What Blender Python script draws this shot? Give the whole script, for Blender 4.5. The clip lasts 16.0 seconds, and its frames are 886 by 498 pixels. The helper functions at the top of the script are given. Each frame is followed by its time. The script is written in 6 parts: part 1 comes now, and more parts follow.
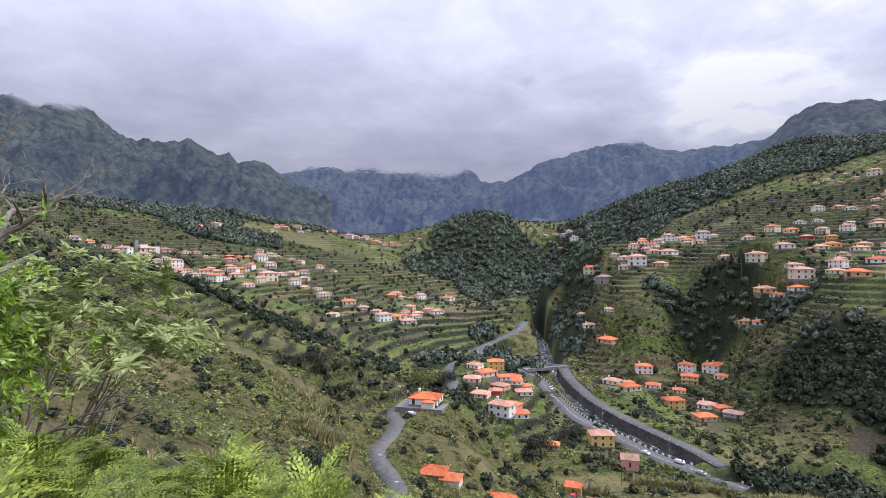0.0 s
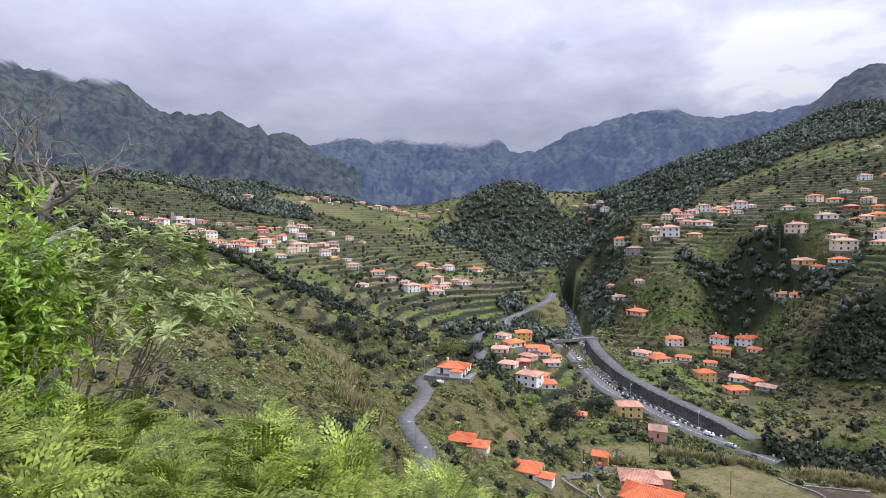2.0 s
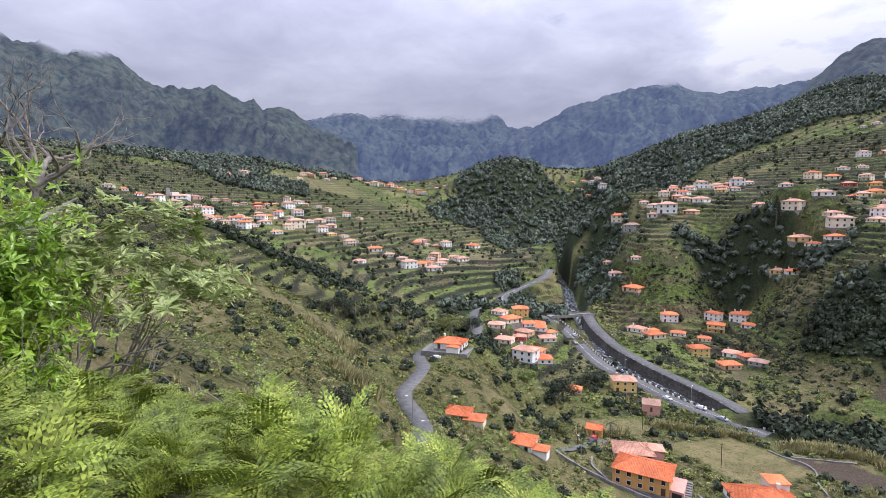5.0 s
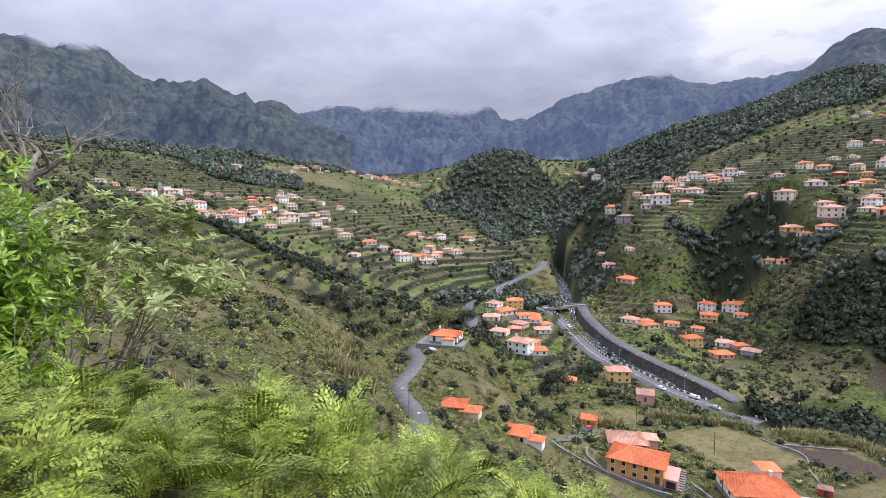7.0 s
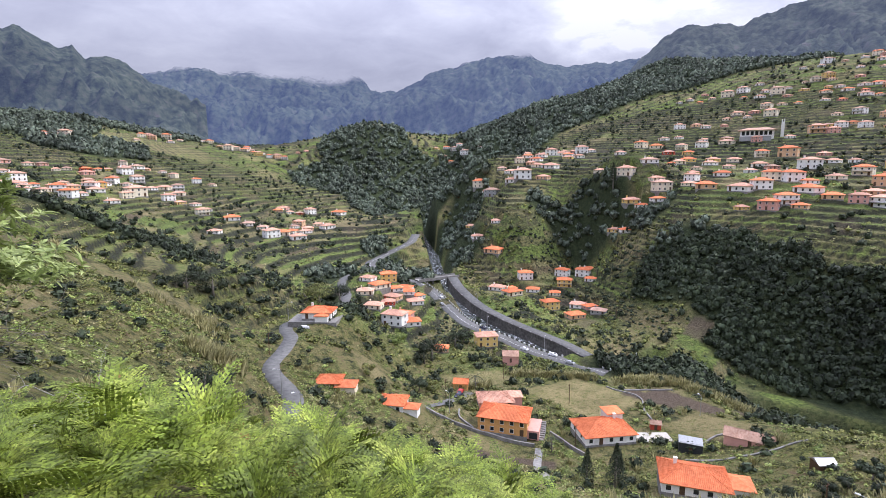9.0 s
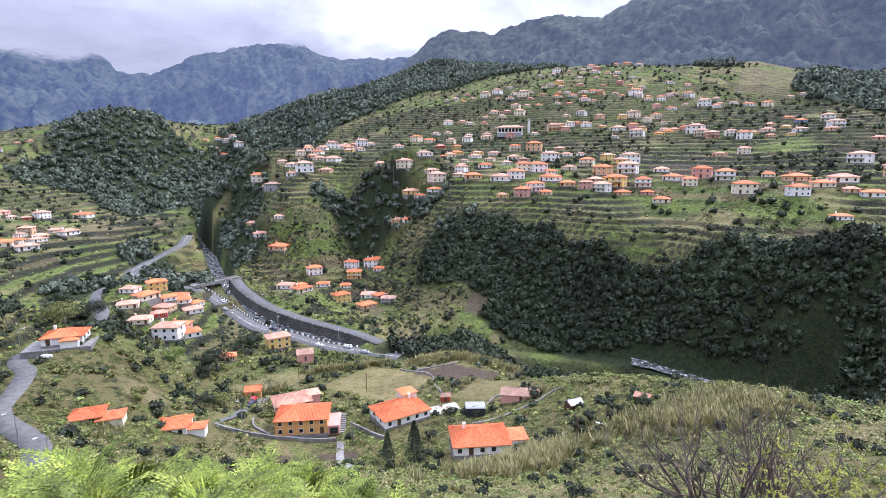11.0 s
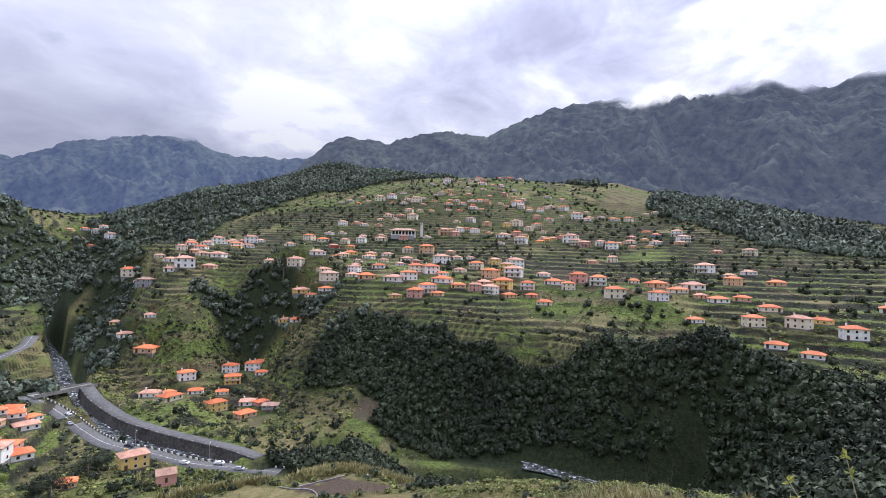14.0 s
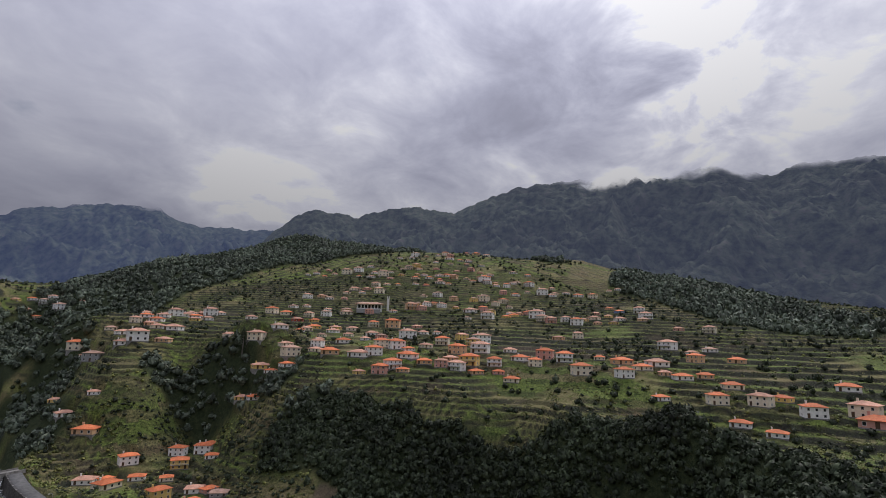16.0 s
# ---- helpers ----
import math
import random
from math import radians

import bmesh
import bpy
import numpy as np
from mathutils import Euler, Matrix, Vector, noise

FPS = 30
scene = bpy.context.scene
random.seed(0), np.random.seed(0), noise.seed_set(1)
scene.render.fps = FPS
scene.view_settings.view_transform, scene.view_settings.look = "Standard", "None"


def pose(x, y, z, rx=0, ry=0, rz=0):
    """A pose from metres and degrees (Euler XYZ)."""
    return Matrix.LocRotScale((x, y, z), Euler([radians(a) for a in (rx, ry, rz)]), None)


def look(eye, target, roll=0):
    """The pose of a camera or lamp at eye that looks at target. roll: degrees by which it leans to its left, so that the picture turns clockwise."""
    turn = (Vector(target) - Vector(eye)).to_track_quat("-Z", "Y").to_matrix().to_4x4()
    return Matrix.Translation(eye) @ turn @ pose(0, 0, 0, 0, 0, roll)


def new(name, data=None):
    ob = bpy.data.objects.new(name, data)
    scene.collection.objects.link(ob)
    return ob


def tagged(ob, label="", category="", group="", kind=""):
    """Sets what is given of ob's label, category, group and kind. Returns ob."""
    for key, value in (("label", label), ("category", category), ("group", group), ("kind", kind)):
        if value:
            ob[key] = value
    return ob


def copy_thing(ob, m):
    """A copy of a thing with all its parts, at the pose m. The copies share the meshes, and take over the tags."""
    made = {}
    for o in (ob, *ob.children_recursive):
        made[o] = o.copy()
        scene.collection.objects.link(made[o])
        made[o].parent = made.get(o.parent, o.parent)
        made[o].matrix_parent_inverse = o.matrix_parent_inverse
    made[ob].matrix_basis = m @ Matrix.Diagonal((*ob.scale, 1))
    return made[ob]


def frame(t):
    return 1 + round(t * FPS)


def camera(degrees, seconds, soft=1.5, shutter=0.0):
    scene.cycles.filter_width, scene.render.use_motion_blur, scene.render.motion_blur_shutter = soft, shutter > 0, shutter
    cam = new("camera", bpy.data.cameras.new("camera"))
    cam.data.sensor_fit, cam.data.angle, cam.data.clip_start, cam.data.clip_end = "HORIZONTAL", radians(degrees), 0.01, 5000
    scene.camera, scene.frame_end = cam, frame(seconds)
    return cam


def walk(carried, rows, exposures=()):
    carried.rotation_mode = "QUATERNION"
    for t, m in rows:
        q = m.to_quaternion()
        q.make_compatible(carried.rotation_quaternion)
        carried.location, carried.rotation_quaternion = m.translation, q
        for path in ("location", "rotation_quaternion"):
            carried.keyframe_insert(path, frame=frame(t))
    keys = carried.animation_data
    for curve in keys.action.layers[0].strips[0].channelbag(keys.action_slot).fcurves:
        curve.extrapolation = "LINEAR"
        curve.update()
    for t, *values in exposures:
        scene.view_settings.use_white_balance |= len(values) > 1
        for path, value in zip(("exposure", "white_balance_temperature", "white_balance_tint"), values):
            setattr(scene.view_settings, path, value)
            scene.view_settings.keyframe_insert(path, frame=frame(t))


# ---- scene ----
cam = camera(81.0, 16.0, soft=0.9)
EYE = (0.0, 0.0, 100.0)
# seconds, yaw, pitch, roll: the camera turns on the spot
TURNS = [
    (0.0, 1.9, 0.8, 0.4), (0.5, 2.67, -0.13, 0.38), (1.0, 3.97, -1.0, 0.34), (1.5, 4.63, -1.71, 0.33),
    (2.0, 4.99, -2.36, 0.46), (2.5, 5.18, -2.83, 0.51), (3.0, 5.18, -3.36, 0.45), (3.5, 5.1, -3.81, 0.48),
    (4.0, 4.91, -4.28, 0.41), (6.5, 4.29, -5.56, 0.62), (7.0, 4.04, -5.77, 0.77), (7.5, 3.51, -6.08, 0.93),
    (8.0, 0.9, -6.56, 0.77), (8.5, -3.11, -7.56, 0.36), (9.0, -9.99, -8.79, 0.23), (9.5, -17.39, -9.72, 0.94),
    (10.0, -24.17, -10.58, 0.89), (12.5, -40.71, -6.31, -0.86), (13.0, -42.14, -3.62, -1.05), (13.5, -43.54, -0.88, -1.22),
    (14.0, -45.06, 1.48, -1.32), (14.5, -46.11, 3.58, -1.52), (15.0, -47.02, 6.19, -1.59), (15.5, -47.96, 8.23, -1.67),
    (16.0, -48.75, 9.77, -1.74),
]
walk(cam, [(t, pose(*EYE, 90 + p, r, y)) for t, y, p, r in TURNS],
     exposures=[(0.0, -0.22, 5980, 16), (3.0, -0.1, 5980, 16), (7.5, -0.04, 5980, 16), (9.0, 0.08, 5950, 16), (10.0, 0.34, 5750, 17), (12.5, 0.3, 5700, 17), (13.5, 0.1, 5800, 16), (14.5, -0.38, 6050, 15), (16.0, -1.08, 6350, 13)])

# ---- sky and sun: bright broken overcast, the sun behind cloud ahead and to the right ----
SUN_AZ, SUN_EL = -88.0, 45.0          # degrees to the left of +y, degrees up
sun_way = Vector((-math.sin(radians(SUN_AZ)) * math.cos(radians(SUN_EL)),
                  math.cos(radians(SUN_AZ)) * math.cos(radians(SUN_EL)), math.sin(radians(SUN_EL))))


def make_world():
    w = bpy.data.worlds.new("cloudy_sky")
    scene.world = w
    w.use_nodes = True
    nt = w.node_tree
    nt.nodes.clear()
    N, L = nt.nodes.new, nt.links.new

    def m(op, a, b=None, clamp=False):
        n = N("ShaderNodeMath")
        n.operation, n.use_clamp = op, clamp
        for i, v in enumerate((a, b)):
            if v is None:
                continue
            if isinstance(v, (int, float)):
                n.inputs[i].default_value = v
            else:
                L(v, n.inputs[i])
        return n.outputs[0]

    sky = N("ShaderNodeTexSky")
    sky.sky_type, sky.sun_disc = "NISHITA", False
    sky.sun_elevation, sky.sun_rotation = radians(SUN_EL), radians(-SUN_AZ)
    blue = N("ShaderNodeVectorMath")
    blue.operation = "SCALE"
    L(sky.outputs[0], blue.inputs[0])
    blue.inputs["Scale"].default_value = 0.09
    co = N("ShaderNodeTexCoord")
    sep = N("ShaderNodeSeparateXYZ")
    L(co.outputs["Generated"], sep.inputs[0])
    up = m("MAXIMUM", sep.outputs[2], 0.0)
    den = m("ADD", up, 0.22)
    flat = N("ShaderNodeCombineXYZ")
    L(m("DIVIDE", sep.outputs[0], den), flat.inputs[0])
    L(m("DIVIDE", sep.outputs[1], den), flat.inputs[1])

    def cloud(scale, detail, rough, z, dist=0.0):
        n = N("ShaderNodeTexNoise")
        n.inputs["Scale"].default_value, n.inputs["Detail"].default_value = scale, detail
        n.inputs["Roughness"].default_value, n.inputs["Distortion"].default_value = rough, dist
        mp = N("ShaderNodeMapping")
        mp.inputs["Location"].default_value = (z, z * 0.37, z)
        L(flat.outputs[0], mp.inputs[0])
        L(mp.outputs[0], n.inputs["Vector"])
        return n.outputs["Fac"]

    big = cloud(1.3, 7, 0.55, 3.1, 0.3)
    fine = cloud(3.6, 8, 0.6, 7.7, 0.4)
    dot = N("ShaderNodeVectorMath")
    dot.operation = "DOT_PRODUCT"
    L(co.outputs["Generated"], dot.inputs[0])
    dot.inputs[1].default_value = (0.72, 0.36, 0.59)      # the thin bright cloud near the sun
    near = m("POWER", m("MAXIMUM", dot.outputs["Value"], 0.0), 7.0)
    dens = m("ADD", m("MULTIPLY", big, 0.62), m("MULTIPLY", fine, 0.38))
    thin = m("MULTIPLY", m("SUBTRACT", 0.56, dens), 5.0, clamp=False)     # thin cloud: above nought
    thin = m("ADD", m("MULTIPLY", thin, m("ADD", m("MULTIPLY", near, 0.8), 0.42)), m("MULTIPLY", near, 0.02))
    # a lower gap in the cloud over the saddle
    gap = N("ShaderNodeVectorMath")
    gap.operation = "DOT_PRODUCT"
    L(co.outputs["Generated"], gap.inputs[0])
    gap.inputs[1].default_value = (0.43, 0.87, 0.235)
    g = m("POWER", m("MAXIMUM", gap.outputs["Value"], 0.0), 260.0)
    thin = m("ADD", thin, m("MULTIPLY", g, m("MULTIPLY", m("SUBTRACT", 0.78, dens), 2.1)))
    rift = N("ShaderNodeVectorMath")
    rift.operation = "DOT_PRODUCT"          # the widest rift, high to the right
    L(co.outputs["Generated"], rift.inputs[0])
    rift.inputs[1].default_value = (0.853, 0.228, 0.469)
    g2 = m("POWER", m("MAXIMUM", rift.outputs["Value"], 0.0), 90.0)
    thin = m("ADD", thin, m("MULTIPLY", g2, m("MULTIPLY", m("SUBTRACT", 0.60, dens), 5.0)))
    ramp = N("ShaderNodeValToRGB")
    ramp.color_ramp.interpolation = "B_SPLINE"
    e = ramp.color_ramp.elements
    e[0].position, e[0].color = 0.0, (0.41, 0.42, 0.52, 1)
    e[1].position, e[1].color = 1.0, (1.9, 1.9, 1.95, 1)
    for p, c in ((0.25, (0.54, 0.555, 0.68, 1)), (0.5, (0.73, 0.745, 0.86, 1)), (0.72, (1.05, 1.06, 1.12, 1))):
        k = ramp.color_ramp.elements.new(p)
        k.color = c
    L(m("ADD", m("MULTIPLY", thin, 0.55), 0.33, clamp=True), ramp.inputs[0])
    mix = N("ShaderNodeMix")
    mix.data_type = "RGBA"
    hole = m("MULTIPLY", m("SUBTRACT", cloud(1.9, 5, 0.5, 21.0), 0.66), 6.0, clamp=True)
    L(m("MULTIPLY", hole, m("GREATER_THAN", sep.outputs[2], 0.30)), mix.inputs["Factor"])
    L(ramp.outputs[0], mix.inputs[6])
    L(blue.outputs[0], mix.inputs[7])
    bg = N("ShaderNodeBackground")
    L(mix.outputs[2], bg.inputs[0])
    L(m("ADD", m("ADD", m("MULTIPLY", m("POWER", up, 1.5), 3.2), 0.52), m("MULTIPLY", m("POWER", m("MAXIMUM", dot.outputs["Value"], 0.0), 3.0), 0.12)), bg.inputs[1])      # overcast: brightest overhead
    out = N("ShaderNodeOutputWorld")
    L(bg.outputs[0], out.inputs[0])


make_world()
sun = new("sun", bpy.data.lights.new("sun", "SUN"))
sun.data.energy, sun.data.angle, sun.data.color = 3.2, radians(8), (1.0, 0.95, 0.86)
sun.matrix_world = look(sun_way * 100, (0, 0, 0))

# ---- materials ----
def material(name, ramp, scale=1.0, rough=0.9, bump=0.3, bump_scale=None, metal=0.0, second=None, island=0.0,
             obj_random=0.0, spec=0.3, detail=6, translucent=0.0, coat=0.0):
    """Base colour from a ramp over noise at world size; second: (scale, dark, light) for a larger variation."""
    mt = bpy.data.materials.new(name)
    mt.use_nodes = True
    nt = mt.node_tree
    N, L = nt.nodes.new, nt.links.new
    b = nt.nodes["Principled BSDF"]
    b.inputs["Roughness"].default_value, b.inputs["Metallic"].default_value = rough, metal
    b.inputs["Specular IOR Level"].default_value = spec
    g = N("ShaderNodeNewGeometry")
    n = N("ShaderNodeTexNoise")
    n.inputs["Scale"].default_value, n.inputs["Detail"].default_value = scale, detail
    n.inputs["Roughness"].default_value = 0.62
    L(g.outputs["Position"], n.inputs["Vector"])
    r = N("ShaderNodeValToRGB")
    cols = list(ramp)
    while len(r.color_ramp.elements) < len(cols):
        r.color_ramp.elements.new(0.5)
    for i, (el, c) in enumerate(zip(r.color_ramp.elements, cols)):
        el.position = 0.3 + 0.4 * i / max(1, len(cols) - 1)
        el.color = (*c, 1)
    L(n.outputs["Fac"], r.inputs[0])
    col = r.outputs[0]

    def scaled(col, fac):
        v = N("ShaderNodeVectorMath")
        v.operation = "SCALE"
        L(col, v.inputs[0])
        L(fac, v.inputs["Scale"])
        return v.outputs[0]

    def ranged(src, lo, hi):
        mr = N("ShaderNodeMapRange")
        mr.inputs[3].default_value, mr.inputs[4].default_value = lo, hi
        L(src, mr.inputs[0])
        return mr.outputs[0]

    if second:
        n2 = N("ShaderNodeTexNoise")
        n2.inputs["Scale"].default_value, n2.inputs["Detail"].default_value = second[0], 3
        L(g.outputs["Position"], n2.inputs["Vector"])
        mr = N("ShaderNodeMapRange")
        mr.inputs[1].default_value, mr.inputs[2].default_value = 0.3, 0.7
        mr.inputs[3].default_value, mr.inputs[4].default_value = second[1], second[2]
        L(n2.outputs["Fac"], mr.inputs[0])
        col = scaled(col, mr.outputs[0])
    if island:
        col = scaled(col, ranged(g.outputs["Random Per Island"], 1 - island, 1 + island))
    if obj_random:
        oi = N("ShaderNodeObjectInfo")
        col = scaled(col, ranged(oi.outputs["Random"], 1 - obj_random, 1 + obj_random))
    L(col, b.inputs["Base Color"])
    if bump:
        bn = N("ShaderNodeTexNoise")
        bn.inputs["Scale"].default_value, bn.inputs["Detail"].default_value = bump_scale or scale * 4, 4
        L(g.outputs["Position"], bn.inputs["Vector"])
        bp = N("ShaderNodeBump")
        bp.inputs["Strength"].default_value = bump
        bp.inputs["Distance"].default_value = 0.5 / (bump_scale or scale * 4)
        L(bn.outputs["Fac"], bp.inputs["Height"])
        L(bp.outputs[0], b.inputs["Normal"])
    if translucent:
        tr = N("ShaderNodeBsdfTranslucent")
        L(col, tr.inputs[0])
        mx = N("ShaderNodeMixShader")
        mx.inputs[0].default_value = translucent
        L(b.outputs[0], mx.inputs[1])
        L(tr.outputs[0], mx.inputs[2])
        L(mx.outputs[0], nt.nodes["Material Output"].inputs[0])
    return mt


def ground_material():
    """Grass, scrub, woodland floor, bare soil and stone by the land-cover attribute and the steepness of the ground."""
    mt = bpy.data.materials.new("valley_ground")
    mt.use_nodes = True
    nt = mt.node_tree
    N, L = nt.nodes.new, nt.links.new
    b = nt.nodes["Principled BSDF"]
    b.inputs["Roughness"].default_value, b.inputs["Specular IOR Level"].default_value = 0.95, 0.15
    g = N("ShaderNodeNewGeometry")
    at = N("ShaderNodeAttribute")
    at.attribute_name = "cover"
    sp = N("ShaderNodeSeparateColor")
    L(at.outputs["Color"], sp.inputs[0])

    def noise_ramp(scale, cols, detail=9, rough=0.76):
        n = N("ShaderNodeTexNoise")
        n.inputs["Scale"].default_value, n.inputs["Detail"].default_value = scale, detail
        n.inputs["Roughness"].default_value = rough
        L(g.outputs["Position"], n.inputs["Vector"])
        r = N("ShaderNodeValToRGB")
        while len(r.color_ramp.elements) < len(cols):
            r.color_ramp.elements.new(0.5)
        for i, (el, c) in enumerate(zip(r.color_ramp.elements, cols)):
            el.position = 0.37 + 0.26 * i / (len(cols) - 1)
            el.color = (*c, 1)
        L(n.outputs["Fac"], r.inputs[0])
        return r.outputs[0]

    def mix(fac, a, c):
        x = N("ShaderNodeMix")
        x.data_type = "RGBA"
        L(fac, x.inputs["Factor"])
        L(a, x.inputs[6])
        L(c, x.inputs[7])
        return x.outputs[2]

    grass_a = noise_ramp(0.9, [(0.022, 0.028, 0.011), (0.085, 0.10, 0.029), (0.18, 0.19, 0.055), (0.28, 0.245, 0.11)])
    grass_b = noise_ramp(0.35, [(0.018, 0.022, 0.011), (0.07, 0.075, 0.028), (0.175, 0.155, 0.065), (0.14, 0.10, 0.06)])
    patch = noise_ramp(0.05, [(0, 0, 0), (1, 1, 1), (1, 1, 1)], 5)
    col = mix(patch, grass_a, grass_b)
    ca = N("ShaderNodeAttribute")
    ca.attribute_name = "crop"
    cs = N("ShaderNodeSeparateColor")
    L(ca.outputs["Color"], cs.inputs[0])
    kind = N("ShaderNodeValToRGB")
    tones = ((0.0, (0.045, 0.07, 0.022)), (0.2, (0.10, 0.15, 0.034)), (0.42, (0.16, 0.225, 0.05)), (0.58, (0.085, 0.12, 0.035)), (0.72, (0.20, 0.19, 0.085)), (0.86, (0.10, 0.075, 0.05)), (1.0, (0.12, 0.16, 0.045)))
    while len(kind.color_ramp.elements) < len(tones):
        kind.color_ramp.elements.new(0.5)
    for el, (p, c) in zip(kind.color_ramp.elements, tones):
        el.position, el.color = p, (*c, 1)
    L(cs.outputs[0], kind.inputs[0])
    grain = noise_ramp(0.7, [(0.2, 0.22, 0.25), (0.7, 0.7, 0.75), (1.15, 1.1, 1.1), (1.7, 1.6, 1.5)])
    tilled = N("ShaderNodeVectorMath")
    tilled.operation = "MULTIPLY"
    L(kind.outputs[0], tilled.inputs[0])
    L(grain, tilled.inputs[1])
    col = mix(cs.outputs[1], col, tilled.outputs[0])
    soil = noise_ramp(1.4, [(0.055, 0.04, 0.03), (0.10, 0.075, 0.055), (0.15, 0.12, 0.085)])
    dry = noise_ramp(0.6, [(0.08, 0.095, 0.03), (0.21, 0.19, 0.08), (0.31, 0.24, 0.13), (0.15, 0.17, 0.05)])
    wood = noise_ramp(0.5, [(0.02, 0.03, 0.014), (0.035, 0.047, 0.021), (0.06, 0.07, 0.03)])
    stone = noise_ramp(0.8, [(0.014, 0.015, 0.013), (0.032, 0.031, 0.027), (0.035, 0.045, 0.02), (0.065, 0.06, 0.05)])
    col = mix(sp.outputs[2], col, dry)
    col = mix(sp.outputs[1], col, stone)      # terrace risers: dry-stone walls and scrub, with their shade darkened into the colour
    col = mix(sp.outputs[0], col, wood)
    L(at.outputs["Alpha"], (s := N("ShaderNodeMath")).inputs[0])
    s.operation, s.inputs[1].default_value = "MULTIPLY", 1.0
    col = mix(s.outputs[0], col, soil)
    L(col, b.inputs["Base Color"])
    n = N("ShaderNodeTexNoise")
    n.inputs["Scale"].default_value, n.inputs["Detail"].default_value = 1.1, 8
    n.inputs["Roughness"].default_value = 0.7
    L(g.outputs["Position"], n.inputs["Vector"])
    bp = N("ShaderNodeBump")
    bp.inputs["Strength"].default_value, bp.inputs["Distance"].default_value = 1.0, 1.3
    L(n.outputs["Fac"], bp.inputs["Height"])
    L(bp.outputs[0], b.inputs["Normal"])
    return mt


def mountain_material(name, cols, haze_glow, z_cloud, soft, scale=0.035):
    """Wooded rock far off; air haze is painted as emission, summits fade into cloud."""
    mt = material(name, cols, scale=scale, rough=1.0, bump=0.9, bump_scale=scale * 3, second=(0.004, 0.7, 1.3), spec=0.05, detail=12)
    nt = mt.node_tree
    N, L = nt.nodes.new, nt.links.new
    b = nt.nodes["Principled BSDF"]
    b.inputs["Emission Color"].default_value, b.inputs["Emission Strength"].default_value = (*haze_glow, 1), 1.0
    g = N("ShaderNodeNewGeometry")
    s = N("ShaderNodeSeparateXYZ")
    L(g.outputs["Position"], s.inputs[0])
    n = N("ShaderNodeTexNoise")
    n.inputs["Scale"].default_value, n.inputs["Detail"].default_value = 0.0035, 6
    L(g.outputs["Position"], n.inputs["Vector"])
    a = N("ShaderNodeMath")
    a.operation = "MULTIPLY_ADD"
    L(n.outputs["Fac"], a.inputs[0])
    a.inputs[1].default_value = -320
    L(s.outputs[2], a.inputs[2])
    mr = N("ShaderNodeMapRange")
    mr.interpolation_type = "SMOOTHSTEP"
    z_cloud = 100 + (z_cloud - 100) * 1.3
    mr.inputs[1].default_value, mr.inputs[2].default_value = z_cloud - 160 - soft, z_cloud - 160 + soft
    L(a.outputs[0], mr.inputs[0])
    t = N("ShaderNodeBsdfTransparent")
    mx = N("ShaderNodeMixShader")
    L(mr.outputs[0], mx.inputs[0])
    L(b.outputs[0], mx.inputs[1])
    L(t.outputs[0], mx.inputs[2])
    L(mx.outputs[0], nt.nodes["Material Output"].inputs[0])
    return mt


GROUND = ground_material()
ROAD = material("worn_asphalt", [(0.075, 0.074, 0.072), (0.115, 0.113, 0.108), (0.15, 0.147, 0.14)], 0.6, 0.85, 0.2, second=(0.05, 0.85, 1.15))
CONCRETE = material("weathered_concrete", [(0.13, 0.125, 0.115), (0.22, 0.21, 0.195), (0.30, 0.29, 0.27)], 0.9, 0.9, 0.3, second=(0.12, 0.7, 1.2))
STONE = material("dark_stone", [(0.035, 0.034, 0.032), (0.075, 0.07, 0.065), (0.12, 0.115, 0.105)], 0.8, 0.95, 0.6, second=(0.15, 0.7, 1.3))
WATER = material("river_water", [(0.04, 0.05, 0.045), (0.10, 0.11, 0.10), (0.45, 0.47, 0.47)], 0.5, 0.25, 0.6, spec=0.5)
FOAM = material("white_water", [(0.25, 0.27, 0.27), (0.7, 0.72, 0.73), (0.85, 0.86, 0.86)], 1.2, 0.5, 0.5)
TILES = [material("terracotta_tiles", [(0.45, 0.11, 0.045), (0.60, 0.17, 0.065), (0.68, 0.23, 0.10)], 1.2, 0.8, 0.4, second=(0.2, 0.8, 1.15), obj_random=0.2),
         material("faded_tiles", [(0.42, 0.20, 0.13), (0.54, 0.29, 0.20), (0.60, 0.37, 0.27)], 1.5, 0.85, 0.4, second=(0.3, 0.7, 1.2), obj_random=0.22),
         material("old_tiles", [(0.30, 0.17, 0.12), (0.40, 0.25, 0.18), (0.47, 0.32, 0.25)], 1.5, 0.9, 0.5, second=(0.3, 0.7, 1.2), obj_random=0.25)]


def paint(name, c):
    return material(name, [tuple(v * 0.86 for v in c), c, tuple(min(1, v * 1.06) for v in c)], 0.8, 0.85, 0.12, bump_scale=14, second=(0.25, 0.88, 1.04))


WHITE, CREAM, PEACH = paint("white_render", (0.82, 0.81, 0.78)), paint("cream_render", (0.76, 0.68, 0.53)), paint("peach_render", (0.66, 0.42, 0.25))
ORANGE, PINK, YELLOW = paint("orange_render", (0.66, 0.36, 0.13)), paint("pink_render", (0.62, 0.33, 0.27)), paint("yellow_render", (0.72, 0.52, 0.18))
RED, GREY, BLUEISH = paint("red_render", (0.42, 0.07, 0.04)), paint("grey_render", (0.33, 0.33, 0.33)), paint("blue_render", (0.20, 0.30, 0.55))
GLASS = material("window_glass", [(0.012, 0.015, 0.018), (0.03, 0.035, 0.04)], 0.5, 0.12, 0, spec=0.5)
FRAME_W = material("white_frame", [(0.62, 0.62, 0.6), (0.75, 0.75, 0.73)], 3, 0.6, 0)
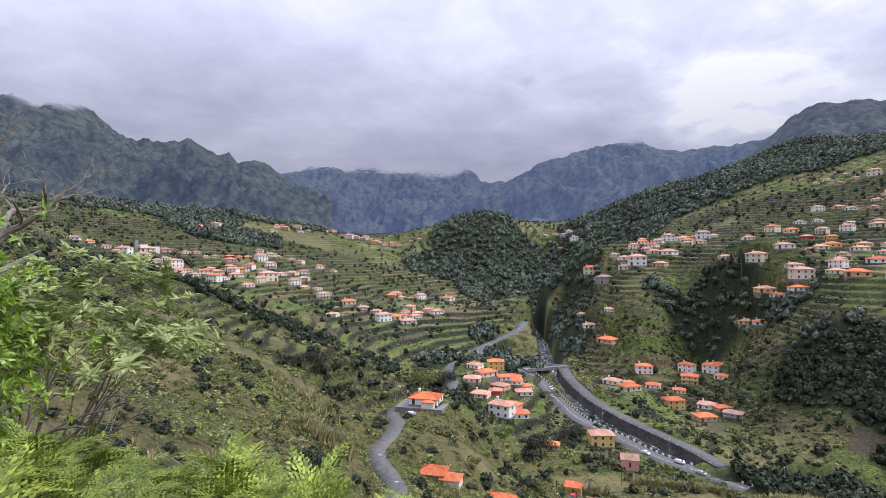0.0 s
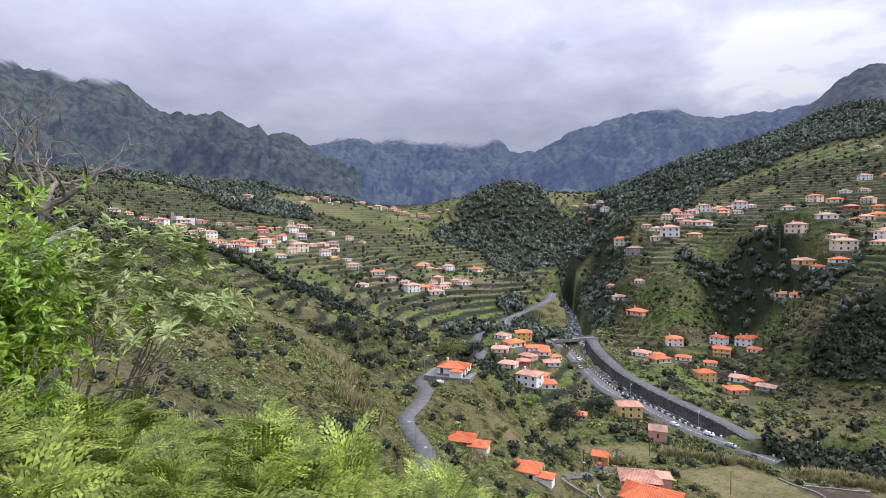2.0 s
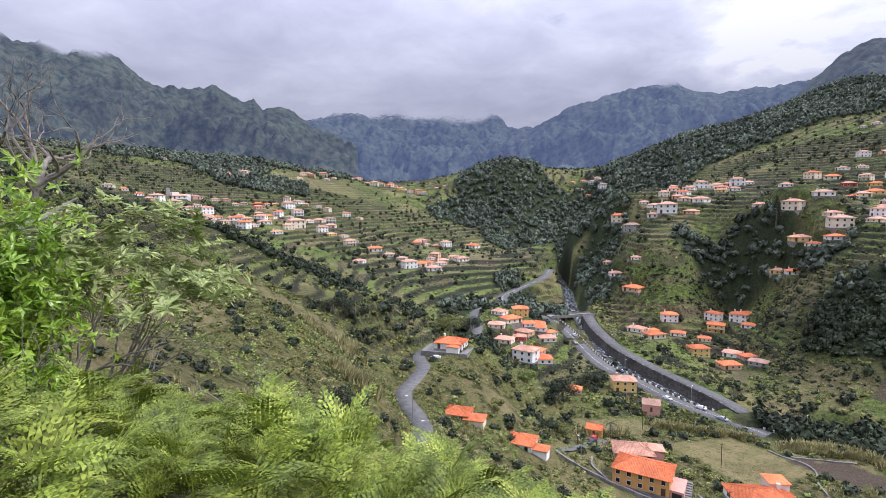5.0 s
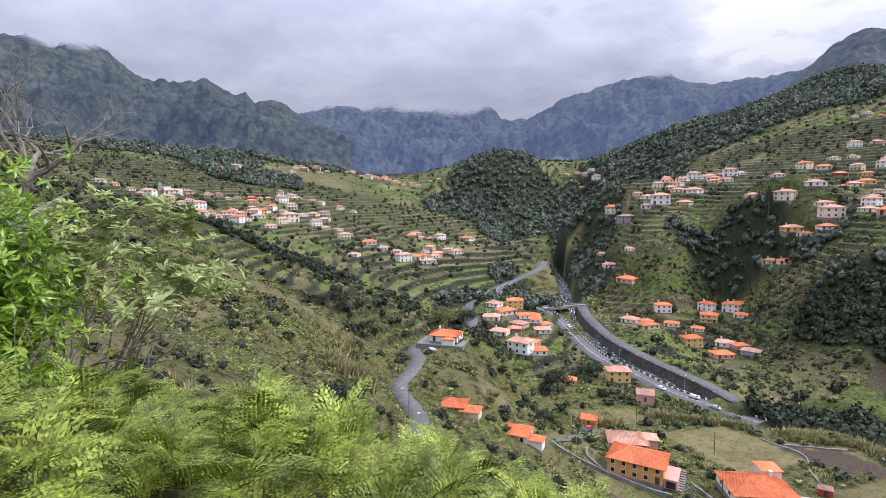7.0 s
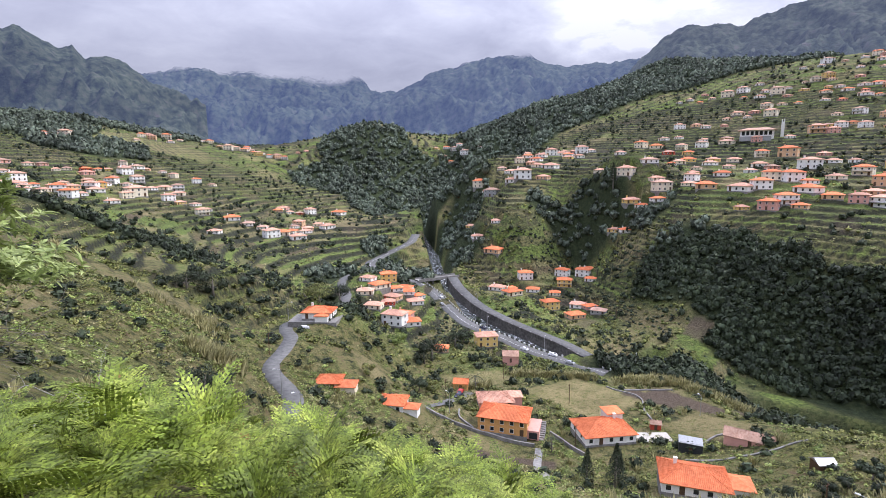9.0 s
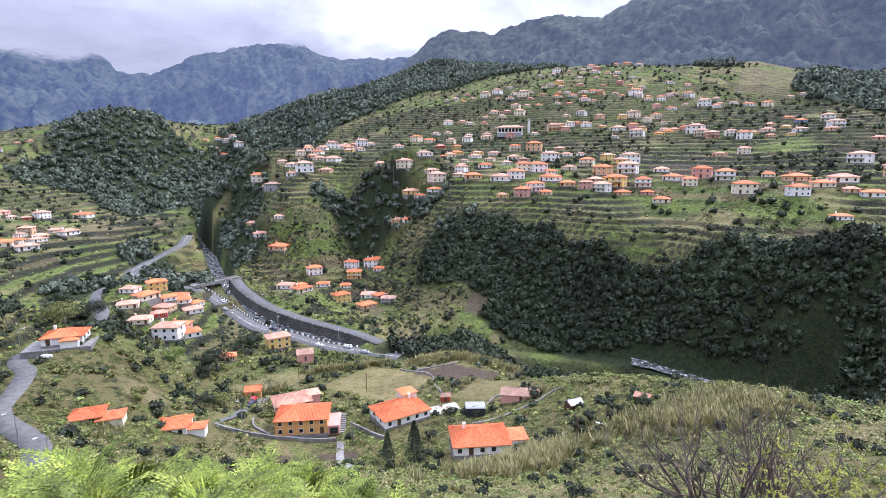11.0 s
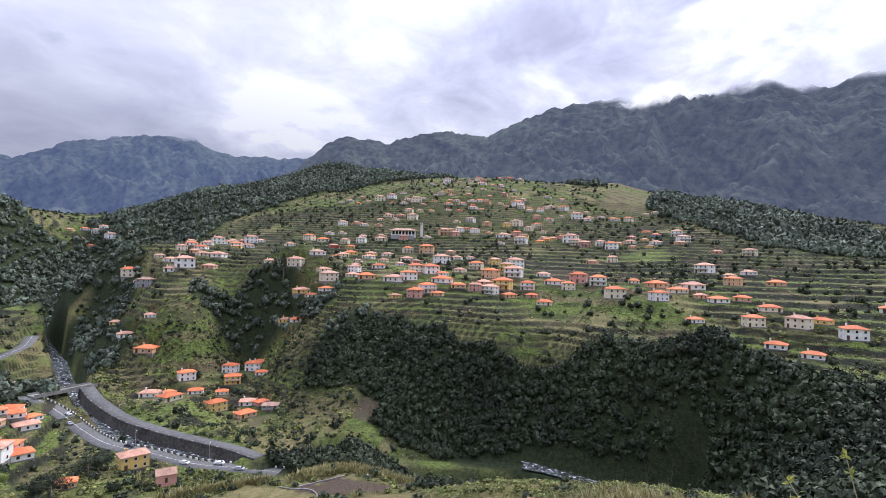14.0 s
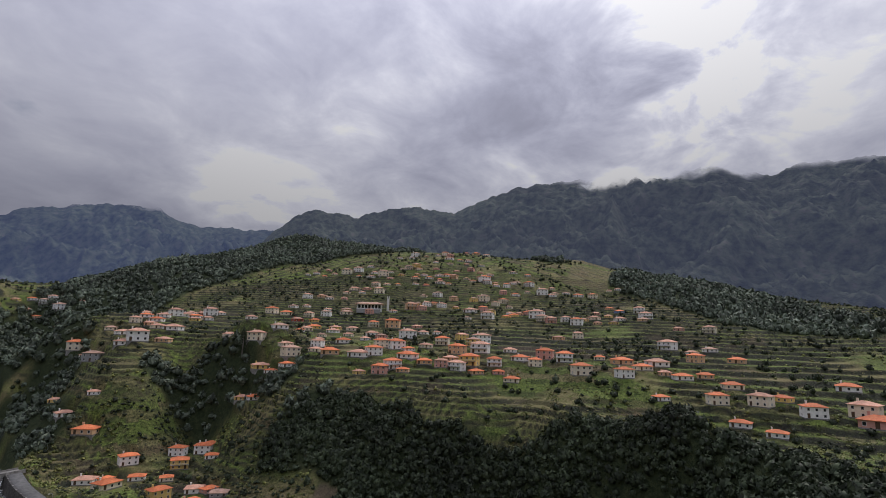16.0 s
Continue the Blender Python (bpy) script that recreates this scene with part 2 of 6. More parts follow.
WOOD = material("brown_wood", [(0.06, 0.035, 0.02), (0.12, 0.07, 0.04)], 4, 0.7, 0.2)
METAL = material("galvanised_metal", [(0.35, 0.36, 0.37), (0.5, 0.5, 0.51)], 3, 0.45, 0.05, metal=0.7)
DARKMETAL = material("dark_painted_metal", [(0.02, 0.022, 0.025), (0.04, 0.043, 0.047)], 2, 0.5, 0.1)
LEAF_DARK = material("dark_evergreen_leaves", [(0.017, 0.025, 0.013), (0.032, 0.044, 0.022), (0.057, 0.071, 0.033)], 0.35, 0.7, 0.5, bump_scale=3, second=(0.03, 0.6, 1.4), island=0.6)
LEAF_MID = material("green_scrub_leaves", [(0.045, 0.056, 0.016), (0.125, 0.138, 0.038), (0.245, 0.23, 0.07)], 0.4, 0.7, 0.5, bump_scale=3, second=(0.04, 0.6, 1.4), island=0.8)
LEAF_REED = material("dry_reed_leaves", [(0.16, 0.16, 0.065), (0.29, 0.27, 0.12), (0.40, 0.36, 0.19)], 0.5, 0.8, 0.4, bump_scale=3, second=(0.05, 0.8, 1.2), island=0.4)
LEAF_LIGHT = material("light_green_leaves", [(0.08, 0.115, 0.025), (0.16, 0.205, 0.048), (0.27, 0.30, 0.09)], 0.4, 0.65, 0.4, bump_scale=3, second=(0.06, 0.7, 1.3), island=0.7)
# leaves of the far hill woods, paled and greyed to paint in distance haze
LEAF_HILL = material("hazed_hill_leaves", [(0.052, 0.068, 0.05), (0.092, 0.115, 0.08), (0.15, 0.17, 0.115)], 0.3, 0.75, 0.5, bump_scale=3, second=(0.02, 0.6, 1.4), island=0.65)
BARK = material("grey_brown_bark", [(0.10, 0.085, 0.07), (0.20, 0.175, 0.15), (0.30, 0.27, 0.23)], 12, 0.9, 0.5)
PALE_BARK = material("pale_grey_bark", [(0.20, 0.18, 0.16), (0.34, 0.32, 0.29), (0.46, 0.44, 0.40)], 14, 0.9, 0.4)


# ---- the lie of the land: lines of known height, metres ----
RIVER = [(68, 536, 36), (66, 425, 28), (65, 387, 19), (66, 343, 18), (69, 286, 15), (77, 267, 13), (87, 249, 11), (101, 230, 9), (126, 225, 6), (161, 195, 4), (209, 148, 3), (223, 80, 1)]
QUAY = [(68, 349, 25), (68, 321, 23), (73, 290, 20), (81, 269, 18), (89, 256, 16), (96, 243, 15), (102, 232, 14), (107, 217, 13)]
MAIN_ROAD = [(52, 427, 46), (49, 418, 44), (44, 410, 41), (21, 391, 34), (12, 375, 31), (24, 346, 27), (43, 342, 24), (51, 321, 20), (56, 291, 17), (61, 267, 16), (73, 249, 14), (84, 231, 12), (96, 218, 11), (109, 203, 10)]
FAR_BANK = [(95, 345, 19), (144, 292, 16), (148, 232, 14), (146, 338, 25), (102, 364, 42), (170, 353, 35), (154, 197, 15), (96, 384, 61)]
CLIFF_TOP = [(133, 362, 64), (180, 352, 84), (185, 291, 62), (213, 238, 60), (234, 188, 59), (245, 126, 58), (231, 81, 50), (221, 44, 49)]
CLIFF_FOOT = [(153, 246, 16), (179, 199, 7), (214, 151, 6), (225, 87, 6)]
VILLAGE = [(131, 399, 95), (100, 431, 97), (196, 383, 103), (238, 334, 95), (263, 295, 98), (304, 236, 92), (307, 156, 83), (302, 105, 71), (315, 57, 73), (312, 358, 123), (258, 405, 119), (209, 476, 124), (381, 292, 131), (373, 214, 104), (421, 159, 120), (430, 418, 189), (342, 480, 164), (456, 270, 150), (381, 82, 93), (269, 109, 62), (264, 66, 58), (287, 44, 59), (281, 182, 66)]
HILL_TOP = [(525, 432, 212), (608, 304, 203), (536, 162, 157), (470, 97, 125), (498, 209, 145), (258, 672, 186), (175, 626, 133), (356, 694, 205), (483, 759, 262), (543, 587, 231)]
LEFT = [(-213, 278, 103), (-233, 248, 116), (-193, 384, 89), (-244, 378, 105), (-193, 589, 124), (-390, 557, 159), (-398, 449, 152), (-297, 656, 157), (-143, 787, 131), (-45, 478, 61), (-54, 406, 51), (-96, 383, 55), (-142, 416, 80), (-104, 509, 89)]
CONE = [(37, 699, 157), (-4, 660, 131), (68, 677, 131), (-44, 618, 90), (97, 633, 85), (181, 882, 130), (20, 540, 58), (-9, 540, 70)]
SLOPE = [(-81, 236, 63), (-92, 194, 73), (-56, 161, 63), (-122, 247, 81), (-44, 226, 55), (-13, 215, 48), (-29, 203, 39), (-17, 139, 39), (-29, 101, 59), (-32, 126, 56), (-43, 90, 73), (-33, 50, 85), (4, 300, 41)]
ESTATE = [(44, 140, 17), (72, 132, 17), (75, 96, 25), (83, 177, 14), (107, 163, 14), (36, 187, 16), (15, 199, 21), (-2, 175, 34), (111, 122, 21), (19, 244, 21), (133, 121, 24)]
NEAR = [(135, 95, 33), (128, 56, 46), (74, 15, 66), (81, 71, 38), (123, 21, 52), (110, 99, 28), (77, 42, 50), (-5, 55, 66), (18, 70, 52)]
LANE = [(9, 355, 32), (-5, 323, 33), (-7, 298, 34), (-4, 270, 35), (-7, 238, 37), (-16, 219, 38), (-26, 208, 39), (-26, 198, 39), (-23, 187, 40), (-24, 173, 40), (-26, 161, 40), (-24, 150, 41), (-19, 139, 41), (-16, 129, 42), (-16, 119, 42), (-14, 109, 43), (-9, 99, 44)]
BANK = [(-0.0, 0.0, 98.3), (-2.1, 2.1, 98.0), (-0.0, 3.0, 97.6), (1.9, 2.3, 97.3), (-6.1, 3.5, 97.8), (-4.9, 4.9, 97.0), (-2.4, 6.6, 96.1), (-0.0, 7.0, 95.7), (1.5, 6.8, 95.2), (3.0, 6.3, 94.3), (5.4, 4.5, 93.5),
        (6.9, 1.2, 93.5), (-9.9, 9.9, 95), (-4.8, 13.2, 91.5), (-0.0, 14.0, 90), (4.8, 13.2, 88.5), (10.7, 9.0, 87.5), (13.8, 2.4, 88), (-21.2, 21.2, 91), (-10.3, 28.2, 83), (-0.0, 30.0, 78), (12.7, 27.2, 76),
        (23.0, 19.3, 75), (29.5, 5.2, 76), (-40, -10, 108), (0, -20, 104), (40, -20, 88), (120, -60, 60), (-150, 100, 118), (-260, 120, 150), (-80, 60, 97)]
BEYOND = [(-900, 900, 150), (-500, 1100, 150), (0, 1200, 110), (400, 1200, 150), (700, 560, 185), (780, 350, 165), (1000, 900, 170), (1200, 300, 150), (900, -100, 130), (-700, 300, 220),
          (300, -120, 50), (500, -200, 120), (-300, -400, 260), (300, -600, 160), (0, -1200, 300), (1500, 1500, 160), (-1500, 1500, 160), (-1500, -500, 420), (1500, -900, 300)]


def pushed(p):
    """Far places lie farther out along the same bearing and slope than the lists, which were paced short."""
    r = math.hypot(p[0], p[1])
    u = min(1.0, max(0.0, (r - 350) / 170))
    k = 1 + 0.30 * u * u * (3 - 2 * u)
    return (p[0] * k, p[1] * k, *((100 + (p[2] - 100) * k,) if len(p) > 2 else ())), k


RIVER, QUAY, MAIN_ROAD = [[pushed(p)[0] for p in line] for line in (RIVER, QUAY, MAIN_ROAD)]
LAND_LINES = FAR_BANK + CLIFF_TOP + CLIFF_FOOT + VILLAGE + HILL_TOP + LEFT + CONE + SLOPE + ESTATE + NEAR + BANK + BEYOND
SKELETON = np.array(RIVER + QUAY + MAIN_ROAD + LANE + [pushed(p)[0] for p in LAND_LINES], float)


def fit_land(p):
    """A smooth surface (multiquadric) through the lines above."""
    d = np.hypot(p[:, None, 0] - p[None, :, 0], p[:, None, 1] - p[None, :, 1])
    k = np.sqrt(d * d + 400.0)
    np.fill_diagonal(k, 20.0 - 0.6)
    one = np.stack([np.ones(len(p)), p[:, 0], p[:, 1]], 1)
    a = np.block([[k, one], [one.T, np.zeros((3, 3))]])
    return np.linalg.solve(a, np.concatenate([p[:, 2], np.zeros(3)]))


LAND = fit_land(SKELETON)


def lattice(ix, iy, seed):
    h = (ix.astype(np.int64) * 374761393 + iy.astype(np.int64) * 668265263 + seed * 144665) & 0x7FFFFFFF
    h = ((h ^ (h >> 13)) * 1274126177) & 0x7FFFFFFF
    return ((h ^ (h >> 16)) & 0xFFFF) / 65535.0


def value_noise(x, y, seed=0):
    ix, iy = np.floor(x), np.floor(y)
    fx, fy = x - ix, y - iy
    fx, fy = fx * fx * (3 - 2 * fx), fy * fy * (3 - 2 * fy)
    a, b = lattice(ix, iy, seed), lattice(ix + 1, iy, seed)
    c, d = lattice(ix, iy + 1, seed), lattice(ix + 1, iy + 1, seed)
    return (a + (b - a) * fx) * (1 - fy) + (c + (d - c) * fx) * fy


def fbm(x, y, octaves=4, seed=0):
    """Noise from about -1 to 1."""
    s, amp, tot = 0.0, 1.0, 0.0
    for o in range(octaves):
        s, tot = s + amp * (value_noise(x * 2 ** o, y * 2 ** o, seed + o) * 2 - 1), tot + amp
        amp *= 0.5
    return s / tot


def near_line(x, y, line):
    """Distance from a line of points in plan, and the height along it (z of the line's points, when it has them)."""
    best, zz = np.full(np.shape(x), 1e9), np.zeros(np.shape(x))
    for p, q in zip(line, line[1:]):
        dx, dy = q[0] - p[0], q[1] - p[1]
        u = np.clip(((x - p[0]) * dx + (y - p[1]) * dy) / (dx * dx + dy * dy), 0, 1)
        d = np.hypot(x - p[0] - u * dx, y - p[1] - u * dy)
        if len(p) > 2:
            zz = np.where(d < best, p[2] + u * (q[2] - p[2]), zz)
        best = np.minimum(best, d)
    return best, zz


def ramp01(v, a, b):
    u = np.clip((v - a) / (b - a), 0, 1)
    return u * u * (3 - 2 * u)


WOODS = [  # line in plan, half width
    ([(184, 260), (199, 212), (220, 160), (234, 105), (222, 60), (213, 20), (205, -40)], 23),
    ([(146, 372), (166, 363), (184, 342), (194, 312)], 12),
    ([(165, 560), (230, 590), (330, 590), (430, 560), (500, 540)], 42),
    ([(116, 212), (150, 183), (178, 156), (194, 138)], 9),
    ([(206, 95), (190, 60), (180, 20), (170, -30)], 33),
    ([(22, 668), (42, 640), (50, 590)], 62),
    ([(-38, 612), (0, 582), (60, 560)], 30),
    ([(90, 640), (78, 580), (84, 520)], 24),
    ([(15, 560), (45, 520), (92, 500), (84, 452)], 28),
    ([(76, 425), (84, 400), (84, 378)], 13),
    ([(98, 500), (95, 450), (94, 412)], 13),
    ([(150, 590), (200, 655), (300, 700), (420, 760), (560, 760)], 75),
    ([(330, 640), (430, 640), (520, 640), (620, 640)], 55),
    ([(250, 800), (420, 860), (620, 820)], 60),
    ([(470, 60), (520, 130), (560, 190), (640, 180), (700, 260)], 55),
    ([(590, 330), (640, 330)], 30),
    ([(-150, 262), (-118, 262), (-92, 285)], 20),
    ([(-70, 268), (-40, 262)], 11),
    ([(-420, 540), (-330, 590), (-270, 560), (-230, 520)], 48),
    ([(-330, 660), (-230, 700)], 45),
    ([(-20, 330), (20, 330), (38, 360), (20, 400)], 17),
    ([(-6, 240), (-18, 262)], 9),
]

WOODS = [([pushed(p)[0] for p in line], half * pushed(line[0])[1]) for line, half in WOODS]


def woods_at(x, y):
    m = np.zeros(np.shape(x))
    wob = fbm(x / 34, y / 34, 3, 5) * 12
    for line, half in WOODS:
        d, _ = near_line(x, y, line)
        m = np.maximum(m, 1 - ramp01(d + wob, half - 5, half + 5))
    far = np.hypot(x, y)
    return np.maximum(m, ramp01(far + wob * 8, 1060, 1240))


def base_height(x, y):
    x, y = np.asarray(x, float), np.asarray(y, float)
    z = LAND[-3] + LAND[-2] * x + LAND[-1] * y
    for (px, py, _), w in zip(SKELETON, LAND):
        z = z + w * np.sqrt((x - px) ** 2 + (y - py) ** 2 + 400.0)
    return z


ROADS = [(LANE, 2.4), (MAIN_ROAD, 4.2), (QUAY, 3.4)]   # line with its heights, half width


def terrace_steps(x, y, z):
    """Level treads and steep risers, and where the risers are."""
    u = z / 3.3 + fbm(x / 70, y / 70, 3, 11) * 0.7
    fr = u - np.floor(u)
    return z + 3.3 * (ramp01(fr, 0.66, 0.98) * 0.86 + fr * 0.14 - fr), ramp01(fr, 0.58, 0.72) * (1 - ramp01(fr, 0.93, 1.0))


def rough_height(x, y, r, woods):
    return base_height(x, y) + fbm(x / 55, y / 55, 4, 2) * (1.2 + 3.2 * woods) * ramp01(r, 25, 160) + fbm(x / 9, y / 9, 3, 8) * 0.5 * ramp01(r, 8, 60)


def height(x, y):
    """The ground's height: the smooth land, roughened, stepped into terraces where it is farmed."""
    x, y = np.asarray(x, float), np.asarray(y, float)
    r = np.hypot(x, y)
    woods = woods_at(x, y)
    z = rough_height(x, y, r, woods)
    stepped, _ = terrace_steps(x, y, z)
    t = terraced_at(x, y, r, woods)
    z = z + (stepped - z) * t
    for line, half in ROADS:
        d, zz = near_line(x, y, line)
        z = z + (zz - z) * (1 - ramp01(d, half + 0.8, half + 5))
    d, zz = near_line(x, y, RIVER)
    z = z + (zz - 0.8 - z) * (1 - ramp01(d, 4, 8))
    return z


def terraced_at(x, y, r, woods):
    estate = near_line(x, y, [(20, 180), (60, 140), (100, 150), (110, 110)])[0]
    return (1 - woods) * ramp01(r, 150, 230) * (1 - ramp01(r, 1020, 1180)) * ramp01(estate, 40, 60) * ramp01(near_line(x, y, RIVER)[0], 11, 17) * ramp01(fbm(x / 75, y / 75, 3, 13), -0.62, -0.2)


def grid_mesh(name, x, y, z, cover=None, mat=None, smooth=True):
    """A sheet from arrays of rows and columns."""
    nr, nc = x.shape
    co = np.stack([x, y, z], -1).reshape(-1, 3)
    i = np.arange((nr - 1) * (nc - 1))
    a = i // (nc - 1) * nc + i % (nc - 1)
    f = np.stack([a, a + 1, a + nc + 1, a + nc], 1).astype(np.int32)
    me = bpy.data.meshes.new(name)
    me.vertices.add(len(co))
    me.vertices.foreach_set("co", co.astype(np.float32).ravel())
    me.loops.add(f.size)
    me.loops.foreach_set("vertex_index", f.ravel())
    me.polygons.add(len(f))
    me.polygons.foreach_set("loop_start", np.arange(0, f.size, 4, dtype=np.int32))
    me.polygons.foreach_set("use_smooth", np.full(len(f), smooth))
    me.update(calc_edges=True)
    if cover is not None:
        at = me.color_attributes.new("cover", "FLOAT_COLOR", "POINT")
        at.data.foreach_set("color", cover.reshape(-1).astype(np.float32))
    me.materials.append(mat)
    return new(name, me)


FIELDS = [  # centre, half sizes, turn in degrees, dry, soil
    ((86, 176), (17, 17), 28, 1.0, 0.0),
    ((110, 170), (4.5, 11), 30, 0.0, 1.0),
    ((120, 165), (6.5, 14), 30, 0.0, 1.0),
    ((50, 199), (14, 8), 15, 0.8, 0.0),
    ((41, 129), (13, 3.2), -22, 0.1, 1.0),
    ((112, 140), (10, 10), 25, 0.7, 0.0),
    ((5, 178), (5, 9), 10, 0.8, 0.1),
    ((142, 150), (4, 10), 30, 0.0, 0.8),
    ((170, 226), (7, 5), 30, 0.0, 0.8),
    ((130, 268), (9, 4), 40, 0.3, 0.5),
    ((-75, 165), (26, 14), 10, 0.4, 0.0),
    ((-95, 215), (30, 12), 5, 0.2, 0.0),
    ((540, 260), (40, 22), 20, 0.7, 0.3),
    ((620, 300), (35, 30), 20, 0.6, 0.4),
    ((560, 190), (14, 10), 0, 0.9, 0.1),
    ((330, 205), (28, 16), 60, 0.0, 0.55),
    ((-200, 590), (50, 30), 10, 0.7, 0.0),
    ((40, 705), (10, 9), 0, 1.0, 0.3),
]

FIELDS = [(pushed(c)[0], tuple(v * pushed(c)[1] for v in half), turn, dr, so) for c, half, turn, dr, so in FIELDS]


def crops(x, y, z, cover):
    """Each terrace is split along its length into plots; a plot keeps one crop: its tone, and how far it shows."""
    u = np.floor(z / 3.3 + fbm(x / 70, y / 70, 3, 11) * 0.7)
    along = np.arctan2(x, y) * np.hypot(x, y)
    plot = np.floor(along / 26 + u * 0.37 + fbm(x / 40, y / 40, 2, 17) * 0.8)
    tone = lattice(u, plot, 23) * 0.75 + 0.25 * value_noise(x / 90, y / 90, 29)
    show = (1 - cover[..., 0]) * (1 - cover[..., 1]) * ramp01(np.hypot(x, y), 190, 260) * (1 - ramp01(np.hypot(x, y), 1020, 1180)) * 0.8
    return np.stack([tone, show, 0 * tone, 1 + 0 * tone], -1)


def land_cover(x, y, z):
    r = np.hypot(x, y)
    woods = woods_at(x, y)
    terr = terraced_at(x, y, r, woods)
    dry = 0.75 * ramp01(fbm(x / 30, y / 30, 4, 61), 0.05, 0.5) * (1 - woods)
    soil = 0.45 * ramp01(fbm(x / 22, y / 22, 3, 71), 0.3, 0.6) * terr
    for (cx, cy), (hx, hy), turn, dr, so in FIELDS:
        c, s = math.cos(radians(turn)), math.sin(radians(turn))
        u, v = (x - cx) * c + (y - cy) * s, -(x - cx) * s + (y - cy) * c
        k = (1 - ramp01(np.abs(u), hx - 0.6, hx + 0.4)) * (1 - ramp01(np.abs(v), hy - 0.6, hy + 0.4))
        worn = 0.55 + 0.45 * ramp01(fbm(x / 5, y / 5, 4, 81), -0.35, 0.35)
        dry, soil = dry + (dr * worn - dry) * k, soil + (so - soil) * k
        woods = woods * (1 - k)
    _, riser = terrace_steps(x, y, rough_height(x, y, r, woods_at(x, y)))
    return np.stack([woods, terr * riser, dry, soil], -1)


def on_ground(x, y):
    return float(height(x, y))


UPPER_VILLAGE = [(344, 495, 8, 'W'), (354, 475, 8, 'C'), (361, 462, 11, 'C'), (376, 459, 7, 'W'), (374, 430, 8, 'W'), (373, 415, 11, 'C'), (357, 391, 8, 'C'), (365, 383, 7, 'C'), (386, 392, 10, 'P'), (387, 380, 10, 'C'), (396, 369, 9, 'W'), (373, 365, 10, 'C'), (378, 359, 11, 'W'), (392, 349, 7, 'K'), (397, 343, 7, 'C'), (414, 360, 10, 'W'), (423, 340, 8, 'C'), (431, 323, 11, 'W'), (428, 306, 7, 'W'), (448, 342, 8, 'P'), (397, 411, 7, 'C'), (408, 396, 7, 'C'), (421, 382, 8, 'K'), (448, 385, 7, 'C'), (467, 386, 7, 'C'), (462, 368, 8, 'W'), (532, 413, 9, 'P'), (432, 362, 8, 'K'), (431, 451, 7, 'W'), (435, 435, 7, 'W'), (450, 425, 7, 'P'), (468, 422, 7, 'W'), (486, 417, 8, 'K')]
CHURCH_VILLAGE = [(328, 406, 10, 'C'), (327, 393, 7, 'W'), (296, 415, 9, 'P'), (298, 405, 10, 'W'), (277, 380, 10, 'W'), (295, 375, 9, 'P'), (336, 334, 12, 'P'), (346, 335, 8, 'Y'), (356, 315, 9, 'W'), (369, 332, 9, 'W'), (384, 300, 9, 'Y'), (391, 294, 10, 'C'), (367, 290, 11, 'W'), (367, 271, 11, 'W'), (301, 320, 11, 'P'), (311, 279, 7, 'W'), (315, 257, 9, 'Y'), (277, 318, 10, 'W'), (307, 357, 9, 'K')]
MIDDLE_VILLAGE = [(269, 298, 8, 'K'), (253, 280, 10, 'C'), (260, 272, 11, 'W'), (279, 261, 7, 'C'), (294, 258, 9, 'C'), (292, 242, 9, 'P'), (306, 232, 15, 'W'), (224, 268, 7, 'Y'), (234, 281, 12, 'W'), (223, 299, 10, 'P'), (228, 320, 7, 'Y'), (202, 318, 8, 'W'), (195, 325, 8, 'W'), (189, 334, 8, 'P'), (192, 334, 9, 'Y'), (207, 329, 9, 'C'), (252, 403, 12, 'C'), (251, 384, 9, 'R'), (274, 406, 8, 'W'), (251, 359, 12, 'Y'), (260, 346, 10, 'W'), (207, 339, 9, 'W'), (192, 343, 8, 'W'), (193, 354, 7, 'W')]
LOWER_VILLAGE = [(247, 343, 7, 'C'), (242, 256, 9, 'W'), (243, 247, 7, 'P'), (234, 255, 7, 'W'), (258, 258, 10, 'W'), (262, 246, 8, 'P'), (267, 237, 7, 'W'), (268, 228, 7, 'Y'), (287, 227, 11, 'Y'), (283, 218, 8, 'P'), (295, 208, 7, 'K')]
EAST_ROWS = [(391, 294, 10, 'W'), (429, 322, 10, 'W'), (438, 307, 7, 'C'), (416, 289, 9, 'K'), (458, 286, 10, 'W'), (471, 267, 8, 'C'), (447, 264, 11, 'W'), (459, 257, 8, 'C'), (469, 251, 10, 'C'), (471, 238, 12, 'W'), (397, 269, 7, 'C'), (367, 271, 10, 'W'), (387, 261, 7, 'W'), (391, 254, 7, 'P'), (394, 238, 12, 'W'), (393, 224, 9, 'K'), (398, 213, 7, 'W'), (368, 203, 8, 'P'), (411, 193, 8, 'C'), (404, 187, 7, 'P'), (441, 193, 8, 'P'), (433, 181, 8, 'B'), (415, 173, 8, 'W'), (420, 156, 8, 'P')]
EAST_HAMLET = [(416, 128, 7, 'K'), (322, 217, 8, 'W'), (316, 204, 9, 'W'), (299, 206, 11, 'W'), (314, 191, 9, 'C'), (302, 151, 11, 'C'), (330, 152, 7, 'C'), (330, 124, 10, 'C'), (341, 119, 11, 'W'), (331, 111, 7, 'P'), (331, 101, 9, 'W'), (362, 102, 9, 'P'), (385, 99, 7, 'W'), (376, 108, 7, 'W'), (375, 81, 10, 'P'), (335, 84, 7, 'K'), (328, 74, 8, 'C'), (302, 104, 8, 'W'), (480, 320, 10, 'W'), (517, 217, 7, 'W'), (314, 58, 10, 'C'), (322, 50, 7, 'Y'), (291, 48, 7, 'W'), (313, 36, 10, 'W'), (358, 25, 11, 'W'), (325, 17, 12, 'C'), (316, 12, 12, 'K')]
